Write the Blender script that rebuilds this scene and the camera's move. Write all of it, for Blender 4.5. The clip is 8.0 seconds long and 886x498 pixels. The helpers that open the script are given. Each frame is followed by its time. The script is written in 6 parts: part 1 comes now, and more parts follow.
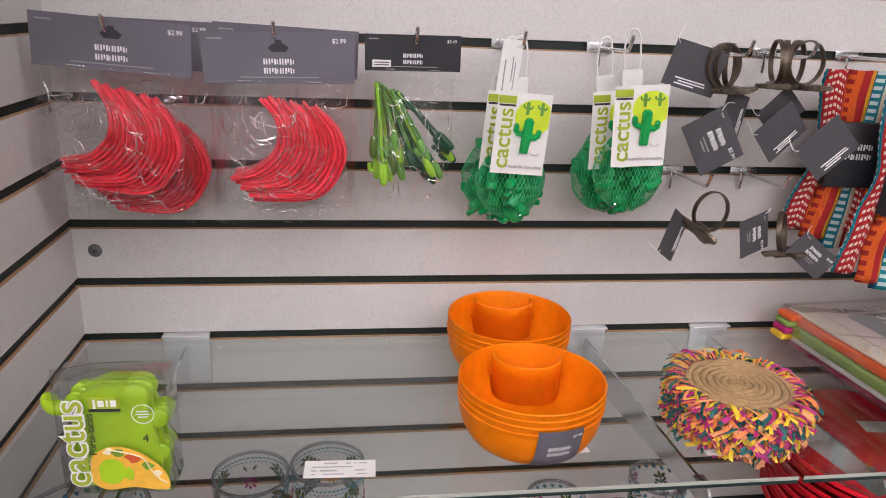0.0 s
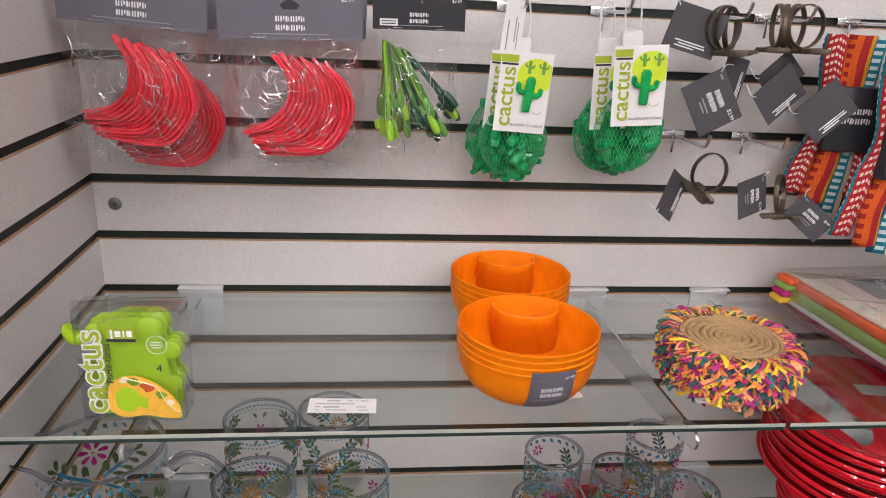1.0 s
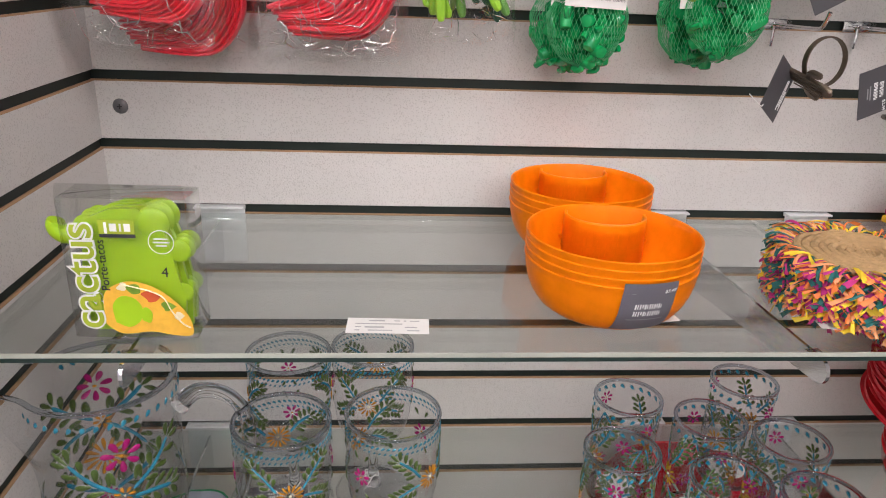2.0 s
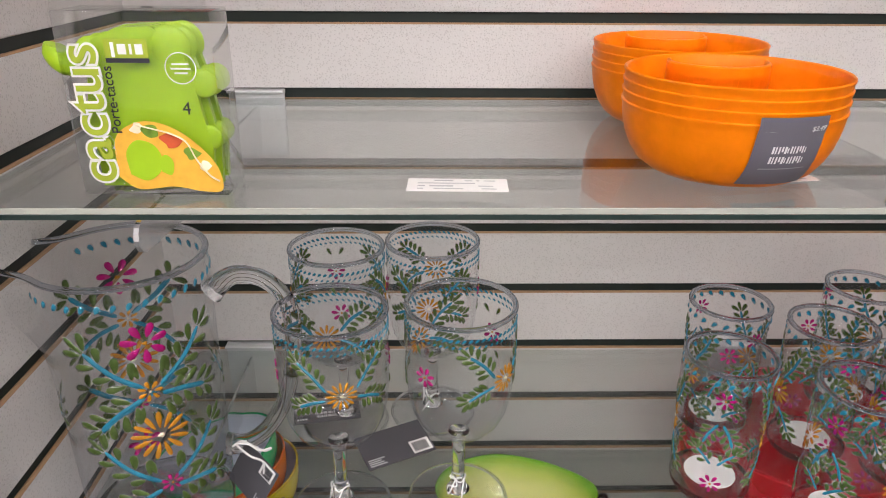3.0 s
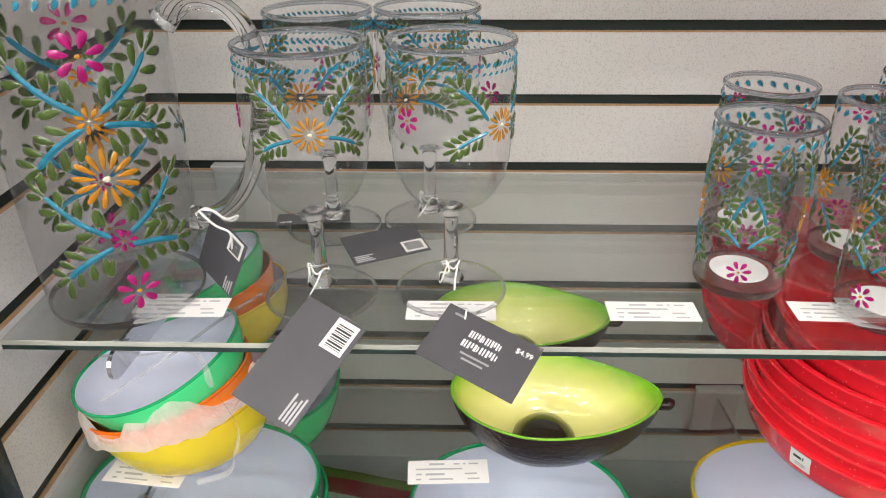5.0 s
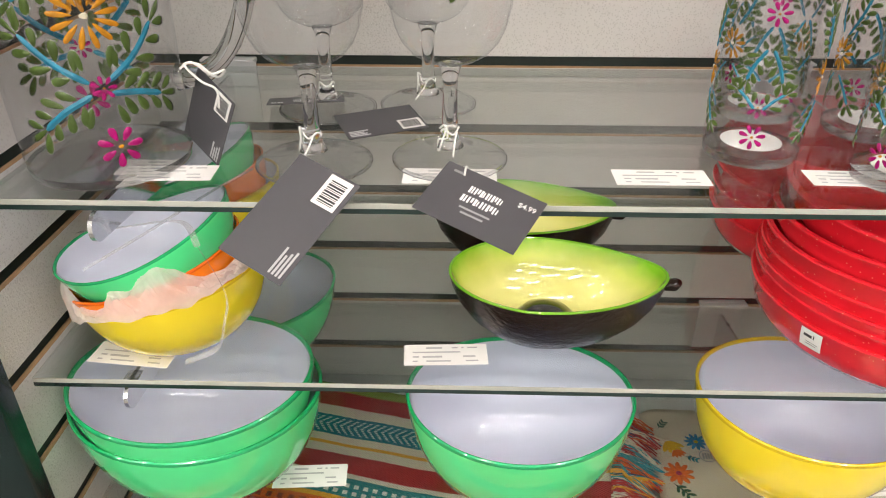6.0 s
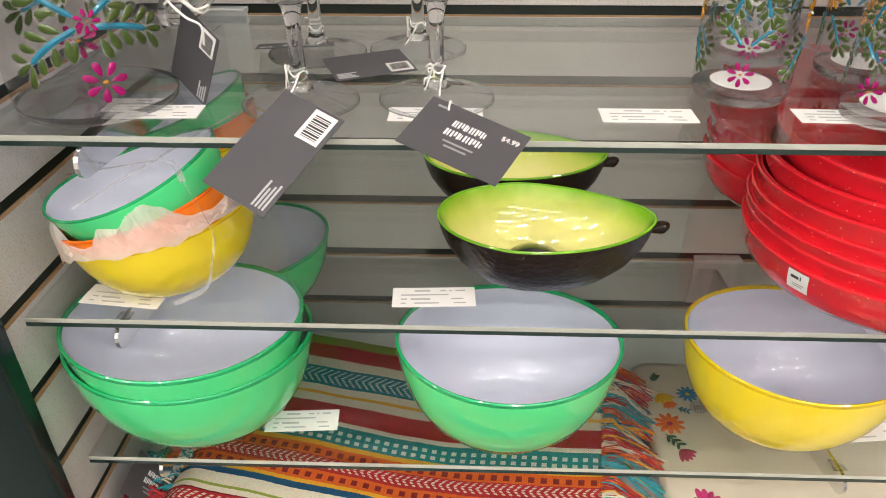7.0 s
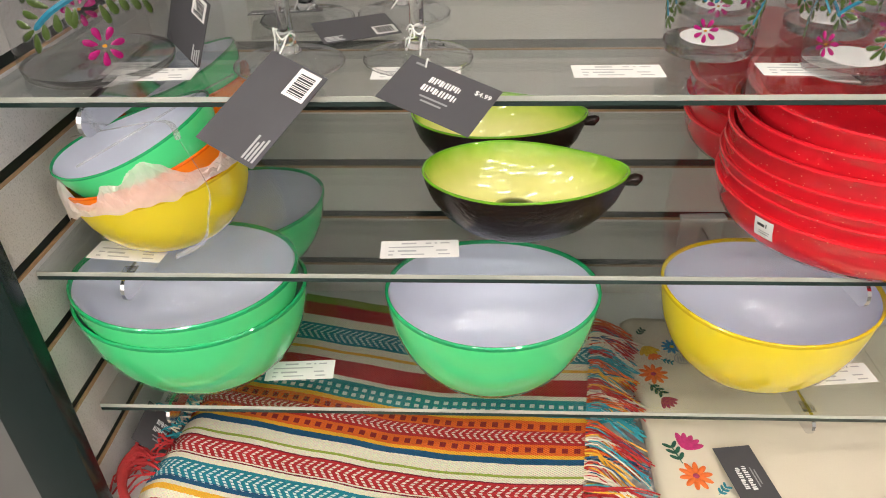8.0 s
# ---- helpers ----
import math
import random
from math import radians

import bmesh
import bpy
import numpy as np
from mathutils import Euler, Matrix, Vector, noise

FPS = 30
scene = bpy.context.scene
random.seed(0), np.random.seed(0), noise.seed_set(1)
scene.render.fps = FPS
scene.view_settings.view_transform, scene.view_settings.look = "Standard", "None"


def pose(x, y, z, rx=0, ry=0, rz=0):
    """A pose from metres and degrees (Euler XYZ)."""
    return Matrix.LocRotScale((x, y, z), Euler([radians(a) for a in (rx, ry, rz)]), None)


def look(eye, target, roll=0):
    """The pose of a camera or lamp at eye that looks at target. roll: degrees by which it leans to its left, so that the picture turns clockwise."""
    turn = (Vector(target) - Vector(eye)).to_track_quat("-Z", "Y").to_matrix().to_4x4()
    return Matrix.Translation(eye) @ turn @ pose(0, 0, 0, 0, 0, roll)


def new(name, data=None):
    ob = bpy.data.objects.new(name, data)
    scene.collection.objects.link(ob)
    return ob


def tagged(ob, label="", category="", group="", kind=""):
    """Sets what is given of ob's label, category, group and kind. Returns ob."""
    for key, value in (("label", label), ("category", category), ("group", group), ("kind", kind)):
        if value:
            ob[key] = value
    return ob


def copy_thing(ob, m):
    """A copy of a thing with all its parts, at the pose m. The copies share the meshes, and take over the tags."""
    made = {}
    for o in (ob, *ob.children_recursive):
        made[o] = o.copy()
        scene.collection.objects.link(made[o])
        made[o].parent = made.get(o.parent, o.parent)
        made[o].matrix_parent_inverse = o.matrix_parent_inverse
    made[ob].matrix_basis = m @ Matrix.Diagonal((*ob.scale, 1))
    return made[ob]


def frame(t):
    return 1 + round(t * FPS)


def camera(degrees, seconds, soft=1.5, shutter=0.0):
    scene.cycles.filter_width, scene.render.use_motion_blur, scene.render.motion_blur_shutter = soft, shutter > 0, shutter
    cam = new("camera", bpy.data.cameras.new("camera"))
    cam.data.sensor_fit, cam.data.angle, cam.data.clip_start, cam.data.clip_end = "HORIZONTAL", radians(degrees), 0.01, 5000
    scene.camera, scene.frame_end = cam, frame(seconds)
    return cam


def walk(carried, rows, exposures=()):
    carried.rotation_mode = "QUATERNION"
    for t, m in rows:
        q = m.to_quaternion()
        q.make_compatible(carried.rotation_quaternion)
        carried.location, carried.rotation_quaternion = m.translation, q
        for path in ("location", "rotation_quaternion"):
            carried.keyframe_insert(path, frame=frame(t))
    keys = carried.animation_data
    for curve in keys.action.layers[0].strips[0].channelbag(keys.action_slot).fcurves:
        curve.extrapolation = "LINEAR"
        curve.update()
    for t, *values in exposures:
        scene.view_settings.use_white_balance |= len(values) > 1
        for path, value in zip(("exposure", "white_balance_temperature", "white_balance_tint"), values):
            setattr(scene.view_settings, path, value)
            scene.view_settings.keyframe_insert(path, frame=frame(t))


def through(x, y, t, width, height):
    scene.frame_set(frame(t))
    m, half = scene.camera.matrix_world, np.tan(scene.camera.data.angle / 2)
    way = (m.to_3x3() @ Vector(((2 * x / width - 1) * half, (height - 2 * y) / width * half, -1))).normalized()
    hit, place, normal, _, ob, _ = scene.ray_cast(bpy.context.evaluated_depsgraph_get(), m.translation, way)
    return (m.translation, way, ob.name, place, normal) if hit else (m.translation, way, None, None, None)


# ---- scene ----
cam = camera(63.8, 8.0, soft=1.0)
PATH = [
    (0, (0.33, -0.877, 1.72), (0.601, 0.997, 1.076), 2.5),
    (0.5, (0.336, -0.901, 1.707), (0.587, 0.971, 1.051), 2.8),
    (1, (0.345, -0.921, 1.69), (0.563, 0.951, 1.02), 2.8),
    (1.5, (0.331, -0.88, 1.652), (0.52, 0.984, 0.954), 2.7),
    (2, (0.325, -0.819, 1.571), (0.474, 1.038, 0.844), 2.2),
    (2.2, (0.314, -0.804, 1.538), (0.446, 1.05, 0.801), 1.9),
    (3.3, (0.306, -0.74, 1.43), (0.303, 1.083, 0.607), -0.2),
    (3.5, (0.31, -0.737, 1.42), (0.288, 1.079, 0.583), -0.5),
    (4, (0.311, -0.731, 1.386), (0.265, 1.069, 0.517), -0.9),
    (4.2, (0.312, -0.737, 1.373), (0.271, 1.056, 0.487), -0.6),
    (4.5, (0.321, -0.738, 1.344), (0.275, 1.048, 0.446), -0.6),
    (5, (0.338, -0.744, 1.285), (0.285, 1.022, 0.349), -0.3),
    (5.2, (0.342, -0.745, 1.263), (0.286, 1.012, 0.31), -0.3),
    (6.3, (0.337, -0.767, 1.19), (0.293, 0.952, 0.17), 0.1),
    (6.5, (0.343, -0.77, 1.184), (0.292, 0.941, 0.151), -0.0),
    (7, (0.353, -0.775, 1.18), (0.291, 0.92, 0.121), -0.2),
    (7.5, (0.366, -0.793, 1.173), (0.286, 0.882, 0.083), -0.8),
    (8, (0.376, -0.812, 1.181), (0.286, 0.846, 0.066), -1.4),
]
walk(cam, [(t, look(eye, target, roll)) for t, eye, target, roll in PATH],
     exposures=[(0, -0.70, 6230, 20), (1.5, -0.54, 6280, 17), (2.2, -0.44, 6330, 16), (3.3, -0.29, 6330, 16.5), (4.5, -0.04, 6300, 12), (5.2, 0.0, 6480, 11.5), (6.5, -0.03, 6760, 12.5), (8, -0.10, 6740, 11)])

# world, ceiling lights
world = bpy.data.worlds.new("store_air")
scene.world = world
world.use_nodes = True
world.node_tree.nodes["Background"].inputs[0].default_value = (0.75, 0.8, 0.9, 1)
world.node_tree.nodes["Background"].inputs[1].default_value = 0.15
LIGHT = 137.0          # radiance of the ceiling tubes' diffusers


# ---------------------------------------------------------------- materials
def nodes_of(name):
    m = bpy.data.materials.new(name)
    m.use_nodes = True
    t = m.node_tree
    return m, t, t.nodes["Principled BSDF"]


def surf(name, col, rough=0.5, metal=0.0, var=0.08, scale=25.0, bump=0.0, bscale=300.0, trans=0.0, ior=1.45,
         coat=0.0, sss=0.0, spec=0.5, speck=None, emit=0.0, rvar=0.1):
    """A painted, moulded or woven surface: colour with soft and fine variation, uneven gloss and a little relief."""
    m, t, b = nodes_of(name)
    n, l = t.nodes, t.links
    co = n.new("ShaderNodeTexCoord")
    big = n.new("ShaderNodeTexNoise")
    big.inputs["Scale"].default_value = scale
    big.inputs["Detail"].default_value = 6
    l.new(co.outputs["Object"], big.inputs["Vector"])
    mix = n.new("ShaderNodeMix")
    mix.data_type = "RGBA"
    dark = [max(0.0, c * (1 - var * 1.4)) for c in col]
    lite = [min(1.0, c * (1 + var)) for c in col]
    mix.inputs["A"].default_value = (*dark, 1)
    mix.inputs["B"].default_value = (*lite, 1)
    l.new(big.outputs["Fac"], mix.inputs["Factor"])
    out = mix.outputs["Result"]
    if speck:
        scol, sscale, amount = speck
        v = n.new("ShaderNodeTexVoronoi")
        v.inputs["Scale"].default_value = sscale
        l.new(co.outputs["Object"], v.inputs["Vector"])
        ramp = n.new("ShaderNodeMath")
        ramp.operation = "LESS_THAN"
        ramp.inputs[1].default_value = amount
        l.new(v.outputs["Distance"], ramp.inputs[0])
        sm = n.new("ShaderNodeMix")
        sm.data_type = "RGBA"
        l.new(ramp.outputs[0], sm.inputs["Factor"])
        l.new(out, sm.inputs["A"])
        sm.inputs["B"].default_value = (*scol, 1)
        out = sm.outputs["Result"]
    l.new(out, b.inputs["Base Color"])
    rr = n.new("ShaderNodeMapRange")
    rr.inputs["To Min"].default_value = max(0.02, rough * (1 - rvar))
    rr.inputs["To Max"].default_value = min(1.0, rough * (1 + rvar))
    l.new(big.outputs["Fac"], rr.inputs["Value"])
    l.new(rr.outputs["Result"], b.inputs["Roughness"])
    b.inputs["Metallic"].default_value = metal
    b.inputs["Transmission Weight"].default_value = trans
    b.inputs["IOR"].default_value = ior
    b.inputs["Coat Weight"].default_value = coat
    b.inputs["Specular IOR Level"].default_value = spec
    if sss:
        b.inputs["Subsurface Weight"].default_value = sss
        b.inputs["Subsurface Radius"].default_value = (0.02, 0.012, 0.008)
    if bump:
        fine = n.new("ShaderNodeTexNoise")
        fine.inputs["Scale"].default_value = bscale
        fine.inputs["Detail"].default_value = 4
        l.new(co.outputs["Object"], fine.inputs["Vector"])
        bp = n.new("ShaderNodeBump")
        bp.inputs["Strength"].default_value = bump
        bp.inputs["Distance"].default_value = 0.001
        l.new(fine.outputs["Fac"], bp.inputs["Height"])
        l.new(bp.outputs["Normal"], b.inputs["Normal"])
    if emit:
        b.inputs["Emission Color"].default_value = (*col, 1)
        b.inputs["Emission Strength"].default_value = emit
    return m


def glass(name, col, rough=0.0, ior=1.47):
    m, t, b = nodes_of(name)
    b.inputs["Base Color"].default_value = (*col, 1)
    b.inputs["Roughness"].default_value = rough
    b.inputs["IOR"].default_value = ior
    b.inputs["Transmission Weight"].default_value = 1.0
    return m


def facing_gloss(t, low, high, power, normal=None):
    """How glossy a clear skin is: little face on, much at a glancing angle."""
    n, l = t.nodes, t.links
    lw = n.new("ShaderNodeLayerWeight")
    lw.inputs["Blend"].default_value = 0.5
    if normal is not None:
        l.new(normal, lw.inputs["Normal"])
    pw = n.new("ShaderNodeMath")
    pw.operation = "POWER"
    pw.inputs[1].default_value = power
    l.new(lw.outputs["Facing"], pw.inputs[0])
    mr = n.new("ShaderNodeMapRange")
    mr.inputs["To Min"].default_value = low
    mr.inputs["To Max"].default_value = high
    l.new(pw.outputs[0], mr.inputs["Value"])
    return mr.outputs["Result"]


def acrylic(name, straight):
    """Clear thin-walled plastic: some light goes straight through, the rest is bent as in glass."""
    m, t, b = nodes_of(name)
    n, l = t.nodes, t.links
    b.inputs["Base Color"].default_value = (0.996, 0.997, 1.0, 1)
    b.inputs["Roughness"].default_value = 0.0
    b.inputs["IOR"].default_value = 1.44
    b.inputs["Transmission Weight"].default_value = 1.0
    tr = n.new("ShaderNodeBsdfTransparent")
    tr.inputs[0].default_value = (0.990, 0.991, 0.994, 1)
    gl = n.new("ShaderNodeBsdfGlossy")
    gl.inputs["Roughness"].default_value = 0.02
    gl.inputs["Color"].default_value = (0.80, 0.82, 0.85, 1)
    sk = n.new("ShaderNodeMixShader")
    l.new(facing_gloss(t, 0.055, 0.62, 4.0), sk.inputs[0])
    l.new(tr.outputs[0], sk.inputs[1])
    l.new(gl.outputs[0], sk.inputs[2])
    mx = n.new("ShaderNodeMixShader")
    mx.inputs[0].default_value = straight
    l.new(b.outputs[0], mx.inputs[1])
    l.new(sk.outputs[0], mx.inputs[2])
    l.new(mx.outputs[0], n["Material Output"].inputs[0])
    return m


def pane_material(name, tint):
    """Flat shelf glass: tinted and straight through, mirror-like at a glancing angle."""
    m, t, b = nodes_of(name)
    n, l = t.nodes, t.links
    n.remove(b)
    tr = n.new("ShaderNodeBsdfTransparent")
    tr.inputs[0].default_value = (*tint, 1)
    gl = n.new("ShaderNodeBsdfGlossy")
    gl.inputs["Roughness"].default_value = 0.012
    mx = n.new("ShaderNodeMixShader")
    l.new(facing_gloss(t, 0.035, 0.85, 4.0), mx.inputs[0])
    l.new(tr.outputs[0], mx.inputs[1])
    l.new(gl.outputs[0], mx.inputs[2])
    l.new(mx.outputs[0], n["Material Output"].inputs[0])
    return m


def veil(name, col, cover, rough=0.6, through=0.4, bump=0.0):
    """A thin pale sheet that half covers what lies behind it and lets light through."""
    m, t, b = nodes_of(name)
    n, l = t.nodes, t.links
    co = n.new("ShaderNodeTexCoord")
    no = n.new("ShaderNodeTexNoise")
    no.inputs["Scale"].default_value = 90
    no.inputs["Detail"].default_value = 5
    l.new(co.outputs["Object"], no.inputs["Vector"])
    b.inputs["Base Color"].default_value = (*col, 1)
    b.inputs["Roughness"].default_value = rough
    if bump:
        bp = n.new("ShaderNodeBump")
        bp.inputs["Strength"].default_value = bump
        bp.inputs["Distance"].default_value = 0.002
        l.new(no.outputs["Fac"], bp.inputs["Height"])
        l.new(bp.outputs["Normal"], b.inputs["Normal"])
    tl = n.new("ShaderNodeBsdfTranslucent")
    tl.inputs[0].default_value = (*col, 1)
    m1 = n.new("ShaderNodeMixShader")
    m1.inputs[0].default_value = through
    l.new(b.outputs[0], m1.inputs[1])
    l.new(tl.outputs[0], m1.inputs[2])
    tr = n.new("ShaderNodeBsdfTransparent")
    mr = n.new("ShaderNodeMapRange")
    mr.inputs["To Min"].default_value = cover * 0.75
    mr.inputs["To Max"].default_value = min(1.0, cover * 1.25)
    l.new(no.outputs["Fac"], mr.inputs["Value"])
    mx = n.new("ShaderNodeMixShader")
    l.new(mr.outputs["Result"], mx.inputs[0])
    l.new(tr.outputs[0], mx.inputs[1])
    l.new(m1.outputs[0], mx.inputs[2])
    l.new(mx.outputs[0], n["Material Output"].inputs[0])
    return m


def film(name, tint, gloss=0.6, wrinkle=60.0, strength=0.8, clear=0.93):
    """Thin clear wrapping: mostly see-through, with sharp crinkled glints."""
    m, t, b = nodes_of(name)
    n, l = t.nodes, t.links
    n.remove(b)
    tr = n.new("ShaderNodeBsdfTransparent")
    tr.inputs[0].default_value = (tint[0] * clear, tint[1] * clear, tint[2] * clear, 1)
    gl = n.new("ShaderNodeBsdfGlossy")
    gl.inputs["Roughness"].default_value = 0.03
    co = n.new("ShaderNodeTexCoord")
    no = n.new("ShaderNodeTexNoise")
    no.inputs["Scale"].default_value = wrinkle
    no.noise_type = "RIDGED_MULTIFRACTAL"
    no.inputs["Detail"].default_value = 2
    no.inputs["Distortion"].default_value = 0.6
    l.new(co.outputs["Object"], no.inputs["Vector"])
    bp = n.new("ShaderNodeBump")
    bp.inputs["Strength"].default_value = strength
    bp.inputs["Distance"].default_value = 0.006
    l.new(no.outputs["Fac"], bp.inputs["Height"])
    l.new(bp.outputs["Normal"], gl.inputs["Normal"])
    fr = facing_gloss(t, 0.05 * gloss, 0.9 * gloss, 2.2, bp.outputs["Normal"])
    mx = n.new("ShaderNodeMixShader")
    l.new(fr, mx.inputs[0])
    l.new(tr.outputs[0], mx.inputs[1])
    l.new(gl.outputs[0], mx.inputs[2])
    l.new(mx.outputs[0], n["Material Output"].inputs[0])
    return m


SLAT = surf("melamine_slat", (0.64, 0.615, 0.60), 0.42, var=0.05, scale=9, bump=0.5, bscale=500, speck=((0.535, 0.51, 0.495), 420, 0.32))
MDF = surf("raw_board_edge", (0.36, 0.22, 0.12), 0.8, var=0.2, scale=120)
INSERT = surf("dark_insert", (0.009, 0.016, 0.013), 0.55, var=0.2, scale=60)
CHROME = surf("chrome", (0.78, 0.78, 0.8), 0.14, metal=1.0, var=0.05, scale=40)
ZINC = surf("bright_zinc_plate", (0.72, 0.73, 0.74), 0.3, metal=0.25, var=0.05, scale=60)
POST = surf("dark_green_enamel", (0.006, 0.016, 0.015), 0.26, var=0.15, scale=30, coat=0.08, spec=0.35)
PANE = pane_material("shelf_glass", (0.945, 0.965, 0.955))
EDGE = surf("green_glass_edge", (0.018, 0.036, 0.032), 0.12, var=0.15, scale=15, coat=0.5)
# pale colour that paints the highlight along the shelf's upper bevel
EDGE_HIGHLIGHT = surf("glass_edge_highlight", (0.44, 0.45, 0.40), 0.15, var=0.15, scale=12)
CLEAR = acrylic("clear_acrylic_solid", 0.35)
# clear rims, with the dark outline of refraction put into the tint
RIMGLASS = glass("darkened_acrylic_rim", (0.64, 0.68, 0.75), 0.0, 1.49)
STEMGLASS = glass("clear_acrylic_stem", (0.97, 0.975, 0.99), 0.0, 1.46)
THIN = acrylic("clear_acrylic_wall", 0.985)
TILE = surf("floor_vinyl", (0.13, 0.125, 0.12), 0.35, var=0.15, scale=3, bump=0.1)
PAINT = surf("wall_paint", (0.72, 0.71, 0.69), 0.7, var=0.04, scale=2)
CEIL = surf("ceiling_board", (0.8, 0.8, 0.79), 0.85, var=0.05, scale=60, bump=0.3, bscale=200)
TUBE = surf("lamp_diffuser", (1.0, 0.955, 0.90), 0.5, emit=LIGHT, var=0.0)
WHITEMETAL = surf("white_enamel", (0.75, 0.75, 0.75), 0.4)
CARD = surf("white_card", (0.80, 0.79, 0.77), 0.6, var=0.03, scale=60)
INK = surf("black_ink", (0.03, 0.03, 0.035), 0.6)
GREYINK = surf("grey_ink", (0.30, 0.30, 0.31), 0.6)
TAGGREY = surf("charcoal_card", (0.068, 0.066, 0.074), 0.42, var=0.06, scale=40, bump=0.05)
HEADER = surf("slate_card", (0.138, 0.130, 0.158), 0.36, var=0.06, scale=30, bump=0.05)
PALEINK = surf("pale_grey_ink", (0.45, 0.45, 0.46), 0.6)
CHALK = surf("chalk_enamel", (0.78, 0.72, 0.55), 0.4)
WHITEINK = surf("white_ink", (0.82, 0.82, 0.82), 0.5)
STRING = surf("white_cord", (0.8, 0.8, 0.78), 0.8, bump=0.3, bscale=900)
PINK = surf("magenta_enamel", (0.34, 0.005, 0.13), 0.2, var=0.25, scale=150, coat=0.3)
OCHRE = surf("ochre_enamel", (0.46, 0.20, 0.012), 0.2, var=0.25, scale=150, coat=0.3)
LEAF = surf("leaf_green_enamel", (0.058, 0.098, 0.020), 0.2, var=0.35, scale=150, coat=0.3)
BLUE = surf("turquoise_enamel", (0.018, 0.19, 0.29), 0.2, var=0.3, scale=150, coat=0.3)
OUTLINE = veil("clear_relief_outline", (0.82, 0.84, 0.80), 0.24, 0.15, 0.4)
ORANGE = veil("orange_plastic", (1.0, 0.250, 0.0), 1.0, 0.34, 0.06)
ORANGE.node_tree.nodes["Principled BSDF"].inputs["Specular IOR Level"].default_value = 0.22


# ---------------------------------------------------------------- building helpers
def mesh_of(name, bm, mats, smooth=True):
    me = bpy.data.meshes.new(name)
    bm.normal_update()
    bm.to_mesh(me)
    bm.free()
    for m in (mats if isinstance(mats, (list, tuple)) else [mats]):
        me.materials.append(m)
    if smooth:
        me.shade_smooth()
        me.set_sharp_from_angle(angle=radians(38))
    return me


def thing(name, label, category, m=None, group="", kind=""):
    ob = new(name)
    ob.empty_display_size = 0.05
    if m is not None:
        ob.matrix_world = m
    return tagged(ob, label, category, group, kind)


def part(name, bm, material, parent, label="", m=None, smooth=True):
    ob = new(name, mesh_of(name, bm, material, smooth))
    ob.parent = parent
    if m is not None:
        ob.matrix_basis = m
    if label:
        ob["label"] = label
    return ob


def solid(name, bm, material, label, category, m=None, group="", kind="", smooth=True):
    ob = new(name, mesh_of(name, bm, material, smooth))
    if m is not None:
        ob.matrix_basis = m
    return tagged(ob, label, category, group, kind)


def box(x0, x1, y0, y1, z0, z1, bevel=0.0, bm=None, seg=2):
    bm = bm or bmesh.new()
    r = bmesh.ops.create_cube(bm, size=1.0, matrix=Matrix.LocRotScale(
        ((x0 + x1) / 2, (y0 + y1) / 2, (z0 + z1) / 2), None, (x1 - x0, y1 - y0, z1 - z0)))
    if bevel:
        es = {e for v in r["verts"] for e in v.link_edges}
        bmesh.ops.bevel(bm, geom=list(es), offset=bevel, segments=seg, affect="EDGES", profile=0.5)
    return bm


def lathe(profile, seg=64, bm=None, shape=None, closed=False):
    """Turn a profile of (radius, height) round z. shape(a, r, z) may bend each point."""
    bm = bm or bmesh.new()
    rings = []
    for r, z in profile:
        if r < 1e-6:
            rings.append([bm.verts.new((0, 0, z) if not shape else shape(0, 0, z))])
        else:
            ring = []
            for i in range(seg):
                a = 2 * math.pi * i / seg
                ring.append(bm.verts.new(shape(a, r, z) if shape else (r * math.cos(a), r * math.sin(a), z)))
            rings.append(ring)
    pairs = list(zip(rings, rings[1:]))
    if closed:
        pairs.append((rings[-1], rings[0]))
    for p, q in pairs:
        for i in range(seg):
            j = (i + 1) % seg
            if len(p) == 1 and len(q) == 1:
                continue
            if len(p) == 1:
                bm.faces.new((p[0], q[j], q[i]))
            elif len(q) == 1:
                bm.faces.new((p[i], p[j], q[0]))
            else:
                bm.faces.new((p[i], p[j], q[j], q[i]))
    bmesh.ops.recalc_face_normals(bm, faces=bm.faces[:])
    return bm


def smooth_line(pts, n):
    """A Catmull-Rom line of n points through pts."""
    pts = [Vector(p) for p in pts]
    out = []
    for k in range(n):
        s = k / (n - 1) * (len(pts) - 1)
        i = min(int(s), len(pts) - 2)
        f = s - i
        p0, p1, p2, p3 = pts[max(i - 1, 0)], pts[i], pts[i + 1], pts[min(i + 2, len(pts) - 1)]
        out.append(0.5 * ((2 * p1) + (p2 - p0) * f + (2 * p0 - 5 * p1 + 4 * p2 - p3) * f * f + (3 * p1 - p0 - 3 * p2 + p3) * f ** 3))
    return out


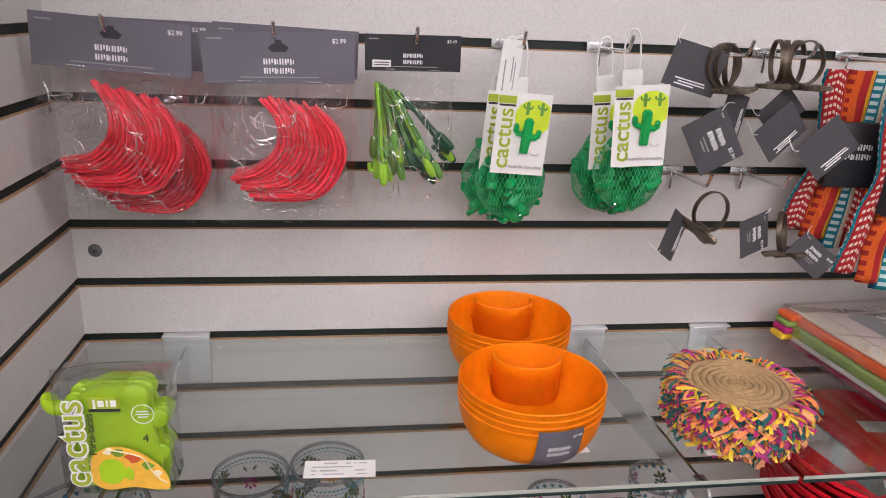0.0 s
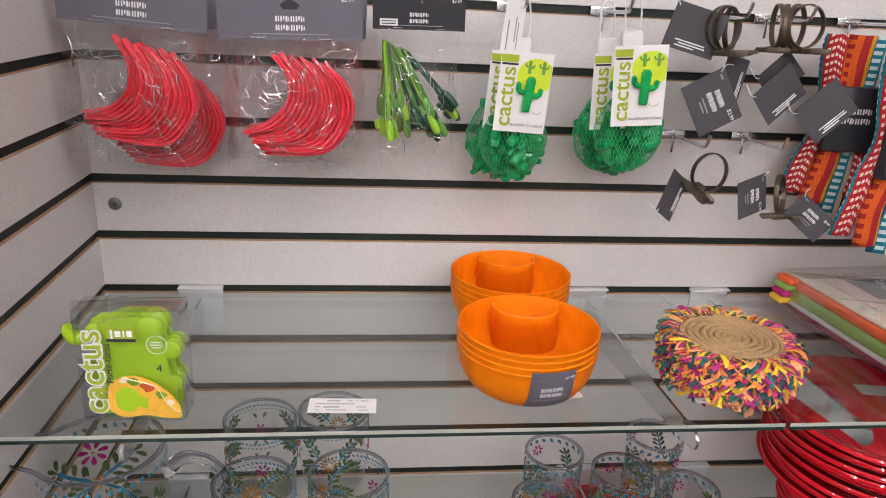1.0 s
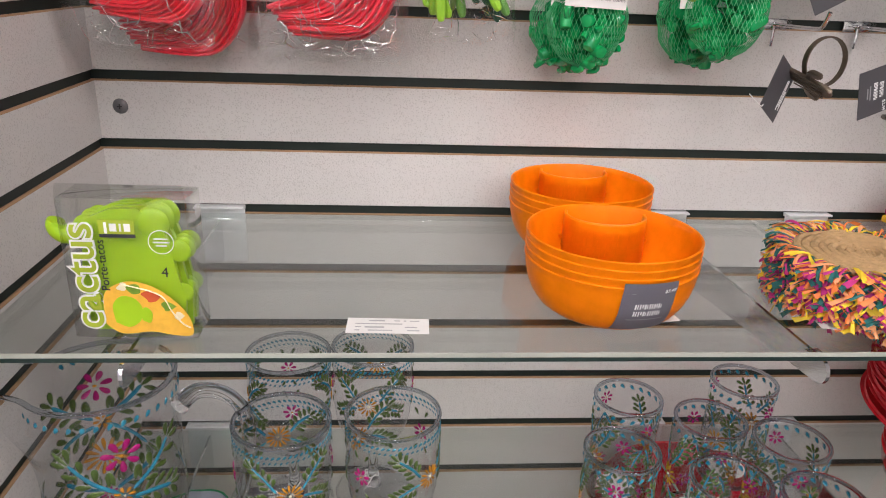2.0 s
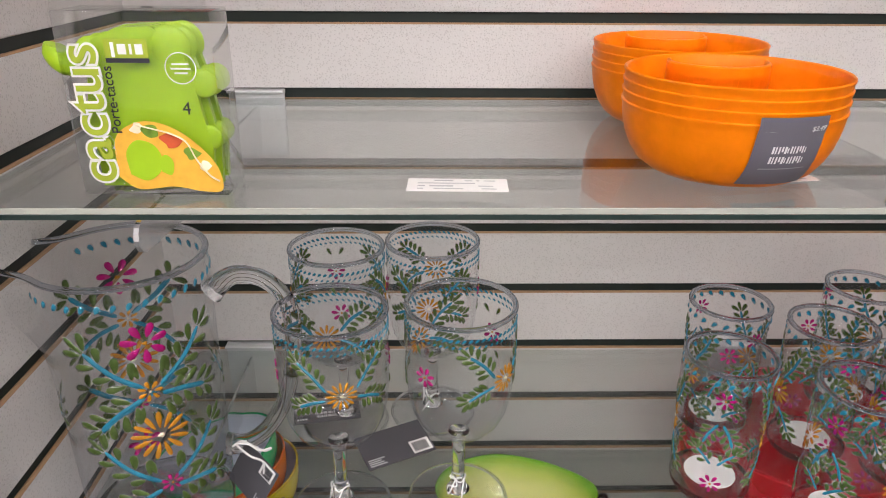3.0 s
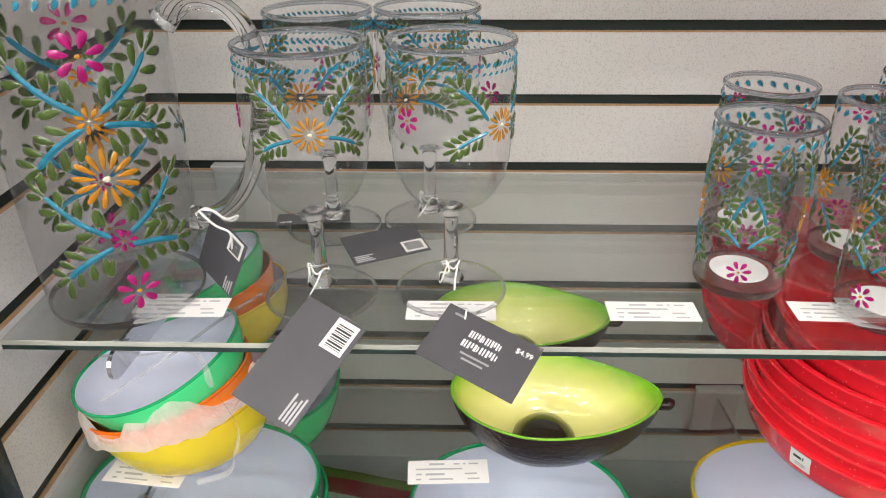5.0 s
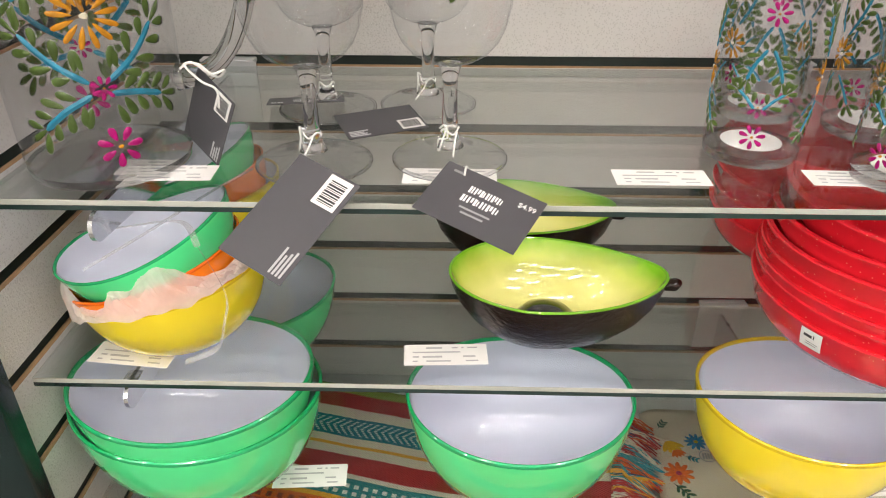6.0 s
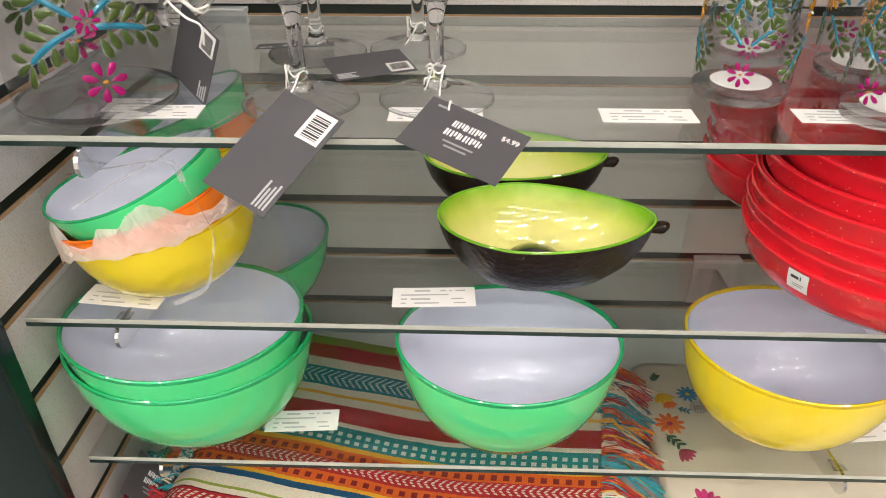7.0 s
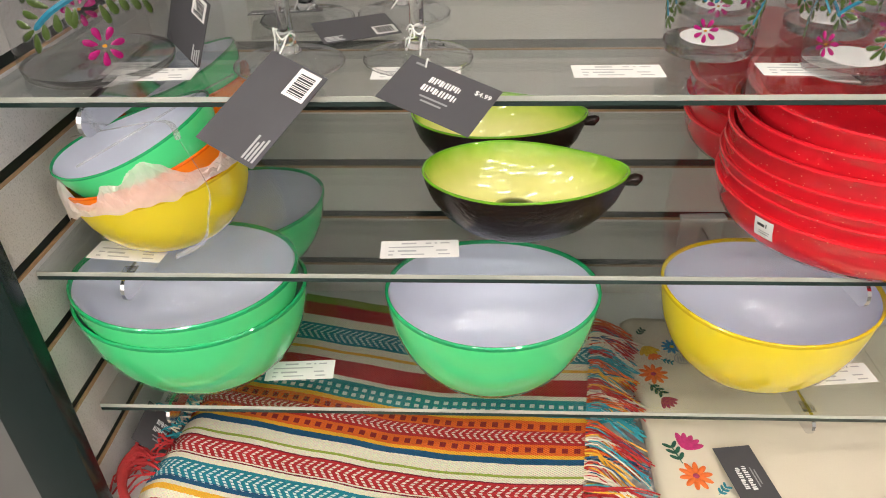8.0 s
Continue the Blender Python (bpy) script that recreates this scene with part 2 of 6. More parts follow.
def sweep(pts, radius, seg=8, bm=None, flat=1.0, caps=True):
    """A tube along pts; radius a number or a function of 0..1."""
    bm = bm or bmesh.new()
    pts = [Vector(p) for p in pts]
    rings = []
    side = None
    for i, p in enumerate(pts):
        d = (pts[min(i + 1, len(pts) - 1)] - pts[max(i - 1, 0)]).normalized()
        if side is None:
            side = d.cross(Vector((0, 0, 1)))
            if side.length < 0.1:
                side = d.cross(Vector((1, 0, 0)))
        side = (side - d * side.dot(d)).normalized()
        up = side.cross(d)
        r = radius(i / (len(pts) - 1)) if callable(radius) else radius
        rings.append([bm.verts.new(p + side * (r * math.cos(a)) + up * (r * flat * math.sin(a)))
                      for a in [2 * math.pi * k / seg for k in range(seg)]])
    for p, q in zip(rings, rings[1:]):
        for i in range(seg):
            j = (i + 1) % seg
            bm.faces.new((p[i], p[j], q[j], q[i]))
    if caps:
        bm.faces.new(rings[0][::-1])
        bm.faces.new(rings[-1])
    bmesh.ops.recalc_face_normals(bm, faces=bm.faces[:])
    return bm


def slab(outline, depth, bm=None, y=0.0):
    """A flat outline of (x, z), facing -y at y, with depth behind it."""
    bm = bm or bmesh.new()
    f = [bm.verts.new((x, y, z)) for x, z in outline]
    b = [bm.verts.new((x, y + depth, z)) for x, z in outline]
    n = len(f)
    bm.faces.new(f)
    bm.faces.new(b[::-1])
    for i in range(n):
        j = (i + 1) % n
        bm.faces.new((f[j], f[i], b[i], b[j]))
    bmesh.ops.recalc_face_normals(bm, faces=bm.faces[:])
    return bm


def words(name, text, size, material, parent, m, depth=0.0002, label="", align="CENTER", bold=0.0, stretch=1.0):
    """Lettering in the built-in font; it lies in local x (along) and z (up), facing -y."""
    cu = bpy.data.curves.new(name, "FONT")
    cu.body, cu.size, cu.align_x, cu.align_y, cu.extrude, cu.offset = text, size, align, "CENTER", depth, bold
    tmp = bpy.data.objects.new(name, cu)
    scene.collection.objects.link(tmp)
    me = bpy.data.meshes.new_from_object(tmp.evaluated_get(bpy.context.evaluated_depsgraph_get()))
    bpy.data.objects.remove(tmp)
    me.transform(Matrix.Rotation(radians(90), 4, "X") @ Matrix.Diagonal((stretch, 1, 1, 1)))
    me.materials.clear()
    me.materials.append(material)
    ob = new(name, me)
    ob.parent = parent
    ob.matrix_basis = m
    if label:
        ob["label"] = label
    return ob


def bars(rows, depth=0.0003, bm=None, y=0.0):
    """Plain bars for writing too small to read: rows of (x0, x1, z0, z1)."""
    bm = bm or bmesh.new()
    for x0, x1, z0, z1 in rows:
        box(x0, x1, y - depth, y, z0, z1, bm=bm)
    return bm


def brand_rows(w, z, h, letters=6):
    """A word of a brand as a row of plain upright bars of uneven width."""
    step, rows = w / letters, []
    for i in range(letters):
        x = -w / 2 + step * i
        rows += [(x + step * 0.06, x + step * (0.40, 0.34, 0.44, 0.36)[i % 4], z + h * 0.05, z + h * 0.95),
                 (x + step * 0.56, x + step * (0.80, 0.86, 0.76)[i % 3], z + h * (0.05, 0.30, 0.12)[i % 3], z + h * (0.95, 0.95, 0.80)[i % 3])]
    return rows


# ---------------------------------------------------------------- the setting
PITCH, ZC = 0.0762, 1.30            # slat pitch; the groove behind the top glass shelf
S1, S2, S3, S4, DECK = 1.2955, 0.989, 0.836, 0.683, 0.562
X_END, Y_END = 1.70, -0.362         # right end of the back wall, front end of the side wall


def slat_mesh(length, start):
    """One board of the slatted wall: melamine face, raw board showing on the chamfer above."""
    h, d, c = PITCH - 0.0105, 0.011, 0.0016
    prof = [(0.0, 0.0006), (0.0006, 0.0), (d, 0.0), (d, h), (c, h), (0.0, h - c)]
    bm = bmesh.new()
    a = [bm.verts.new((start, y, z)) for y, z in prof]
    b = [bm.verts.new((length, y, z)) for y, z in prof]
    n = len(prof)
    for i in range(n):
        j = (i + 1) % n
        f = bm.faces.new((a[i], a[j], b[j], b[i]))
        f.material_index = 1 if i in (3, 4) else 0
    bm.faces.new(a[::-1])
    bm.faces.new(b)
    bmesh.ops.recalc_face_normals(bm, faces=bm.faces[:])
    return mesh_of("slat", bm, [SLAT, MDF], smooth=False)


def insert_mesh(length, start):
    bm = box(start, length, 0.0035, 0.0105, -0.0058, 0.0058)
    return mesh_of("groove_insert", bm, INSERT, smooth=False)


def slat_wall(name, label, length, m, start=0.0):
    bm = box(start, length, 0.0112, 0.028, 0.30, 2.12)
    wall = solid(name, bm, MDF, label, "wall", m, kind="structure", smooth=False)
    sm, im = slat_mesh(length, start), insert_mesh(length, start)
    for k in range(-12, 10):
        zc = ZC + k * PITCH
        s = new("slat", sm)
        s.parent, s.matrix_basis = wall, pose(0, 0, zc + 0.00525)
        g = new("groove_insert", im)
        g.parent, g.matrix_basis = wall, pose(0, 0, zc)
    return wall


wall_back = slat_wall("wall_back", "pale grey slatted display wall with dark grooves", X_END, pose(0, 0, 0), -0.028)
wall_left = slat_wall("wall_left", "pale grey slatted side panel of the display", -Y_END - 0.0005, pose(-0.0005, Y_END, 0, 0, 0, 90))


SCREWGREY = surf("grey_zinc_screw", (0.16, 0.16, 0.165), 0.35, metal=0.6, var=0.2, scale=200)


def screw(x, z):
    s = thing("wall_screw", "grey cross-head screw in the slatted wall", "screw", pose(x, -0.0003, z, 90), group="screws in the wall")
    bm = lathe([(0, 0.0026), (0.004, 0.0024), (0.0075, 0.0012), (0.0085, 0.0)], 24)
    part("head", bm, SCREWGREY, s)
    # black cross on the head, painted for the shade in its recess
    bm = box(-0.0028, 0.0028, -0.0006, 0.0006, 0.0022, 0.0029)
    box(-0.0006, 0.0006, -0.0028, 0.0028, 0.0022, 0.0029, bm=bm)
    part("cross_slot_shade", bm, INK, s)


screw(0.024, 1.418)
screw(0.014, 1.191)

SIDE = surf("grey_pink_laminate", (0.27, 0.235, 0.235), 0.5, var=0.06, scale=12)
solid("side_panel", box(-0.040, -0.0290, Y_END, 0.0, 0.30, 2.12), SIDE, "pale outer panel of the display side", "panel", kind="structure", smooth=False)
solid("edge_trim", box(-0.040, -0.0012, Y_END - 0.004, Y_END - 0.0005, 0.30, 2.12), SIDE, "greyish edge trim on the display side", "trim", kind="structure", smooth=False)
post = thing("corner_post", "dark green enamelled steel post at the display's edge", "post", pose(-0.017, -0.3780, 0))
part("upright", box(-0.030, 0.030, -0.010, 0.010, 0.0, 2.12, 0.004), POST, post)
part("foot_plate", box(-0.045, 0.045, -0.03, 0.03, 0.0005, 0.008, 0.002), POST, post)

floor = solid("floor", box(-5, 6, -6, 1.0, -0.05, 0), TILE, "grey vinyl store floor", "floor", kind="structure", smooth=False)
ceiling = solid("ceiling", box(-5, 6, -6, 1.0, 3.2, 3.25), CEIL, "white ceiling", "ceiling", kind="structure", smooth=False)
for nm, b in (("wall_north", (-5, 6, 1.0, 1.1)), ("wall_south", (-5, 6, -6.1, -6.0)), ("wall_west", (-5.1, -5, -6.1, 1.1)), ("wall_east", (6, 6.1, -6.1, 1.1))):
    solid(nm, box(*b, -0.05, 3.25), PAINT, "plain painted store wall", "wall", kind="structure", smooth=False)


def ceiling_light(x, y):
    c = thing("ceiling_light", "white strip light on the ceiling", "light", pose(x, y, 3.2, 0, 0, 22), group="strip lights")
    part("housing", box(-0.61, 0.61, -0.075, 0.075, -0.05, -0.0005, 0.006), WHITEMETAL, c)
    part("diffuser", box(-0.59, 0.59, -0.014, 0.014, -0.062, -0.0505), TUBE, c, smooth=False)


for lx in (-3.3, -1.9, -0.5, 0.9, 2.3):
    for ly in (-1.45, -2.5, -3.7, -5.0):
        ceiling_light(lx, ly)

# base deck
deck = solid("base_deck", box(0.0, X_END, -0.40, -0.0005, DECK - 0.02, DECK, 0.001), WHITEMETAL, "pale base deck under the folded linens", "deck", kind="structure")
kick = solid("base_panel", box(0.036, X_END, -0.388, -0.37, 0.0, DECK - 0.0205), WHITEMETAL, "pale base panel below the deck", "panel", kind="structure", smooth=False)


def shelf(x0, x1, top, d):
    s = thing("glass_shelf", "clear glass shelf with polished green edges on steel brackets", "shelf", pose(x0, 0, top), group="glass shelves")
    w, t = x1 - x0, 0.008
    p = part("pane", box(0, w, -d, -0.004, -t, 0, 0.0009), PANE, s, "clear glass pane", smooth=False)
    e = part("front_edge", box(0.0008, w - 0.0008, -d - 0.0012, -d - 0.0003, -t + 0.0004, -0.0040, 0.0003), EDGE, s, "polished green glass edge", smooth=False)
    # upper half of the edge: the bevel's highlight as a pale strip
    a = part("upper_highlight", box(0.0008, w - 0.0008, -d - 0.0010, -d - 0.0003, -0.0038, 0.0002, 0.0002), EDGE_HIGHLIGHT, s, "pale strip painted as the highlight on the upper edge", smooth=False)
    return s


for top, start, depth in ((S1, 0.006, 0.336), (S2, 0.006, 0.331), (S3, 0.004, 0.337), (S4, 0.016, 0.341)):
    shelf(start, 0.774, top, depth)
    shelf(0.778, 1.60, top, depth)


def bracket_first(x, top):
    """Knife bracket: wall plate with a lip in the groove, and a tapering arm under the glass."""
    b = thing("shelf_bracket", "bright steel knife bracket under the glass shelf", "bracket", pose(x, 0, top), group="shelf brackets")
    bm = box(-0.029, 0.029, -0.0032, -0.0005, -0.062, 0.006, 0.0006)
    part("wall_plate", bm, ZINC, b, "bright flat wall plate")
    bm = box(-0.029, 0.029, -0.011, -0.0034, 0.006, 0.0085, 0.0008)
    box(-0.029, 0.029, -0.0034, 0.004, 0.0035, 0.0085, 0.0008, bm=bm)
    part("lip", bm, ZINC, b, "polished lip in the groove")
    out = [(-0.0034, -0.0085), (-0.332, -0.0085)]
    for k in range(9):
        a = math.pi / 2 - math.pi * k / 8
        out.append((-0.332 - 0.011 * math.cos(a), -0.0195 + 0.011 * math.sin(a)))
    out += [(-0.288, -0.034), (-0.0034, -0.058)]
    bm = bmesh.new()
    f = [bm.verts.new((-0.0016, y, z)) for y, z in out]
    g = [bm.verts.new((0.0016, y, z)) for y, z in out]
    bm.faces.new(f)
    bm.faces.new(g[::-1])
    for i in range(len(f)):
        j = (i + 1) % len(f)
        bm.faces.new((f[j], f[i], g[i], g[j]))
    bmesh.ops.recalc_face_normals(bm, faces=bm.faces[:])
    part("arm", bm, CHROME, b, "polished tapering arm", smooth=False)
    part("stop", box(-0.006, 0.006, -0.330, -0.316, -0.0083, -0.008, 0.0001), CLEAR, b, "clear plastic pad")
    return b


first_bracket = bracket_first(0.124, S1)
for bx, bt, turn in ((0.664, S1, 2.6), (0.848, S1, 3.5), (1.38, S1, 0), (0.087, S2, 0), (0.680, S2, 2.0), (0.872, S2, 2.0),
                     (0.077, S3, 0), (0.680, S3, 2.6), (0.872, S3, 2.0), (0.080, S4, 0), (0.674, S4, 3.0), (0.872, S4, 2.0)):
    copy_thing(first_bracket, pose(bx, 0, bt, 0, 0, turn))


# ---------------------------------------------------------------- painted drinkware
def radius_in(profile, z):
    for (r0, z0), (r1, z1) in zip(profile, profile[1:]):
        if z0 <= z <= z1:
            return r0 + (r1 - r0) * (z - z0) / max(1e-9, z1 - z0)
    return profile[-1][0]


class Skin:
    """Raised enamel on a turned body: s runs round the body in metres, t is height."""

    def __init__(self, profile, outlines=None):
        self.profile, self.outlines = profile, outlines

    def at(self, a0, s, t, lift):
        r = radius_in(self.profile, t)
        a = a0 + s / max(r, 0.01)
        return ((r + lift) * math.cos(a), (r + lift) * math.sin(a), t)

    def petal(self, bm, a0, s, t, length, width, turn, lift=0.0011, seg=10):
        """A drop of enamel whose blunt end points along turn, starting at (s, t)."""
        ct, st = math.cos(turn), math.sin(turn)
        rings = []
        for f, h in ((1.0, 0.0001), (0.72, lift * 0.8)):
            ring = []
            for i in range(seg):
                q = 2 * math.pi * i / seg
                u = length * (0.5 + 0.5 * f * math.cos(q))
                w = width * 0.5 * f * math.sin(q) * (0.72 + 0.28 * math.cos(q))
                ring.append(bm.verts.new(self.at(a0, s + u * ct - w * st, t + u * st + w * ct, h)))
            rings.append(ring)
        mid = bm.verts.new(self.at(a0, s + length * 0.55 * ct, t + length * 0.55 * st, lift))
        if self.outlines is not None and length > 0.0055:
            edge = []
            for grow, h in ((0.0, 0.00025), (0.0005, 0.0005), (0.0010, 0.0001)):
                ring = []
                for i in range(seg):
                    q = 2 * math.pi * i / seg
                    u = length * 0.5 + (length * 0.5 + grow) * math.cos(q)
                    w = (width * 0.5 * (0.72 + 0.28 * math.cos(q)) + grow) * math.sin(q)
                    ring.append(self.outlines.verts.new(self.at(a0, s + u * ct - w * st, t + u * st + w * ct, h)))
                edge.append(ring)
            for g, h in zip(edge, edge[1:]):
                for i in range(seg):
                    j = (i + 1) % seg
                    self.outlines.faces.new((g[i], g[j], h[j], h[i]))
        for i in range(seg):
            j = (i + 1) % seg
            bm.faces.new((rings[0][i], rings[0][j], rings[1][j], rings[1][i]))
            bm.faces.new((rings[1][i], rings[1][j], mid))

    def vine(self, bm, a0, pts, width, lift=0.0009):
        line = smooth_line([(p[0], p[1], 0) for p in pts], 10)
        rows = []
        for i, p in enumerate(line):
            d = (line[min(i + 1, 9)] - line[max(i - 1, 0)]).normalized()
            n = Vector((-d.y, d.x, 0))
            w = width * (0.5 if i not in (0, 9) else 0.25)
            rows.append([bm.verts.new(self.at(a0, *(p + n * k * w).xy, h)) for k, h in ((-1, 0.0001), (0, lift), (1, 0.0001))])
        for p, q in zip(rows, rows[1:]):
            for i in range(2):
                bm.faces.new((p[i], p[i + 1], q[i + 1], q[i]))

    def flower(self, made, heart, a0, s, t, r, count, turn=0.0, inner=0.28):
        """One flower, kept as a mesh of its own in the list made."""
        bm, kept = bmesh.new(), self.outlines
        made.append(bm)
        self.outlines = None
        for k in range(count):
            q = turn + 2 * math.pi * k / count
            self.petal(bm, a0, s + r * inner * math.cos(q), t + r * inner * math.sin(q), r * (1 - inner), r * 3.3 / count, q)
        old = len(bm.faces)
        self.petal(bm, a0, s - r * 0.13, t, r * 0.26, r * 0.26, 0, 0.0014, 8)
        bm.faces.ensure_lookup_table()
        for f in bm.faces[old:]:
            f.material_index = 1
        self.outlines = kept

    def spray(self, leaves, vines, a0, s, t, ds, dt, leaf, count, bend=0.15):
        """One curved stem with paired leaves and a leaf at its tip."""
        n = Vector((-dt, ds)) * bend * 0.45
        pts = [(s, t), (s + ds * 0.5 + n.x, t + dt * 0.5 + n.y), (s + ds, t + dt)]
        self.vine(vines, a0, pts, leaf * 0.28)
        line = smooth_line([(p[0], p[1], 0) for p in pts], 20)
        base = math.atan2(dt, ds)
        for k in range(count):
            p = line[4 + int(14 * k / max(1, count - 1)) if count > 1 else 10]
            for side in (1, -1):
                q = base + side * (0.95 - 0.25 * k / count)
                o = Vector((math.cos(q), math.sin(q), 0)) * leaf * 0.22
                self.petal(leaves, a0, p.x + o.x, p.y + o.y, leaf * (0.80 + 0.25 * random.random()), leaf * 0.54, q)
        e = line[-1]
        self.petal(leaves, a0, e.x, e.y, leaf * 1.15, leaf * 0.42, base)


def hang_tag(parent_m, w, h, text=None, price=None, label="charcoal swing tag on a white cord", barcode=False):
    """A charcoal card swing tag: origin at its middle, facing -y."""
    t = thing("swing_tag", label, "tag", parent_m)
    c = 0.003
    out = [(-w / 2, -h / 2), (w / 2, -h / 2), (w / 2, h / 2), (-w / 2, h / 2)]
    part("card", slab(out, 0.0005), TAGGREY, t, smooth=False)
    if text == "front":
        lh = h * 0.13
        tagged(part("brand_mark", bars(brand_rows(w * 0.34, h * 0.12, lh) + brand_rows(w * 0.38, -h * 0.06, lh), y=-0.0001), WHITEINK, t, "white brand block", smooth=False), kind="stuff")
        tagged(part("small_print", bars([(-w * 0.15, w * 0.15, -h * 0.17, -h * 0.14), (-w * 0.11, w * 0.11, -h * 0.25, -h * 0.22)], y=-0.0001), GREYINK, t, smooth=False), kind="stuff")
        part("item_line", bars([(-w * 0.40, -w * 0.30, h * 0.36, h * 0.40)], y=-0.0001), GREYINK, t, smooth=False)
        if price:
            words("price", price, h * 0.12, WHITEINK, t, pose(w * 0.37, -0.0002, h * 0.28), label="white printed price")
    if barcode:
        bw, bh = w * 0.29, h * 0.36
        bx, bz = w * 0.33, -h * 0.25
        part("barcode_label", box(bx - bw / 2, bx + bw / 2, -0.0003, -0.0001, bz - bh * 0.5, bz + bh * 0.5), CARD, t, "white barcode patch", smooth=False)
        rows = []
        x = -bw * 0.40
        k = 0
        while x < bw * 0.36:
            d = bw * (0.02 + 0.045 * ((k * 7) % 3) / 2)
            rows.append((bx + x, bx + min(x + d, bw * 0.40), bz - bh * 0.36, bz + bh * 0.34))
            x += d + bw * 0.03
            k += 1
        tagged(part("barcode", bars(rows, 0.0002, y=-0.0004), INK, t, smooth=False), kind="stuff")
        tagged(part("small_print", bars([(-w * 0.46, -w * (0.22 + 0.03 * (i % 3)), -h * 0.44 + h * 0.055 * i, -h * 0.41 + h * 0.055 * i) for i in range(4)], y=-0.0001), PALEINK, t, smooth=False), kind="stuff")
    return t


def cord(name_parent, pts, r=0.0007, n=28):
    return part("cord", sweep(smooth_line(pts, n), r, 6), STRING, name_parent, "knotted white cord")


def ring_points(r, z, n=18, wob=0.0):
    return [(r * math.cos(2 * math.pi * i / n), r * math.sin(2 * math.pi * i / n), z + wob * math.sin(3 * 2 * math.pi * i / n)) for i in range(n + 1)]


GOB_OUT = [(0.0085, 0.0745), (0.018, 0.0765), (0.027, 0.0815), (0.0345, 0.090), (0.0395, 0.101), (0.0425, 0.115), (0.0440, 0.132), (0.0445, 0.150), (0.0443, 0.175), (0.0440, 0.1955)]


def round_ring(r, z, q):
    return [(r + q * math.cos(a), z + q * math.sin(a)) for a in [2 * math.pi * i / 10 for i in range(10)]]


def goblet_first():
    g = thing("goblet", "clear acrylic goblet with raised painted flowers", "goblet", group="goblets")
    prof = [(0, 0.0740)] + GOB_OUT
    part("bowl", lathe(prof, 72), THIN, g, "clear acrylic bowl")
    part("rim", lathe(round_ring(0.0432, 0.1962, 0.0022), 72, closed=True), RIMGLASS, g, "thick acrylic rim tinted for its dark refracted outline")
    stem = [(0, 0.0110), (0.0105, 0.0110), (0.0075, 0.0155), (0.0062, 0.021), (0.0058, 0.030), (0.0054, 0.050), (0.0056, 0.062), (0.0072, 0.0695), (0.0090, 0.0735), (0, 0.0738)]
    part("stem", lathe(stem, 40), STEMGLASS, g, "clear stem")
    foot = [(0, 0.0), (0.036, 0.0), (0.0425, 0.0005), (0.0432, 0.0018), (0.0425, 0.0030), (0.036, 0.0040), (0.024, 0.0060), (0.0155, 0.0090), (0.0115, 0.0107), (0, 0.0108)]
    f = part("foot", lathe(foot, 72), THIN, g, "clear round foot")
    part("foot_edge", lathe(round_ring(0.0426, 0.0017, 0.0014), 72, closed=True), STEMGLASS, f, "rounded clear edge")
    k = Skin(GOB_OUT, bmesh.new())
    pink, ochre, hearts = [], [], None
    leaf, blue, dots = (bmesh.new() for _ in range(3))
    for i in range(2):
        a = math.pi * i
        k.flower(ochre, hearts, a, 0, 0.146, 0.0125, 13, 0.2)
        for sx, dz in ((1, 0.030), (-1, 0.030), (1, -0.012), (-1, -0.012)):
            k.spray(leaf, blue, a, sx * 0.012, 0.146 + (0.005 if dz > 0 else -0.003), sx * 0.021, dz * 0.75, 0.0096, 5, 0.12 * sx)
        b = a + math.pi / 2
        k.flower(pink, hearts, b, 0, 0.150, 0.0092, 7, 0.3)
        for sx in (-1, 1):
            k.petal(leaf, b, sx * 0.004, 0.169, 0.008, 0.0036, math.pi / 2 - sx * 0.5)
            k.petal(leaf, b, sx * 0.004, 0.134, 0.007, 0.0034, -math.pi / 2 + sx * 0.6)
    for i in range(56):
        k.petal(dots, 2 * math.pi * i / 56, 0, 0.1855, 0.0046, 0.0030, 0.7, 0.0009, 8)
        k.petal(dots, 2 * math.pi * (i + 0.5) / 56, 0, 0.1805, 0.0034, 0.0022, 0.7, 0.0008, 8)
    for bm in pink:
        part("flower", bm, [PINK, OCHRE], g, "magenta painted flower")
    for bm in ochre:
        part("flower", bm, [OCHRE, CHALK], g, "ochre painted flower")
    tagged(part("leaves", leaf, LEAF, g, "raised green painted leaves"), kind="stuff")
    tagged(part("vines", blue, BLUE, g, "turquoise painted vines"), kind="stuff")
    tagged(part("rim_dots", dots, BLUE, g, "turquoise dotted band"), kind="stuff")
    tagged(part("clear_relief", k.outlines, OUTLINE, g, "pale clear outlines round the painted petals"), kind="stuff")
    # cord loop round the stem with a small knot
    loop = ring_points(0.0066, 0.024, 14, 0.002)
    cord(g, loop + [(0.008, -0.004, 0.016), (0.012, -0.010, 0.008)], n=60)
    part("knot", sweep(smooth_line([(-0.004, -0.007, 0.026), (0.003, -0.009, 0.030), (0.005, -0.0085, 0.021), (-0.003, -0.009, 0.018), (-0.006, -0.007, 0.012), (-0.002, -0.010, 0.010), (0.004, -0.008, 0.028), (0.009, -0.006, 0.031)], 40), 0.0007, 6), STRING, g, "white cord knot")
    return g


goblet = goblet_first()
goblet.matrix_basis = pose(0.228, -0.2648, S2 + 0.0005, 0, 0, -75)
tagged(goblet, "clear goblet with ochre flower, swing tag over the shelf edge")
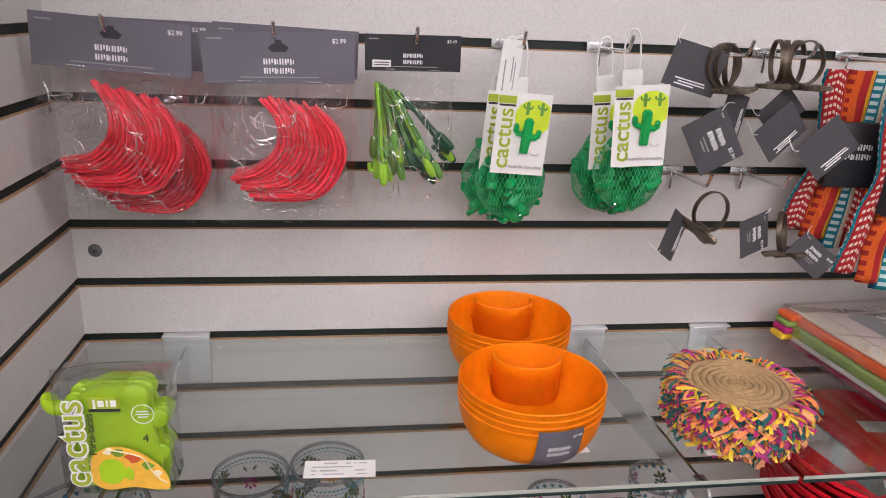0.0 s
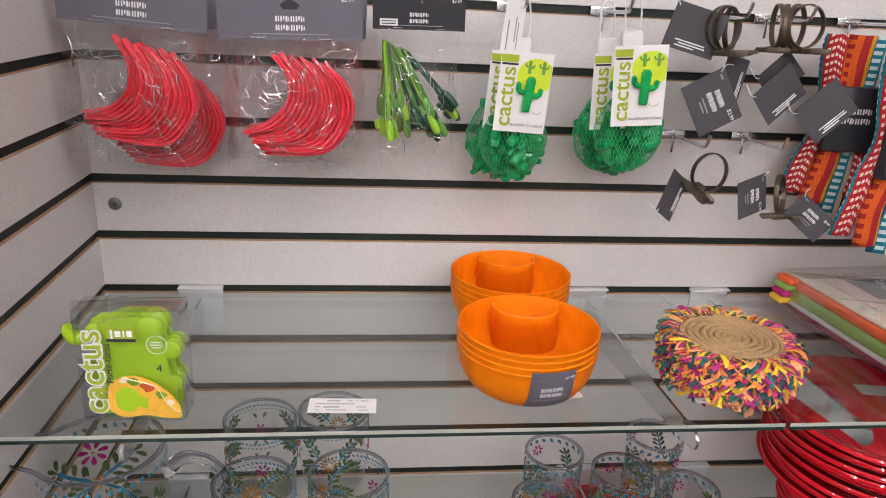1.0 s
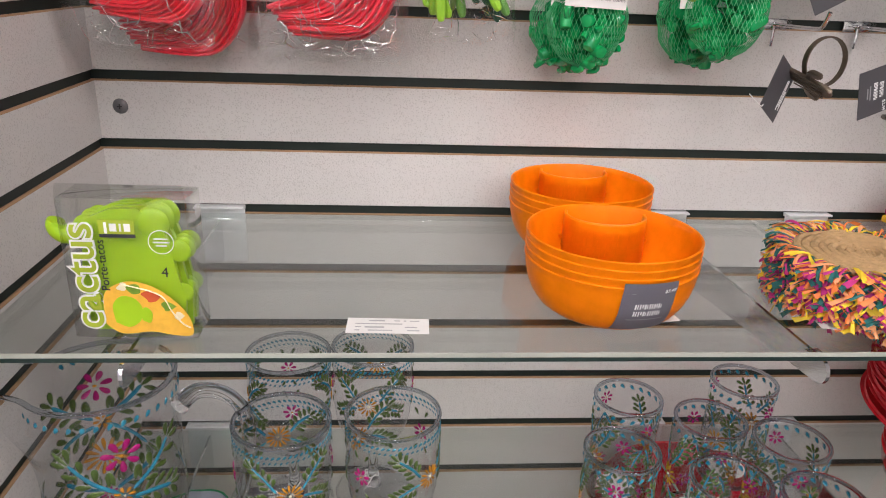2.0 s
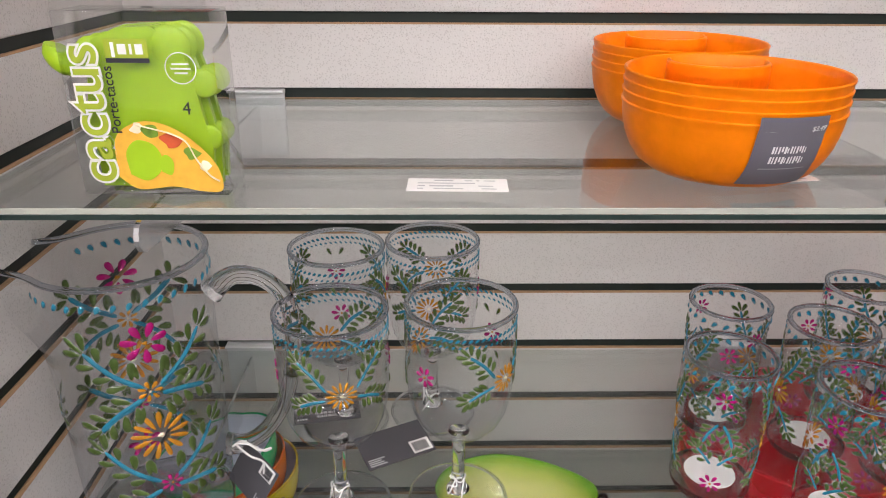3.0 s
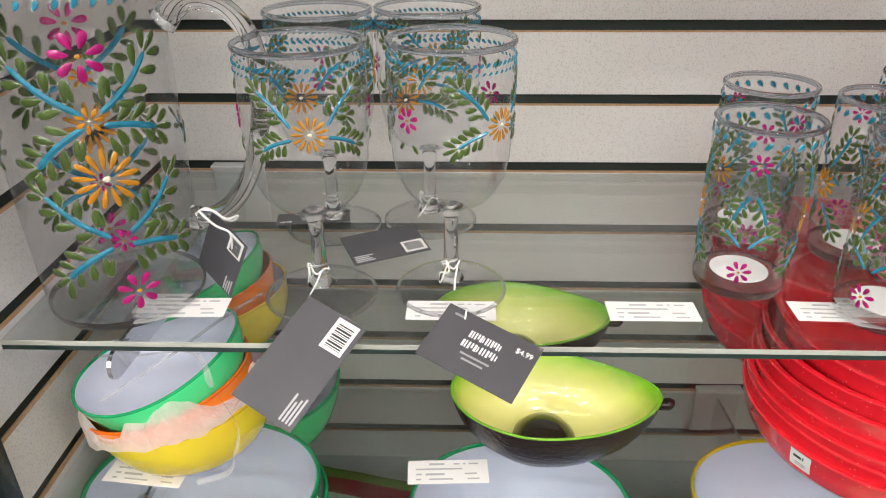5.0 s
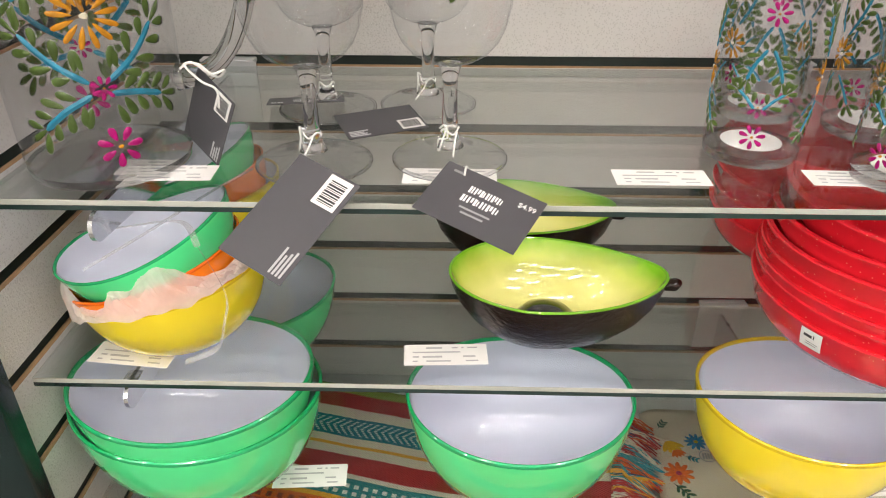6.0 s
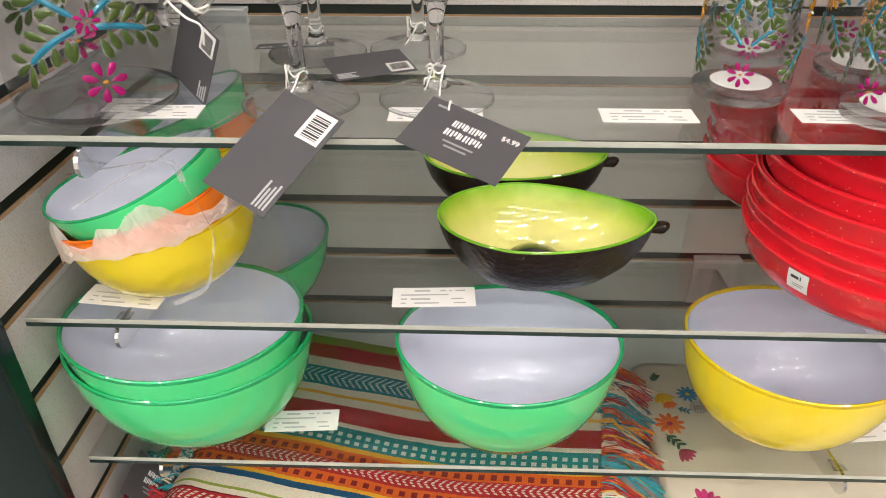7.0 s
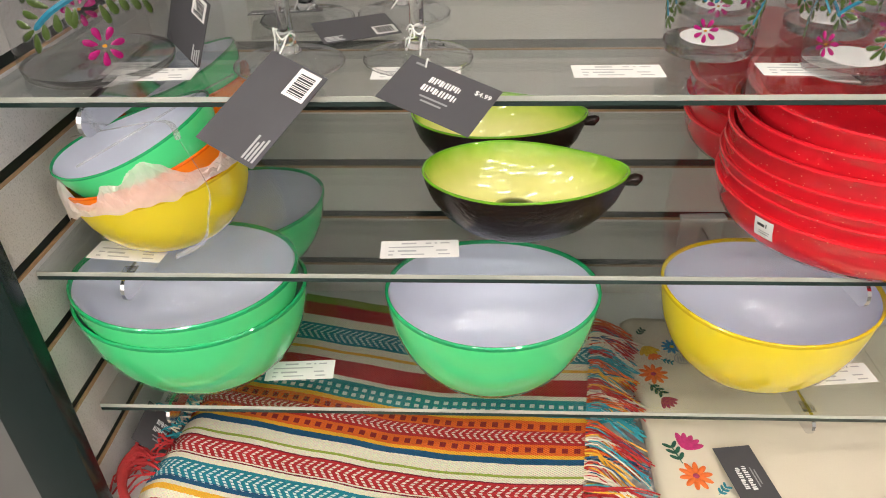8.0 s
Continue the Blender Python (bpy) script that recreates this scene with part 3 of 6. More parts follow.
for gx, gy, gr in ((0.3296, -0.2545, -40), (0.2178, -0.1414, -170), (0.3075, -0.1267, -95)):
    copy_thing(goblet, pose(gx, gy, S2 + 0.0005, 0, 0, gr))

t_a = hang_tag(pose(0.3506, -0.3489, 0.9975, -66) @ pose(0, 0, 0, 0, 30, 0), 0.074, 0.047, "front", "$4.99", "charcoal swing tag with white price, hanging over the shelf edge")
part("cord", sweep(smooth_line([(-0.021, -0.0008, 0.0165), (-0.0235, -0.001, 0.024), (-0.0205, 0.020, 0.026), (-0.022, 0.045, 0.022), (-0.025, 0.062, 0.028)], 30), 0.0007, 6), STRING, t_a, "white cord")
t_b = hang_tag(pose(0.2282, -0.3525, 0.9896, -58) @ pose(0, 0, 0, 0, -59, 0), 0.086, 0.050, None, None, "plain back of a charcoal swing tag with barcode", barcode=True)
t_c = hang_tag(pose(0.2701, -0.1876, S2 + 0.006, -82, 0, 26) @ pose(0, 0, 0), 0.070, 0.044, None, None, "charcoal swing tag lying on the glass shelf", barcode=True)
t_d = hang_tag(pose(0.1977, -0.139, S2 + 0.008, -80, 0, 190), 0.068, 0.040, "front", "$4.99", "charcoal swing tag lying face up behind the goblets")

PIT_OUT = [(0.0560, 0.0), (0.0580, 0.003), (0.0588, 0.010), (0.0598, 0.060), (0.0608, 0.130), (0.0618, 0.190), (0.0624, 0.222), (0.0626, 0.2425)]


def pitcher():
    p = thing("pitcher", "clear acrylic pitcher with raised painted flowers and loop handle", "pitcher", pose(0.0740, -0.2630, S2 + 0.0005))

    def spout(a, r, z):
        f = max(0.0, (z - 0.150) / 0.0885)
        f = f * f * (3 - 2 * f)
        d = (a - math.pi * 1.03 + math.pi) % (2 * math.pi) - math.pi
        r2 = r + 0.050 * f * math.exp(-(d / 0.34) ** 2) * (1 if r > 0.01 else 0)
        return (r2 * math.cos(a), r2 * math.sin(a), z + 0.004 * f * math.exp(-(d / 0.3) ** 2))
    base = [(0, 0.0)] + PIT_OUT[:2] + [(0.0584, 0.0075), (0, 0.0078)]
    part("base", lathe(base, 96), CLEAR, p, "thick clear base")
    prof = PIT_OUT[2:]
    dense = []
    for q, w in zip(prof, prof[1:]):
        dense.append(q)
        if abs(q[1] - w[1]) > 0.02:
            for f in (0.2, 0.4, 0.6, 0.8):
                dense.append((q[0] + (w[0] - q[0]) * f, q[1] + (w[1] - q[1]) * f))
    dense.append(prof[-1])
    part("rim", lathe(round_ring(0.0612, 0.2428, 0.0025), 96, shape=spout, closed=True), RIMGLASS, p, "thick acrylic rim tinted for its dark refracted outline")
    part("jug", lathe(dense, 96, shape=spout), THIN, p, "clear acrylic jug with a pulled spout")
    h = smooth_line([(0.0618, 0.006, 0.208), (0.080, 0.008, 0.2215), (0.104, 0.010, 0.2160), (0.120, 0.011, 0.192), (0.120, 0.011, 0.152), (0.112, 0.010, 0.112), (0.096, 0.008, 0.081), (0.076, 0.006, 0.065), (0.0590, 0.005, 0.0635)], 48)
    part("handle", sweep(h, lambda s: 0.0068 + 0.0035 * (abs(s - 0.5) * 2) ** 6, 14), STEMGLASS, p, "clear loop handle")
    k = Skin(PIT_OUT, bmesh.new())
    pink, ochre, hearts = [], [], None
    leaf, blue, dots = (bmesh.new() for _ in range(3))
    for i in range(2):
        a = radians(-60) + math.pi * i
        k.flower(pink, hearts, a, 0.000, 0.198, 0.0165, 7, 0.25)
        k.flower(ochre, hearts, a, 0.000, 0.118, 0.0215, 13, 0.1)
        k.flower(pink, hearts, a, 0.004, 0.031, 0.0150, 7, 0.1)
        k.flower(ochre, hearts, a, -0.002, 0.158, 0.0090, 7, 0.0)
        k.flower(pink, hearts, a, 0.002, 0.072, 0.0085, 7, 0.0)
        for zc, up, dn in ((0.158, 0.032, 0.026), (0.072, 0.032, 0.022)):
            for sx in (-1, 1):
                k.spray(leaf, blue, a, sx * 0.006, zc + 0.004, sx * 0.036, up, 0.0150, 4, -0.10 * sx)
                k.spray(leaf, blue, a, sx * 0.006, zc - 0.004, sx * 0.034, -dn * (1.0 if sx < 0 else 0.35), 0.0150, 4, 0.10 * sx)
            for sx in (-1, 1):
                k.petal(leaf, a, sx * 0.008, zc + 0.012, 0.0150, 0.0072, math.pi / 2 - 0.25 * sx)
                k.petal(leaf, a, sx * 0.008, zc - 0.012, 0.0150, 0.0072, -math.pi / 2 + 0.3 * sx)
        b = a + math.pi / 2
        for zc in (0.120,):
            for sx in (-1, 1):
                k.spray(leaf, blue, b, sx * 0.002, zc, sx * 0.013, 0.010, 0.010, 1, 0.1)
    for i in range(38):
        a = 2 * math.pi * i / 38
        if math.cos(a - math.pi) > 0.80:
            continue
        k.petal(dots, a, 0, 0.2255, 0.0066, 0.0052, math.pi / 2 - 0.5, 0.0011, 9)
    for bm in pink:
        part("flower", bm, [PINK, OCHRE], p, "magenta painted flower")
    for bm in ochre:
        part("flower", bm, [OCHRE, CHALK], p, "ochre painted flower")
    tagged(part("leaves", leaf, LEAF, p, "raised green painted leaves"), kind="stuff")
    tagged(part("vines", blue, BLUE, p, "turquoise painted vines"), kind="stuff")
    tagged(part("rim_dots", dots, BLUE, p, "turquoise dotted band"), kind="stuff")
    tagged(part("clear_relief", k.outlines, OUTLINE, p, "pale clear outlines round the painted petals"), kind="stuff")
    knot = [(0.060, -0.012, 0.080), (0.068, -0.010, 0.084), (0.078, -0.008, 0.076), (0.086, -0.010, 0.074), (0.092, -0.014, 0.080), (0.082, -0.013, 0.077), (0.074, -0.014, 0.084), (0.064, -0.013, 0.083), (0.074, -0.014, 0.072), (0.084, -0.014, 0.066), (0.083, -0.012, 0.052)]
    part("cord", sweep(smooth_line([(x + 0.008, y, z - 0.006) for x, y, z in knot], 70), 0.0009, 6), STRING, p, "white cord knotted on the handle")
    return p


pitcher()
t_e = hang_tag(pose(0.1524, -0.2651, 1.0239, 0, -60, -35), 0.064, 0.041, None, None, "charcoal swing tag hanging from the pitcher handle", barcode=True)

CUP_OUT = [(0.0335, 0.0), (0.0350, 0.003), (0.0356, 0.010), (0.0364, 0.060), (0.0376, 0.110), (0.0383, 0.1355)]


def tumbler_first():
    c = thing("tumbler", "clear acrylic tumbler with raised painted flowers", "tumbler", group="tumblers")
    base = [(0, 0.0)] + CUP_OUT[:2] + [(0.0353, 0.0080), (0, 0.0085)]
    part("base", lathe(base, 72), CLEAR, c, "thick clear base")
    part("rim", lathe(round_ring(0.0370, 0.1355, 0.0023), 72, closed=True), RIMGLASS, c, "thick acrylic rim tinted for its dark refracted outline")
    prof = CUP_OUT[2:]
    part("glass", lathe(prof, 72), THIN, c, "clear acrylic glass")
    part("base_sticker", lathe([(0, 0.0098), (0.0225, 0.0098), (0.0225, 0.0104), (0, 0.0104)], 40), CARD, c, "round white sticker in the base")
    k = Skin(CUP_OUT, bmesh.new())
    pink, ochre, hearts = [], [], None
    leaf, blue, dots = (bmesh.new() for _ in range(3))
    for i in range(2):
        a = math.pi * i
        k.flower(pink, hearts, a, 0, 0.025, 0.0095, 7, 0.2)
        k.flower(ochre, hearts, a + math.pi / 2, 0, 0.064, 0.0135, 11, 0.2)
        k.flower(pink, hearts, a, 0, 0.112, 0.0085, 7, 0.2)
        for sx in (-1, 1):
            k.spray(leaf, blue, a + math.pi / 2, sx * 0.004, 0.080, sx * 0.014, 0.030, 0.0092, 5, -0.1 * sx)
            k.spray(leaf, blue, a + math.pi / 2, sx * 0.004, 0.048, sx * 0.015, -0.020, 0.0092, 4, 0.1 * sx)
            k.spray(leaf, blue, a, sx * 0.002, 0.088, sx * 0.010, -0.022, 0.0090, 4, 0.1 * sx)
            k.spray(leaf, blue, a, sx * 0.003, 0.046, sx * 0.013, 0.012, 0.0088, 3, 0.1 * sx)
    for i in range(22):
        k.petal(dots, 2 * math.pi * i / 22, 0, 0.1235, 0.0068, 0.0052, math.pi / 2 - 0.7, 0.0012, 9)
    for bm in pink:
        part("flower", bm, [PINK, OCHRE], c, "magenta painted flower")
    for bm in ochre:
        part("flower", bm, [OCHRE, CHALK], c, "ochre painted flower")
    tagged(part("leaves", leaf, LEAF, c, "raised green painted leaves"), kind="stuff")
    tagged(part("vines", blue, BLUE, c, "turquoise painted vines"), kind="stuff")
    tagged(part("rim_dots", dots, BLUE, c, "turquoise dotted band"), kind="stuff")
    tagged(part("clear_relief", k.outlines, OUTLINE, c, "pale clear outlines round the painted petals"), kind="stuff")
    return c


cup = tumbler_first()
cup.matrix_basis = pose(0.5625, -0.2345, S2 + 0.0005, 0, 0, -113)
for cx, cy, cr in ((0.599, -0.1385, -70), (0.677, -0.183, -90), (0.655, -0.283, -150), (0.752, -0.106, -60), (0.7485, -0.222, -100), (0.733, -0.310, -45)):
    copy_thing(cup, pose(cx, cy, S2 + 0.0005, 0, 0, cr))


# price strips that lie on the shelves
def price_strip_first():
    s = thing("price_strip", "white printed price strip lying on the glass shelf", "label", group="price strips")
    w, h = 0.068, 0.0265
    part("paper", box(-w / 2, w / 2, -h / 2, h / 2, 0.0002, 0.0006), CARD, s, smooth=False)
    bm = bmesh.new()
    for x0, x1, y0, y1 in ((-0.016, -0.003, 0.0075, 0.0097), (0.005, 0.010, 0.0078, 0.0094), (0.013, 0.015, 0.0078, 0.0094), (0.018, 0.026, 0.0078, 0.0094), (-0.027, 0.012, 0.0022, 0.0038),
                           (-0.027, -0.022, -0.0035, -0.0019), (-0.019, -0.003, -0.0040, -0.0018), (0.014, 0.024, -0.0035, -0.0019), (-0.027, -0.023, -0.0092, -0.0076), (-0.016, 0.004, -0.0092, -0.0076), (0.016, 0.026, -0.0092, -0.0076)):
        box(x0, x1, y0, y1, 0.0006, 0.00075, bm=bm)
    part("print", bm, PALEINK, s, "grey printed lines", smooth=False)
    return s


strip = price_strip_first()
strip.matrix_basis = pose(0.324, -0.292, S1, 0, 0, -2)
for sx, sy, sz, sr in ((0.483, -0.2849, S2, 0), (0.6229, -0.283, S2, -2), (0.124, -0.2867, S2, 2), (0.3302, -0.2868, S2, 0), (0.328, -0.3003, S3, 3), (0.0736, -0.3072, S3, -6),
                       (0.2012, -0.2924, S4, 4), (0.7305, -0.2877, S4, 6), (0.541, -0.2750, S1, 10), (0.7323, -0.2878, S1, -8), (1.0599, -0.1247, S2 + 0.213, -8)):
    copy_thing(strip, pose(sx, sy, sz + 0.0003, 0, 0, sr))


# ---------------------------------------------------------------- bowls and plates
GREEN_OUT = surf("spring_green_melamine", (0.065, 0.70, 0.25), 0.08, var=0.06, scale=12, coat=0.5)
GREEN_RIM = surf("deep_green_rim", (0.006, 0.36, 0.12), 0.15, var=0.05, scale=12, coat=0.5)
LAVENDER = surf("pale_lavender_inside", (0.69, 0.715, 0.84), 0.02, var=0.03, scale=10, coat=0.25)
YELLOW_OUT = surf("lemon_melamine", (0.86, 0.68, 0.025), 0.08, var=0.06, scale=12, coat=0.5)
YELLOW_RIM = surf("deep_lemon_rim", (0.66, 0.47, 0.01), 0.15, var=0.05, scale=12, coat=0.5)
ORANGE_OUT = surf("tangerine_melamine", (0.95, 0.22, 0.008), 0.08, var=0.06, scale=12, coat=0.5)
ORANGE_RIM = surf("deep_tangerine_rim", (0.80, 0.13, 0.004), 0.15, coat=0.5)
RED = surf("speckled_red_melamine", (0.74, 0.016, 0.030), 0.08, var=0.12, scale=30, coat=0.5, speck=((0.80, 0.20, 0.14), 190, 0.11))
AVO_SKIN = surf("dark_avocado_glaze", (0.013, 0.0065, 0.005), 0.16, var=0.4, scale=60, bump=1.0, bscale=260, spec=0.4)
AVO_RIM = surf("leaf_green_glaze", (0.15, 0.40, 0.015), 0.12, var=0.1, scale=30, coat=0.7)
PIT = surf("dark_pit_glaze", (0.02, 0.013, 0.008), 0.12, var=0.3, scale=50, coat=0.7)
TISSUE = veil("white_packing_tissue", (0.90, 0.84, 0.80), 0.62, 0.7, 0.35, 0.4)
STRAP = veil("clear_strap", (0.80, 0.80, 0.82), 0.26, 0.25, 0.3)


def flesh_material():
    """Avocado inside: green by the rim, fading to pale yellow towards the bottom."""
    m, t, b = nodes_of("avocado_flesh_glaze")
    n, l = t.nodes, t.links
    co = n.new("ShaderNodeTexCoord")
    se = n.new("ShaderNodeSeparateXYZ")
    l.new(co.outputs["Object"], se.inputs[0])
    no = n.new("ShaderNodeTexNoise")
    no.inputs["Scale"].default_value = 45
    l.new(co.outputs["Object"], no.inputs["Vector"])
    ad = n.new("ShaderNodeMath")
    ad.operation = "MULTIPLY_ADD"
    ad.inputs[1].default_value = 0.012
    l.new(no.outputs["Fac"], ad.inputs[0])
    l.new(se.outputs["Z"], ad.inputs[2])
    mr = n.new("ShaderNodeMapRange")
    mr.inputs["From Min"].default_value = 0.010
    mr.inputs["From Max"].default_value = 0.066
    l.new(ad.outputs[0], mr.inputs["Value"])
    cr = n.new("ShaderNodeValToRGB")
    cr.color_ramp.elements[0].color = (0.82, 0.77, 0.27, 1)
    cr.color_ramp.elements[1].color = (0.20, 0.47, 0.02, 1)
    cr.color_ramp.elements[0].position = 0.40
    e = cr.color_ramp.elements.new(0.72)
    e.color = (0.62, 0.69, 0.13, 1)
    l.new(mr.outputs["Result"], cr.inputs[0])
    l.new(cr.outputs[0], b.inputs["Base Color"])
    b.inputs["Roughness"].default_value = 0.05
    b.inputs["Coat Weight"].default_value = 0.6
    return m


FLESH = flesh_material()


def two_tone(name, label, m, rx, ry, h, mats, group="", wave=0.0, category="bowl"):
    """An oval melamine bowl: coloured outside, pale inside, thick coloured rim. Origin under its foot."""
    b = thing(name, label, category, m, group)
    outs = [(0.0, 0.0), (0.42, 0.0), (0.50, 0.02), (0.64, 0.12), (0.78, 0.28), (0.88, 0.46), (0.945, 0.65), (0.985, 0.85), (1.0, 0.97)]

    def oval(a, r, z):
        f = max(0.0, z / h)
        return (r * math.cos(a) * rx, r * math.sin(a) * ry, z + wave * f * f * math.cos(2 * a))
    outer = [(r, z * h) for r, z in outs]
    part("outside", lathe(outer + [(0.985, 0.968 * h)], 80, shape=oval), mats[0], b, "coloured glossy outside")
    inner = [(r * 0.972 - 0.006, z * h + 0.006 * (1 - z)) for r, z in outs[1:]]
    part("inside", lathe([(0.0, 0.006)] + inner, 80, shape=oval), mats[1], b, "pale lavender inside")
    rim = [(1.0, 0.962 * h), (1.003, 0.978 * h), (1.001, 0.994 * h), (0.989, 1.004 * h), (0.976, 1.001 * h), (0.967, 0.986 * h), (0.965, 0.962 * h)]
    part("rim", lathe(rim, 80, shape=oval, closed=True), mats[2], b, "darker translucent rim")
    return b


GM, YM, OM = (GREEN_OUT, LAVENDER, GREEN_RIM), (YELLOW_OUT, LAVENDER, YELLOW_RIM), (ORANGE_OUT, ORANGE_OUT, ORANGE_RIM)
two_tone("serving_bowl", "green serving bowl with pale inside under a nested one", pose(0.109, -0.284, S4 + 0.0002), 0.109, 0.0885, 0.1005, GM, "serving bowls", 0.002)
two_tone("serving_bowl", "green serving bowl with pale inside nested in another", pose(0.1118, -0.288, S4 + 0.0225, 1.5, -1, 0), 0.1040, 0.083, 0.102, GM, "serving bowls", 0.002)
two_tone("serving_bowl", "single green serving bowl with pale inside", pose(0.3922, -0.2856, S4 + 0.0002), 0.099, 0.083, 0.102, GM, "serving bowls", 0.002)
two_tone("serving_bowl", "green serving bowl behind the nested pair", pose(0.1012, -0.1069, S4 + 0.0002, 0, 0, 20), 0.100, 0.086, 0.090, GM, "serving bowls", 0.002)
two_tone("serving_bowl", "lemon yellow serving bowl with lavender inside", pose(0.6478, -0.2749, S4 + 0.0002), 0.098, 0.083, 0.099, YM, "serving bowls", 0.002)

# the strapped nest of tilted small bowls with packing tissue
two_tone("small_bowl", "lemon yellow small bowl holding strapped bowls and tissue", pose(0.1134, -0.2742, S3 + 0.0012, 1, -10, 0), 0.078, 0.068, 0.066, YM, "strapped small bowls", 0.0)
two_tone("small_bowl", "tangerine small bowl between green and yellow ones", pose(0.1099, -0.2766, S3 + 0.023, 2, -16, 0), 0.073, 0.063, 0.060, OM, "strapped small bowls", 0.0)
two_tone("small_bowl", "tilted green small bowl on top of a strapped nest", pose(0.1083, -0.2785, S3 + 0.053, 3, -19, 0), 0.073, 0.062, 0.053, GM, "strapped small bowls", 0.003)


def tissue_sheet(first, last):
    """Crumpled tissue that sticks out between the bowls."""
    bm = bmesh.new()
    n, rows = 90, []
    for i in range(first, last + 1):
        a = math.pi * (0.98 + 1.06 * i / n)
        row = []
        for j in range(6):
            f = j / 5
            w = noise.noise(Vector((i * 0.24, j * 0.7, 3.1)))
            w2 = abs(noise.noise(Vector((i * 0.27, j * 0.6, 8.7))))
            s = i / n
            up = 0.006 + 0.030 * math.exp(-((s - 0.60) / 0.09) ** 2) + 0.016 * math.exp(-((s - 0.22) / 0.07) ** 2) + 0.020 * max(0.0, noise.noise(Vector((i * 0.19, 1.7, 0.4))))
            down = 0.001 + 0.013 * math.exp(-((s - 0.20) / 0.08) ** 2) + 0.008 * max(0.0, noise.noise(Vector((i * 0.14, 5.7, 2.4))))
            r = 0.93 + 0.11 * f ** 0.6 + 0.05 * w * math.sin(math.pi * min(1, f + 0.2))
            z = (0.067 + up) * (1 - f) + (0.067 - down) * f + 0.010 * (w2 - 0.2) * math.sin(math.pi * f) + 0.003 * w
            p = (r * 0.079 * math.cos(a), r * 0.069 * math.sin(a), z)
            row.append(bm.verts.new(p))
        rows.append(row)
    for p, q in zip(rows, rows[1:]):
        for j in range(5):
            bm.faces.new((p[j], p[j + 1], q[j + 1], q[j]))
    return bm


t = thing("packing_tissue", "crumpled white packing tissue between the strapped bowls", "tissue", pose(0.1134, -0.2742, S3 + 0.001, 1, -12, 0))
for first, last in ((0, 40), (40, 90)):
    part("sheet", tissue_sheet(first, last), TISSUE, t, smooth=False)
strap_thing = thing("packing_strap", "clear plastic straps crossed round the nested bowls", "strap", pose(0.1094, -0.277, S3))
for pts in ([(0.052, -0.072, 0.128), (0.062, -0.064, 0.085), (0.058, -0.066, 0.060), (0.045, -0.058, 0.030), (0.012, -0.045, 0.006)],
            [(-0.078, 0.010, 0.092), (-0.03, -0.01, 0.108), (0.02, -0.02, 0.119), (0.052, -0.072, 0.128)],
            [(-0.045, -0.050, 0.094), (-0.005, -0.018, 0.110), (0.03, 0.018, 0.124), (0.06, 0.045, 0.134)]):
    part("strap", sweep(smooth_line(pts, 24), 0.0023, 6, flat=0.08), STRAP, strap_thing, smooth=True)
two_tone("small_bowl", "lemon yellow small bowl at the back of the shelf", pose(0.092, -0.120, S3 + 0.0012, 1, -10, 0), 0.078, 0.068, 0.066, YM, "strapped small bowls", 0.0)
two_tone("small_bowl", "tangerine small bowl inside the yellow one at the back", pose(0.090, -0.123, S3 + 0.023, 2, -15, 0), 0.073, 0.063, 0.060, OM, "strapped small bowls", 0.0)
two_tone("small_bowl", "green small bowl on top of the nest at the back", pose(0.086, -0.126, S3 + 0.053, 3, -17, 0), 0.070, 0.062, 0.053, GM, "strapped small bowls", 0.003)


def avocado_first():
    b = thing("avocado_bowl", "ceramic bowl shaped like half an avocado, dark skin outside", "bowl", group="avocado bowls")
    outs = [(0.0, 0.0), (0.30, 0.0003), (0.48, 0.003), (0.66, 0.0105), (0.81, 0.0225), (0.915, 0.036), (0.972, 0.0485), (1.0, 0.0585)]

    def egg(a, r, z):
        c, s = math.cos(a), math.sin(a)
        point = 1.0 - 0.17 * (c + 0.25) * (1 if c > -0.25 else 0.0) - 0.06 * max(0, c) ** 3
        x = r * c * 0.0885 * (1.03 if c > 0 else 0.97)
        y = r * s * 0.0600 * point
        lift = 0.0045 * max(0.0, c) ** 4 * (z / 0.0585) ** 2
        return (x - 0.002, y, z + lift)
    part("skin", lathe(outs, 80, shape=egg), AVO_SKIN, b, "dark bumpy avocado skin")
    inner = [(0.974, 0.0588), (0.943, 0.054), (0.86, 0.041), (0.74, 0.0285), (0.58, 0.0165), (0.40, 0.0085), (0.25, 0.0062), (0.0, 0.006)]
    part("flesh", lathe(inner, 80, shape=egg), FLESH, b, "yellow inside fading to green")
    rim = [(1.0, 0.0578), (1.002, 0.0590), (0.994, 0.0597), (0.980, 0.0595), (0.972, 0.0587), (0.976, 0.0575)]
    part("rim", lathe(rim, 80, shape=egg, closed=True), AVO_RIM, b, "bright green rim")
    bm = lathe([(0, 0.0300), (0.011, 0.0285), (0.020, 0.0245), (0.0260, 0.0185), (0.0275, 0.0140), (0.0240, 0.0090), (0, 0.0065)], 40)
    part("stone", bm, PIT, b, "dark round stone", m=pose(-0.006, -0.007, 0.001))
    pts = [(0.084, 0, 0.053), (0.092, 0.000, 0.0545), (0.0965, 0.001, 0.0545), (0.0985, 0.0012, 0.0535)]
    part("stem_knob", sweep(smooth_line(pts, 10), lambda s: 0.0036 + 0.0018 * math.sin(s * 3.1), 12), AVO_SKIN, b, "dark stem knob")
    return b


avo = avocado_first()
avo.matrix_basis = pose(0.4170, -0.2661, S3 + 0.0003, 0, 0, -5)
copy_thing(avo, pose(0.398, -0.143, S3 + 0.0003, 0, 0, -5))


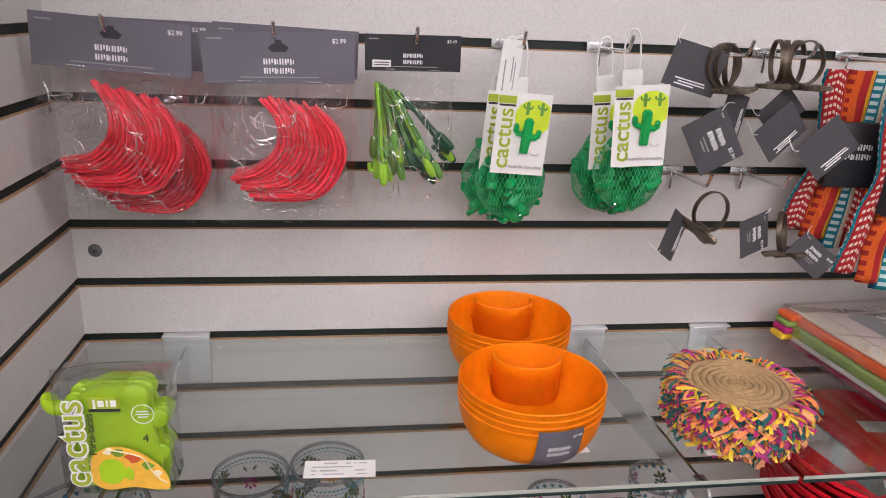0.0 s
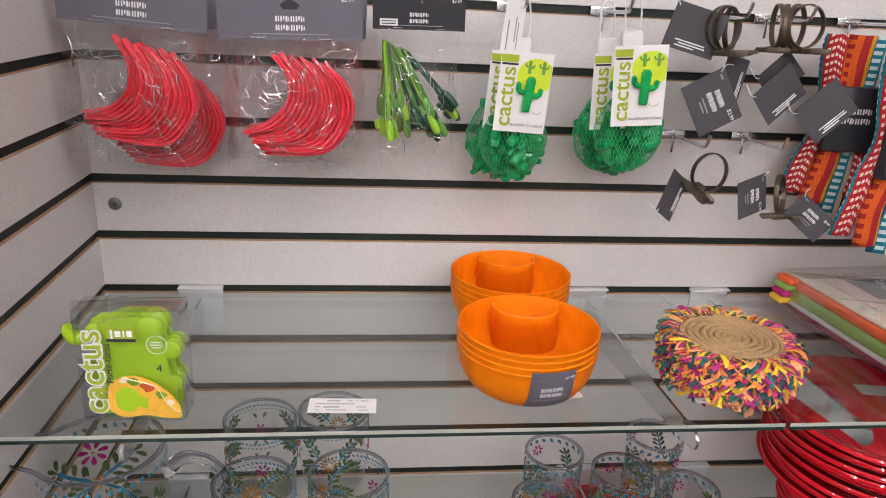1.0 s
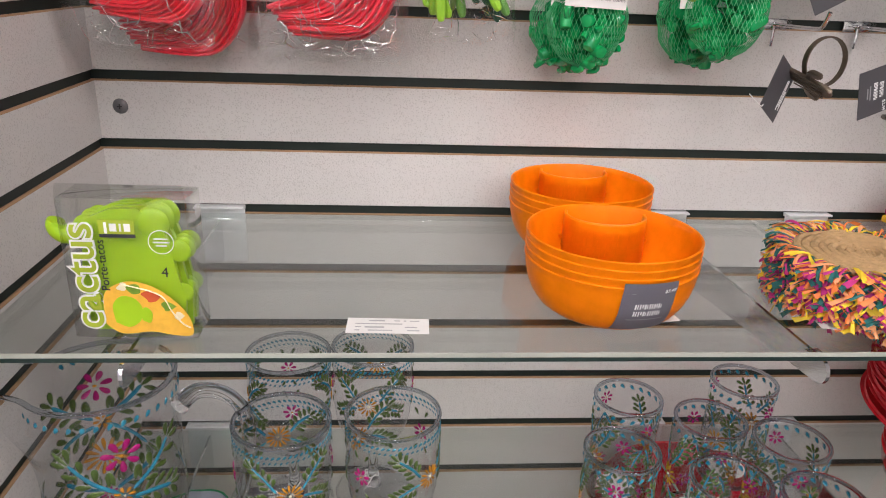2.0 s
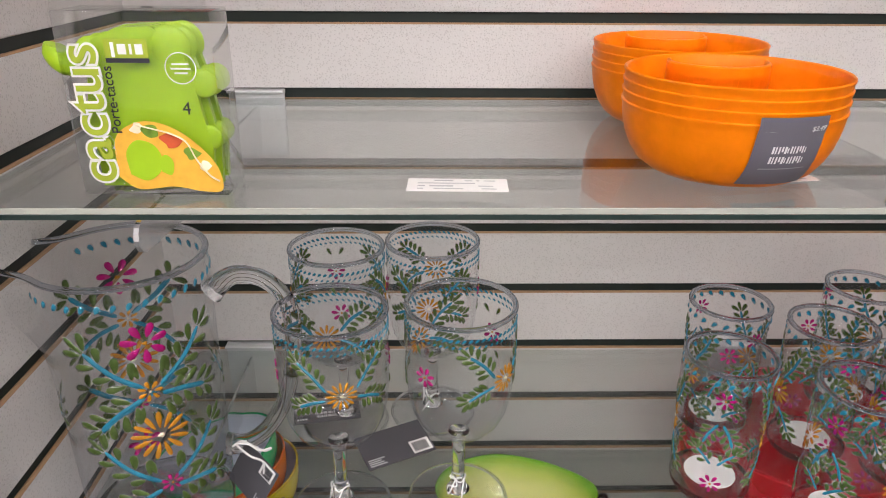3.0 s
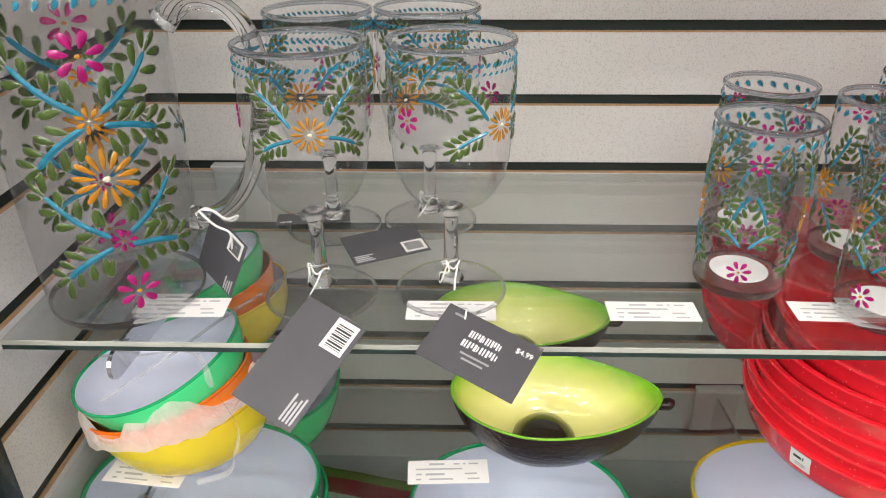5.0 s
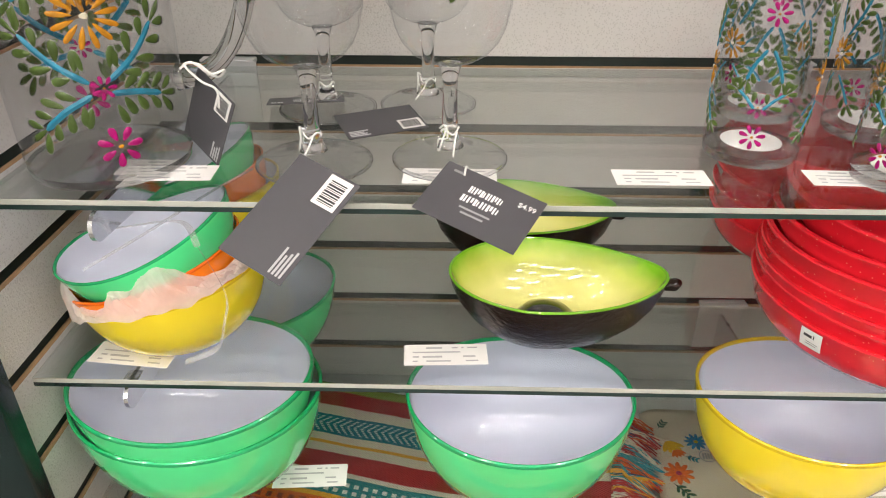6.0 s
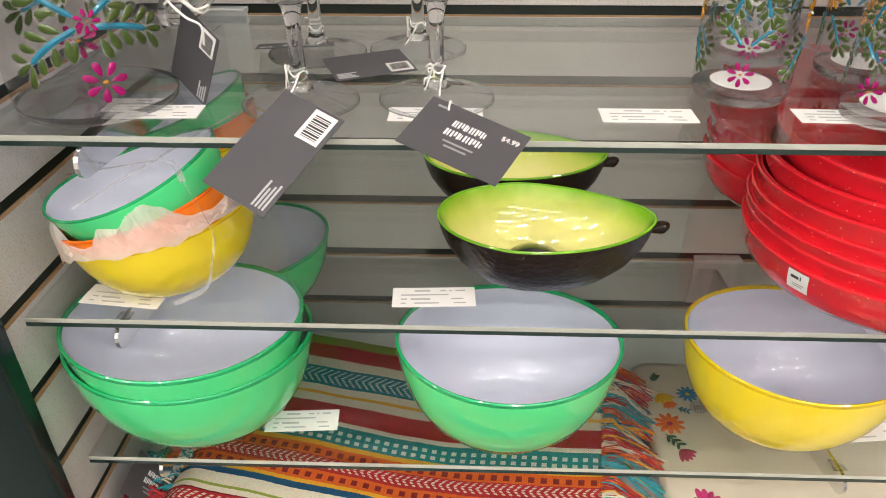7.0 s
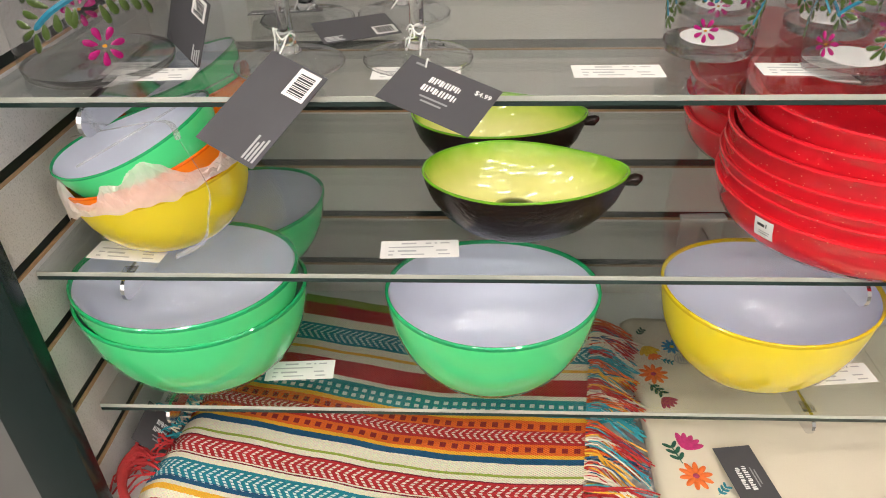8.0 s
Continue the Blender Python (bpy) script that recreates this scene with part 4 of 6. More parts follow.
def red_dish(name, label, m, r, h, group, plate=False):
    """A shallow speckled dish with a rolled rim."""
    d = thing(name, label, "plate" if plate else "bowl", m, group)
    if plate:
        outs = [(0, 0), (0.62, 0.0), (0.70, 0.10), (0.80, 0.35), (0.92, 0.75), (0.99, 0.97)]
    else:
        outs = [(0, 0), (0.66, 0.0), (0.76, 0.03), (0.88, 0.15), (0.945, 0.38), (0.98, 0.68), (0.993, 0.94)]
    prof = [(q * r, z * h) for q, z in outs] + [(r * 1.005, h * 0.985), (r * 1.006, h * 1.02), (r * 0.995, h * 1.045), (r * 0.978, h * 1.02)]
    prof += [(q * r - 0.0035, z * h + 0.0035) for q, z in outs[::-1][:-1]] + [(0, 0.0035)]
    part("dish", lathe(prof, 96), RED, d)
    return d


for i, (dz, tx, ty, ox, oy) in enumerate(((0.0, 0, 0, 0, 0), (0.012, 0.4, 0.6, 0.001, 0.001), (0.021, 0.2, 1.0, 0.000, 0.001), (0.032, 0.9, 1.6, 0.003, 0.001), (0.051, 1.2, 2.2, 0.004, 0.0), (0.072, 1.4, 2.8, 0.007, 0.002), (0.093, 1.8, 3.2, 0.012, 0.0))):
    d = red_dish("speckled_bowl", "glossy red speckled melamine bowl in a leaning stack", pose(0.7095 + ox, -0.2490 + oy, S3 + 0.0004 + dz, tx, ty, i * 40), 0.118, 0.040, "red bowl stack")
    if i == 0:
        lowest = d
lab = thing("bowl_sticker", "small white product sticker on the red bowl", "sticker", pose(0.7095, -0.2490, S3 + 0.0004))
bm = bmesh.new()
k = Skin([(0.76 * 0.118, 0.0012), (0.88 * 0.118, 0.006), (0.945 * 0.118, 0.0152), (0.98 * 0.118, 0.0272), (0.993 * 0.118, 0.0376), (0.1187, 0.042)])
grid = [[bm.verts.new(k.at(radians(-148), s * 0.0045 - 0.009, 0.020 + tt * 0.0045, 0.0006)) for s in range(5)] for tt in range(5)]
for p, q in zip(grid, grid[1:]):
    for i in range(4):
        bm.faces.new((p[i], p[i + 1], q[i + 1], q[i]))
part("paper", bm, CARD, lab)
bm = bmesh.new()
for s0, s1, t0, t1 in ((-0.006, 0.001, 0.0308, 0.0335), (0.002, 0.003, 0.0308, 0.0345), (-0.004, 0.006, 0.0262, 0.0268), (-0.004, 0.005, 0.0240, 0.0246)):
    v = [bm.verts.new(k.at(radians(-148), s, tt, 0.0009)) for s, tt in ((s0, t0), (s1, t0), (s1, t1), (s0, t1))]
    bm.faces.new(v)
part("print", bm, INK, lab, "black brand block and small lines")

# red plates on the next stretch of shelf
for i in range(9):
    red_dish("speckled_plate", "glossy red speckled melamine plate in a tall stack", pose(1.0398 + 0.003 * math.sin(i * 2.1), -0.1607 + 0.003 * math.cos(i * 1.7), S2 + 0.095 + i * 0.0115, 1.0, -1.0, i * 50), 0.142, 0.020, "red plate stack", True)
for i in range(6):
    red_dish("speckled_bowl", "yellow-bottomed red speckled bowl under the plates", pose(1.0398, -0.1607, S2 + 0.0004 + i * 0.011, 0, 0, i * 33), 0.105, 0.045, "red bowl stack")

# red bowl further back beside the leaning stack
red_dish("speckled_bowl", "glossy red speckled melamine bowl behind the stack", pose(0.710, -0.1147, S3 + 0.085, 0, 0, 15), 0.112, 0.040, "red bowl stack")
for i in range(4):
    red_dish("speckled_bowl", "glossy red speckled melamine bowl in the rear stack", pose(0.710, -0.100, S3 + 0.0004 + i * 0.021, 0, 0, 15 + i * 60), 0.112, 0.040, "red bowl stack")


# ---------------------------------------------------------------- top shelf: orange bowls
OR_OUT = [(0.046, 0.0), (0.054, 0.0015), (0.0615, 0.0070), (0.0670, 0.0150), (0.0710, 0.0240), (0.0733, 0.0330), (0.0745, 0.0410), (0.0750, 0.0455)]


def dip_bowl(m, label):
    b = thing("dip_bowl", label, "bowl", m, "orange dip bowls")
    prof = [(0, 0.0)] + OR_OUT + [(0.0755, 0.0462), (0.0757, 0.0480), (0.0748, 0.0488), (0.0736, 0.0480)] + [(r - 0.0026, z + 0.001) for r, z in OR_OUT[::-1][1:]] + [(0, 0.003)]
    part("bowl", lathe(prof, 88), ORANGE, b, "smooth orange bowl")
    # curved wall of the dip pocket
    bm = bmesh.new()
    cols = []
    n = 28
    for i in range(n + 1):
        a = math.pi * (0.955 + 1.09 * i / n)
        x, y = 0.0370 * math.cos(a), 0.050 + 0.0310 * math.sin(a)
        d = math.hypot(x, y)
        low = 0.0035
        for (r0, z0), (r1, z1) in zip(OR_OUT, OR_OUT[1:]):
            if r0 - 0.0026 <= d <= r1 - 0.0026:
                low = z0 + (z1 - z0) * (d - r0 + 0.0026) / (r1 - r0) + 0.0005
        if d > OR_OUT[-1][0] - 0.003:
            low = 0.038
        nx, ny = math.cos(a), math.sin(a)
        top = 0.0468 if 0 < i < n else 0.0478
        pr = [(0.0012, low), (0.0012, top - 0.001), (0.0004, top), (-0.0012, top), (-0.0020, top - 0.001), (-0.0020, low)]
        cols.append([bm.verts.new((x + nx * o, y + ny * o, z)) for o, z in pr])
    for p, q in zip(cols, cols[1:]):
        for i in range(5):
            bm.faces.new((p[i], p[i + 1], q[i + 1], q[i]))
    bmesh.ops.recalc_face_normals(bm, faces=bm.faces[:])
    part("divider", bm, ORANGE, b, "curved wall of the dip pocket")
    bm = bmesh.new()
    rim = [(0.0370 * math.cos(a), 0.050 + 0.0310 * math.sin(a)) for a in [math.pi * (1.03 + 0.94 * i / 20) for i in range(21)]]
    e = math.atan2(rim[-1][1], rim[-1][0])
    rim += [(0.0680 * math.cos(q), 0.0680 * math.sin(q)) for q in [e + (math.pi - 2 * e) * i / 20 for i in range(21)]]
    f = bm.faces.new([bm.verts.new((x, y, 0.0230)) for x, y in rim])
    g = bmesh.ops.extrude_face_region(bm, geom=[f])
    bmesh.ops.translate(bm, verts=[v for v in g["geom"] if isinstance(v, bmesh.types.BMVert)], vec=(0, 0, -0.003))
    bmesh.ops.recalc_face_normals(bm, faces=bm.faces[:])
    part("pocket_floor", bm, ORANGE, b, "raised floor of the dip pocket")
    return b


for cx, cy, turn in ((0.519, -0.2482, -8), (0.529, -0.0945, -4)):
    for i in range(4):
        dip_bowl(pose(cx, cy, S1 + 0.0008 + i * 0.0072, 0, 0, turn), "bright orange plastic chip and dip bowl in a stack")

lab = thing("bowl_label", "charcoal paper label on the orange bowl", "label", pose(0.519, -0.2482, S1 + 0.001))
k = Skin([(r + 0.0006, z) for r, z in OR_OUT] + [(0.0768, 0.0475), (0.0772, 0.09)])


def label_patch(a0, s0, s1, t0, t1, lift, n=8, skew=0.0):
    bm = bmesh.new()
    g = []
    for j in range(n + 1):
        g.append([bm.verts.new(k.at(a0, s0 + (s1 - s0) * i / n, t0 + (t1 - t0) * j / n + skew * (i / n - 0.5), lift)) for i in range(n + 1)])
    for p, q in zip(g, g[1:]):
        for i in range(n):
            bm.faces.new((p[i], p[i + 1], q[i + 1], q[i]))
    return bm


LA = radians(-81)
part("paper", label_patch(LA, -0.0235, 0.0235, 0.0055, 0.0535, 0.0008), HEADER, lab)
for t0 in (0.0295, 0.0225):
    for x0, x1, z0, z1 in brand_rows(0.024, t0, 0.0055):
        tagged(part("brand_mark", label_patch(LA, x0, x1, z0, z1, 0.0012, 2), WHITEINK, lab, "white brand block"), kind="stuff")
tagged(part("small_print", label_patch(LA, -0.016, 0.016, 0.0185, 0.0193, 0.0012), GREYINK, lab), kind="stuff")
part("item_line", label_patch(LA, -0.019, -0.012, 0.0440, 0.0456, 0.0012), GREYINK, lab)
pr = words("price", "$3.49", 0.0048, WHITEINK, lab, pose(0, 0, 0), label="white printed price")
for v in pr.data.vertices:
    v.co = k.at(LA, 0.0165 + v.co.x, 0.0455 + v.co.z, 0.0013 - v.co.y)


# ---------------------------------------------------------------- goods on wall hooks
CELLO = film("cellophane", (1.0, 1.0, 1.0), 1.0, 40, 1.0, 0.998)
RED_PLASTIC = veil("coral_red_plastic", (1.0, 0.070, 0.105), 1.0, 0.3, 0.08)
BLACKCARD = surf("black_header_card", (0.026, 0.026, 0.032), 0.35, var=0.06, scale=30)
STAPLE = surf("staple_steel", (0.8, 0.8, 0.8), 0.2, metal=1.0)
GREENS = [surf("cactus_plastic_%s" % n, c, 0.3, var=0.1, scale=60, coat=0.2) for n, c in
          (("lime", (0.30, 0.58, 0.04)), ("mid", (0.13, 0.33, 0.06)), ("dark", (0.010, 0.065, 0.030)), ("olive", (0.09, 0.15, 0.035)))]
ICE = surf("green_ice_gel", (0.004, 0.44, 0.12), 0.12, var=0.25, scale=60, trans=0.3, coat=0.5)
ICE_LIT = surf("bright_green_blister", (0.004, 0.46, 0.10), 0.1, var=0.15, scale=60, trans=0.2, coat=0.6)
NET = surf("green_netting", (0.06, 0.42, 0.17), 0.4, var=0.1, scale=60)
LIME = surf("lime_print", (0.60, 0.74, 0.03), 0.5, var=0.1, scale=60)
OLIVE = surf("olive_print", (0.36, 0.45, 0.03), 0.5)
NYLON = surf("white_nylon", (0.82, 0.82, 0.80), 0.4, trans=0.2)
BRONZE = surf("aged_bronze", (0.16, 0.125, 0.095), 0.38, metal=0.85, var=0.35, scale=90, bump=0.3, bscale=300)


def wall_hook_first():
    """A wire display hook in a groove of the wall: back plate, long arm, upturned tip and price wire."""
    h = thing("wall_hook", "bright steel wire hook set in the slatted wall", "hook", group="wall hooks")
    part("back_plate", box(-0.016, 0.016, -0.003, -0.0008, -0.006, 0.006, 0.001), CHROME, h)
    part("arm", sweep(smooth_line([(0, -0.002, 0.0), (0, -0.03, 0.0), (0, -0.085, 0.001), (0, -0.10, 0.004), (0, -0.108, 0.018)], 24), 0.0021, 10), CHROME, h, "polished arm with upturned tip")
    part("leg", sweep([(0, -0.004, 0), (0, -0.005, -0.012), (0, -0.004, -0.024)], 0.0018, 8), CHROME, h)
    part("stop_disc", lathe([(0.0024, -0.0020), (0.0090, -0.0020), (0.0105, 0.0), (0.0090, 0.0020), (0.0024, 0.0020)], 24), THIN, h, "clear plastic stop disc", m=pose(0, -0.022, 0.0005, 90))
    return h


ZH, ZL = ZC + 5 * PITCH, ZC + 3 * PITCH
hook = wall_hook_first()
hook.matrix_basis = pose(0.0927, 0, ZH)
for hx, hz in ((0.2577, ZH), (0.4047, ZH), (0.5201, ZH), (0.6392, ZH), (0.7793, ZH), (0.8568, ZH), (0.7558, ZL), (0.8547, ZL), (0.9713, ZH)):
    copy_thing(hook, pose(hx, 0, hz))


def pillow_bag(w, top, bottom, deep, seed, flare=0.0):
    """A crinkled clear bag from z = top to z = bottom, open pillow shape."""
    nx, nz = 22, 20
    bm = bmesh.new()
    for side in (-1, 1):
        g = []
        for j in range(nz + 1):
            v = j / nz
            row = []
            for i in range(nx + 1):
                u = i / nx
                edge = (math.sin(math.pi * u) ** 0.6) * (math.sin(math.pi * min(1, v * 0.92 + 0.04)) ** 0.5)
                a = noise.noise(Vector((u * 5, v * 5, seed + side)))
                c = noise.noise(Vector((u * 13, v * 12, seed + 4 + side)))
                wide = w * (1 + flare * v) + 0.012 * noise.noise(Vector((v * 4, seed, 1.0 if u > 0.5 else 7.0))) * (abs(u - 0.5) * 2)
                y = side * deep * edge + 0.009 * a * edge + 0.0035 * c
                z = top + (bottom - top) * v - 0.010 * v * noise.noise(Vector((u * 3.5, seed, 9.0)))
                row.append(bm.verts.new(((u - 0.5) * wide, y, z)))
            g.append(row)
        for p, q in zip(g, g[1:]):
            for i in range(nx):
                bm.faces.new((p[i], p[i + 1], q[i + 1], q[i]))
    return bm


# mirror metal for the threads that imitate glints on the film
FILM_GLINT = surf("film_glint_metal", (0.96, 0.96, 0.97), 0.2, metal=1.0, var=0.02)


def film_glints(parent, w, top, bottom, deep, seed, count):
    """Thin metal threads along the clear film's sharp folds, added in place of its glints."""
    rnd = random.Random(seed)
    bm = bmesh.new()
    for _ in range(count):
        u, v = rnd.uniform(-0.48, 0.48), rnd.uniform(0.03, 0.97)
        a = rnd.choice((rnd.uniform(-0.5, 0.5), rnd.uniform(1.0, 2.1)))
        pts = []
        for j in range(rnd.randrange(3, 6)):
            x, z = u * w, top + (bottom - top) * v
            edge = max(0.0, math.cos(math.pi * u)) ** 0.6 * max(0.05, math.sin(math.pi * min(0.97, max(0.03, v)))) ** 0.5
            pts.append((x, -deep * edge - 0.0022, z))
            a += rnd.choice((-1.0, -0.5, -0.15, 0.1, 0.4, 0.9))
            u = min(0.49, max(-0.49, u + rnd.uniform(0.02, 0.075) * math.cos(a)))
            v = min(0.99, max(0.02, v + rnd.uniform(0.02, 0.075) * math.sin(a)))
        wide = rnd.choice((0.0002, 0.0003, 0.00055))
        sweep(pts, lambda q: 0.0001 + wide * math.sin(math.pi * q), 6, bm=bm, caps=False)
    tagged(part("film_glints", bm, FILM_GLINT, parent, "bright metal threads in place of glints on the film's folds"), kind="stuff")


def header_card(parent, w, h, mat, price, brand, slot=0.022, drop=0.0):
    """A folded card over the bag's mouth with a slot painted as a dark patch, staples and print. Origin at its middle.
    """
    sw, sh, zc = slot / 2, 0.0042, h * 0.20
    hole = [(-sw + 0.004, zc - sh), (sw - 0.004, zc - sh), (sw, zc), (sw * 0.55, zc + sh), (0.004, zc + sh), (0.003, zc + sh + 0.004), (-0.003, zc + sh + 0.004), (-0.004, zc + sh), (-sw * 0.55, zc + sh), (-sw, zc)]
    for name, y in (("front_card", -0.0016), ("back_card", 0.0012)):
        part(name, slab([(-w / 2, -h / 2), (w / 2, -h / 2), (w / 2, h / 2), (-w / 2, h / 2)], 0.0005, y=y), mat, parent, smooth=False)
    # the card is uncut: a black slab paints the slot's shaded opening
    part("slot_shade", slab(hole, 0.0001, y=-0.0018), INK, parent, "black patch for the dark inside of the hanging slot", smooth=False)
    lh = h * 0.125
    tagged(part("brand_mark", bars(brand_rows(w * 0.21, -h * 0.13, lh) + brand_rows(w * 0.21, -h * 0.31, lh), y=-0.0018), WHITEINK, parent, "white brand block", smooth=False), kind="stuff")
    tagged(part("small_print", bars([(-w * 0.26, w * 0.26, -h * 0.385, -h * 0.365)], y=-0.0018), GREYINK, parent, smooth=False), kind="stuff")
    part("item_line", bars([(-w * 0.46, -w * 0.36, h * 0.36, h * 0.39)], y=-0.0018), GREYINK, parent, smooth=False)
    words("price", price, h * 0.125, WHITEINK, parent, pose(w * 0.40, -0.0020, h * 0.34), label="white printed price")
    part("staple", box(-w * 0.28, -w * 0.19, -0.0024, -0.0018, -h * 0.455, -h * 0.44), STAPLE, parent, smooth=False)
    part("staple", box(w * 0.19, w * 0.28, -0.0024, -0.0018, -h * 0.475, -h * 0.46), STAPLE, parent, smooth=False)


def taco_pack(m, seed, label, arcs=15, mirror=1.0, sunk=0.0):
    p = thing("taco_holder_pack", label, "packet", m, "packs of taco holders")
    header_card(p, 0.156, 0.052, HEADER, "$2.99", True)
    for i in range(arcs):
        f = i / (arcs - 1)
        j = 0.003 * math.sin(i * 2.3 + seed)

        def mix(a, b):
            return a + (b - a) * f
        pts = [(mix(-0.022, 0.040), 0, mix(-0.040, -0.052) + j), (mix(-0.006, 0.060), 0, mix(-0.062, -0.078)), (mix(-0.006, 0.064), 0, mix(-0.092, -0.112)),
               (mix(-0.028, 0.034), 0, mix(-0.116, -0.150)), (mix(-0.058, -0.036), 0, mix(-0.126, -0.150) + j)]
        y = 0.004 * math.sin(i * 1.1 + seed)
        part("taco_holder", sweep(smooth_line([(a * mirror, b + y, c - sunk) for a, b, c in pts], 22), lambda s: 0.0145 * (0.35 + 0.65 * math.sin(math.pi * min(1, max(0, s * 0.9 + 0.05))) ** 0.6), 10, flat=0.20), RED_PLASTIC, p, "curved coral red holder")
    part("bag", pillow_bag(0.150, -0.022, -0.180, 0.021, seed, 0.06), CELLO, p, "crinkled clear bag")
    film_glints(p, 0.140, -0.034, -0.178, 0.020, int(seed * 10), 110)
    return p


taco_pack(pose(0.0965, -0.0931, 1.6698, 2, 3.6, -2), 1.0, "red taco holders in a clear bag under a slate header")
taco_pack(pose(0.1108, -0.0475, 1.6688, 3, 1.0, 3), 2.3, "second bag of red taco holders on the same hook", sunk=0.034)
taco_pack(pose(0.2616, -0.0931, 1.6622, 2, -1.2, 1), 3.7, "red taco holders in a clear bag beside the wall corner bag")
taco_pack(pose(0.2663, -0.0494, 1.6666, 3, 2.0, 2), 5.1, "bag of red taco holders behind another", sunk=0.012)


def pick_pack(m, label):
    p = thing("drink_stirrer_pack", label, "packet", m)
    header_card(p, 0.104, 0.038, BLACKCARD, "$3.49", True, 0.010)
    part("warning_label", box(-0.044, -0.024, -0.0022, -0.0018, -0.015, -0.0075), CARD, p, "small white label", smooth=False)
    part("warning_print", bars([(-0.042, -0.026, -0.0105, -0.0095), (-0.042, -0.026, -0.0132, -0.0122)], y=-0.0023), INK, p, smooth=False)
    rnd = random.Random(4)
    for i in range(26):
        f = i / 25
        top = (-0.038 + 0.026 * f * f + rnd.uniform(-0.003, 0.003), rnd.uniform(-0.008, 0.006), -0.030 - 0.012 * f)
        low = (-0.042 + 0.080 * f, rnd.uniform(-0.010, 0.004), -0.088 - 0.040 * rnd.random())
        mat = GREENS[(3, 0, 1, 0, 1, 0, 3, 1, 0, 1, 3, 1, 2, 1, 3, 2, 1, 2, 0, 2, 2, 1, 2, 2, 0, 2)[i]]
        s = part("stirrer", sweep([top, [(a + b) / 2 + 0.001 for a, b in zip(top, low)], low], 0.0017, 6), mat, p, "green cactus stirrer")
        d = (Vector(low) - Vector(top)).normalized()
        head = [Vector(low) + d * q for q in (-0.004, 0.0, 0.008, 0.016, 0.021)]
        part("cactus_head", sweep(smooth_line(head, 9), lambda q: 0.0018 + 0.0032 * math.sin(math.pi * min(1, 0.05 + q * 0.93)) ** 0.55, 9), mat, s, "ribbed cactus head")
        if i % 3 == 1:
            side = Vector((d.z, 0, -d.x)) * 0.007
            arm = [Vector(low) + d * 0.010, Vector(low) + d * 0.011 + side, Vector(low) + d * 0.002 + side * 1.15]
            part("cactus_arm", sweep(smooth_line(arm, 9), 0.0027, 8), mat, s)
    part("bag", pillow_bag(0.096, -0.017, -0.166, 0.013, 8.2, -0.10), CELLO, p, "crinkled clear bag")
    film_glints(p, 0.088, -0.026, -0.162, 0.0135, 31, 80)
    return p


pick_pack(pose(0.4029, -0.0836, 1.6712, 2, -0.5, 0), "green cactus drink stirrers in a clear bag, black header")


def cactus_outline(s):
    pts = [(-0.13, -0.60), (0.13, -0.60), (0.15, -0.16), (0.30, -0.14), (0.42, -0.04), (0.44, 0.16), (0.36, 0.21), (0.28, 0.15), (0.27, 0.04), (0.15, 0.03), (0.15, 0.42), (0.08, 0.52), (-0.08, 0.52), (-0.15, 0.42),
           (-0.15, 0.08), (-0.27, 0.09), (-0.29, 0.27), (-0.37, 0.32), (-0.45, 0.26), (-0.44, 0.06), (-0.32, -0.06), (-0.15, -0.08)]
    return [(x * s, z * s) for x, z in pts]


def ice_card(parent, m, seed, w=0.060, h=0.092):
    """White printed card with lettering, a lime disc and a raised green cactus."""
    c = part("card", slab([(-w / 2, -h / 2), (w / 2, -h / 2), (w / 2, h / 2), (-w / 2, h / 2)], 0.0005), CARD, parent, "white printed card", m=m, smooth=False)
    words("lettering", "cactus", 0.0255, OLIVE, c, pose(-w * 0.325, -0.0006, -h * 0.06, 0, -90, 0), bold=0.0003, stretch=1.08)
    tagged(part("brand_mark", bars([(-w * 0.49, -w * 0.16, h * 0.37, h * 0.46)], y=-0.0002), OLIVE, c, "olive brand block", smooth=False), kind="stuff")
    part("brand_line", bars([(-w * 0.47, -w * 0.16, h * 0.335, h * 0.36)], y=-0.0002), INK, c, smooth=False)
    disc = [(w * 0.20 + 0.0215 * math.cos(q), h * 0.22 + 0.0195 * math.sin(q)) for q in [2 * math.pi * i / 36 for i in range(36)]]
    disc = [(min(w * 0.49, x), min(h * 0.47, z)) for x, z in disc]
    part("lime_disc", slab(disc, 0.0002, y=-0.0003), LIME, c, "printed lime disc", smooth=False)
    for dx in (-0.008, 0.008):
        part("printed_cactus", slab([(w * 0.20 + dx + x, h * 0.33 + z) for x, z in cactus_outline(0.013)], 0.0002, y=-0.0005), GREENS[1], c, "small printed cactus", smooth=False)
    bm = slab(cactus_outline(0.036), 0.0052, y=-0.0058)
    bmesh.ops.bevel(bm, geom=[e for e in bm.edges if all(v.co.y < -0.004 for v in e.verts)], offset=0.0022, segments=3, affect="EDGES")
    part("blister_cactus", bm, ICE_LIT, c, "raised glossy green cactus", m=pose(w * 0.10, 0, h * 0.01, 0, 4, 0))
    words("caption", "Reusable ice cubes", 0.0058, GREYINK, c, pose(w * 0.12, -0.0006, -h * 0.40), stretch=0.95)
    part("smile", sweep([(w * 0.30 + 0.0055 * math.cos(q), -0.0006, -h * 0.20 + 0.0045 * math.sin(q)) for q in [math.pi * (1.1 + 0.8 * i / 8) for i in range(9)]], 0.0003, 4), GREYINK, c, smooth=False)
    return c


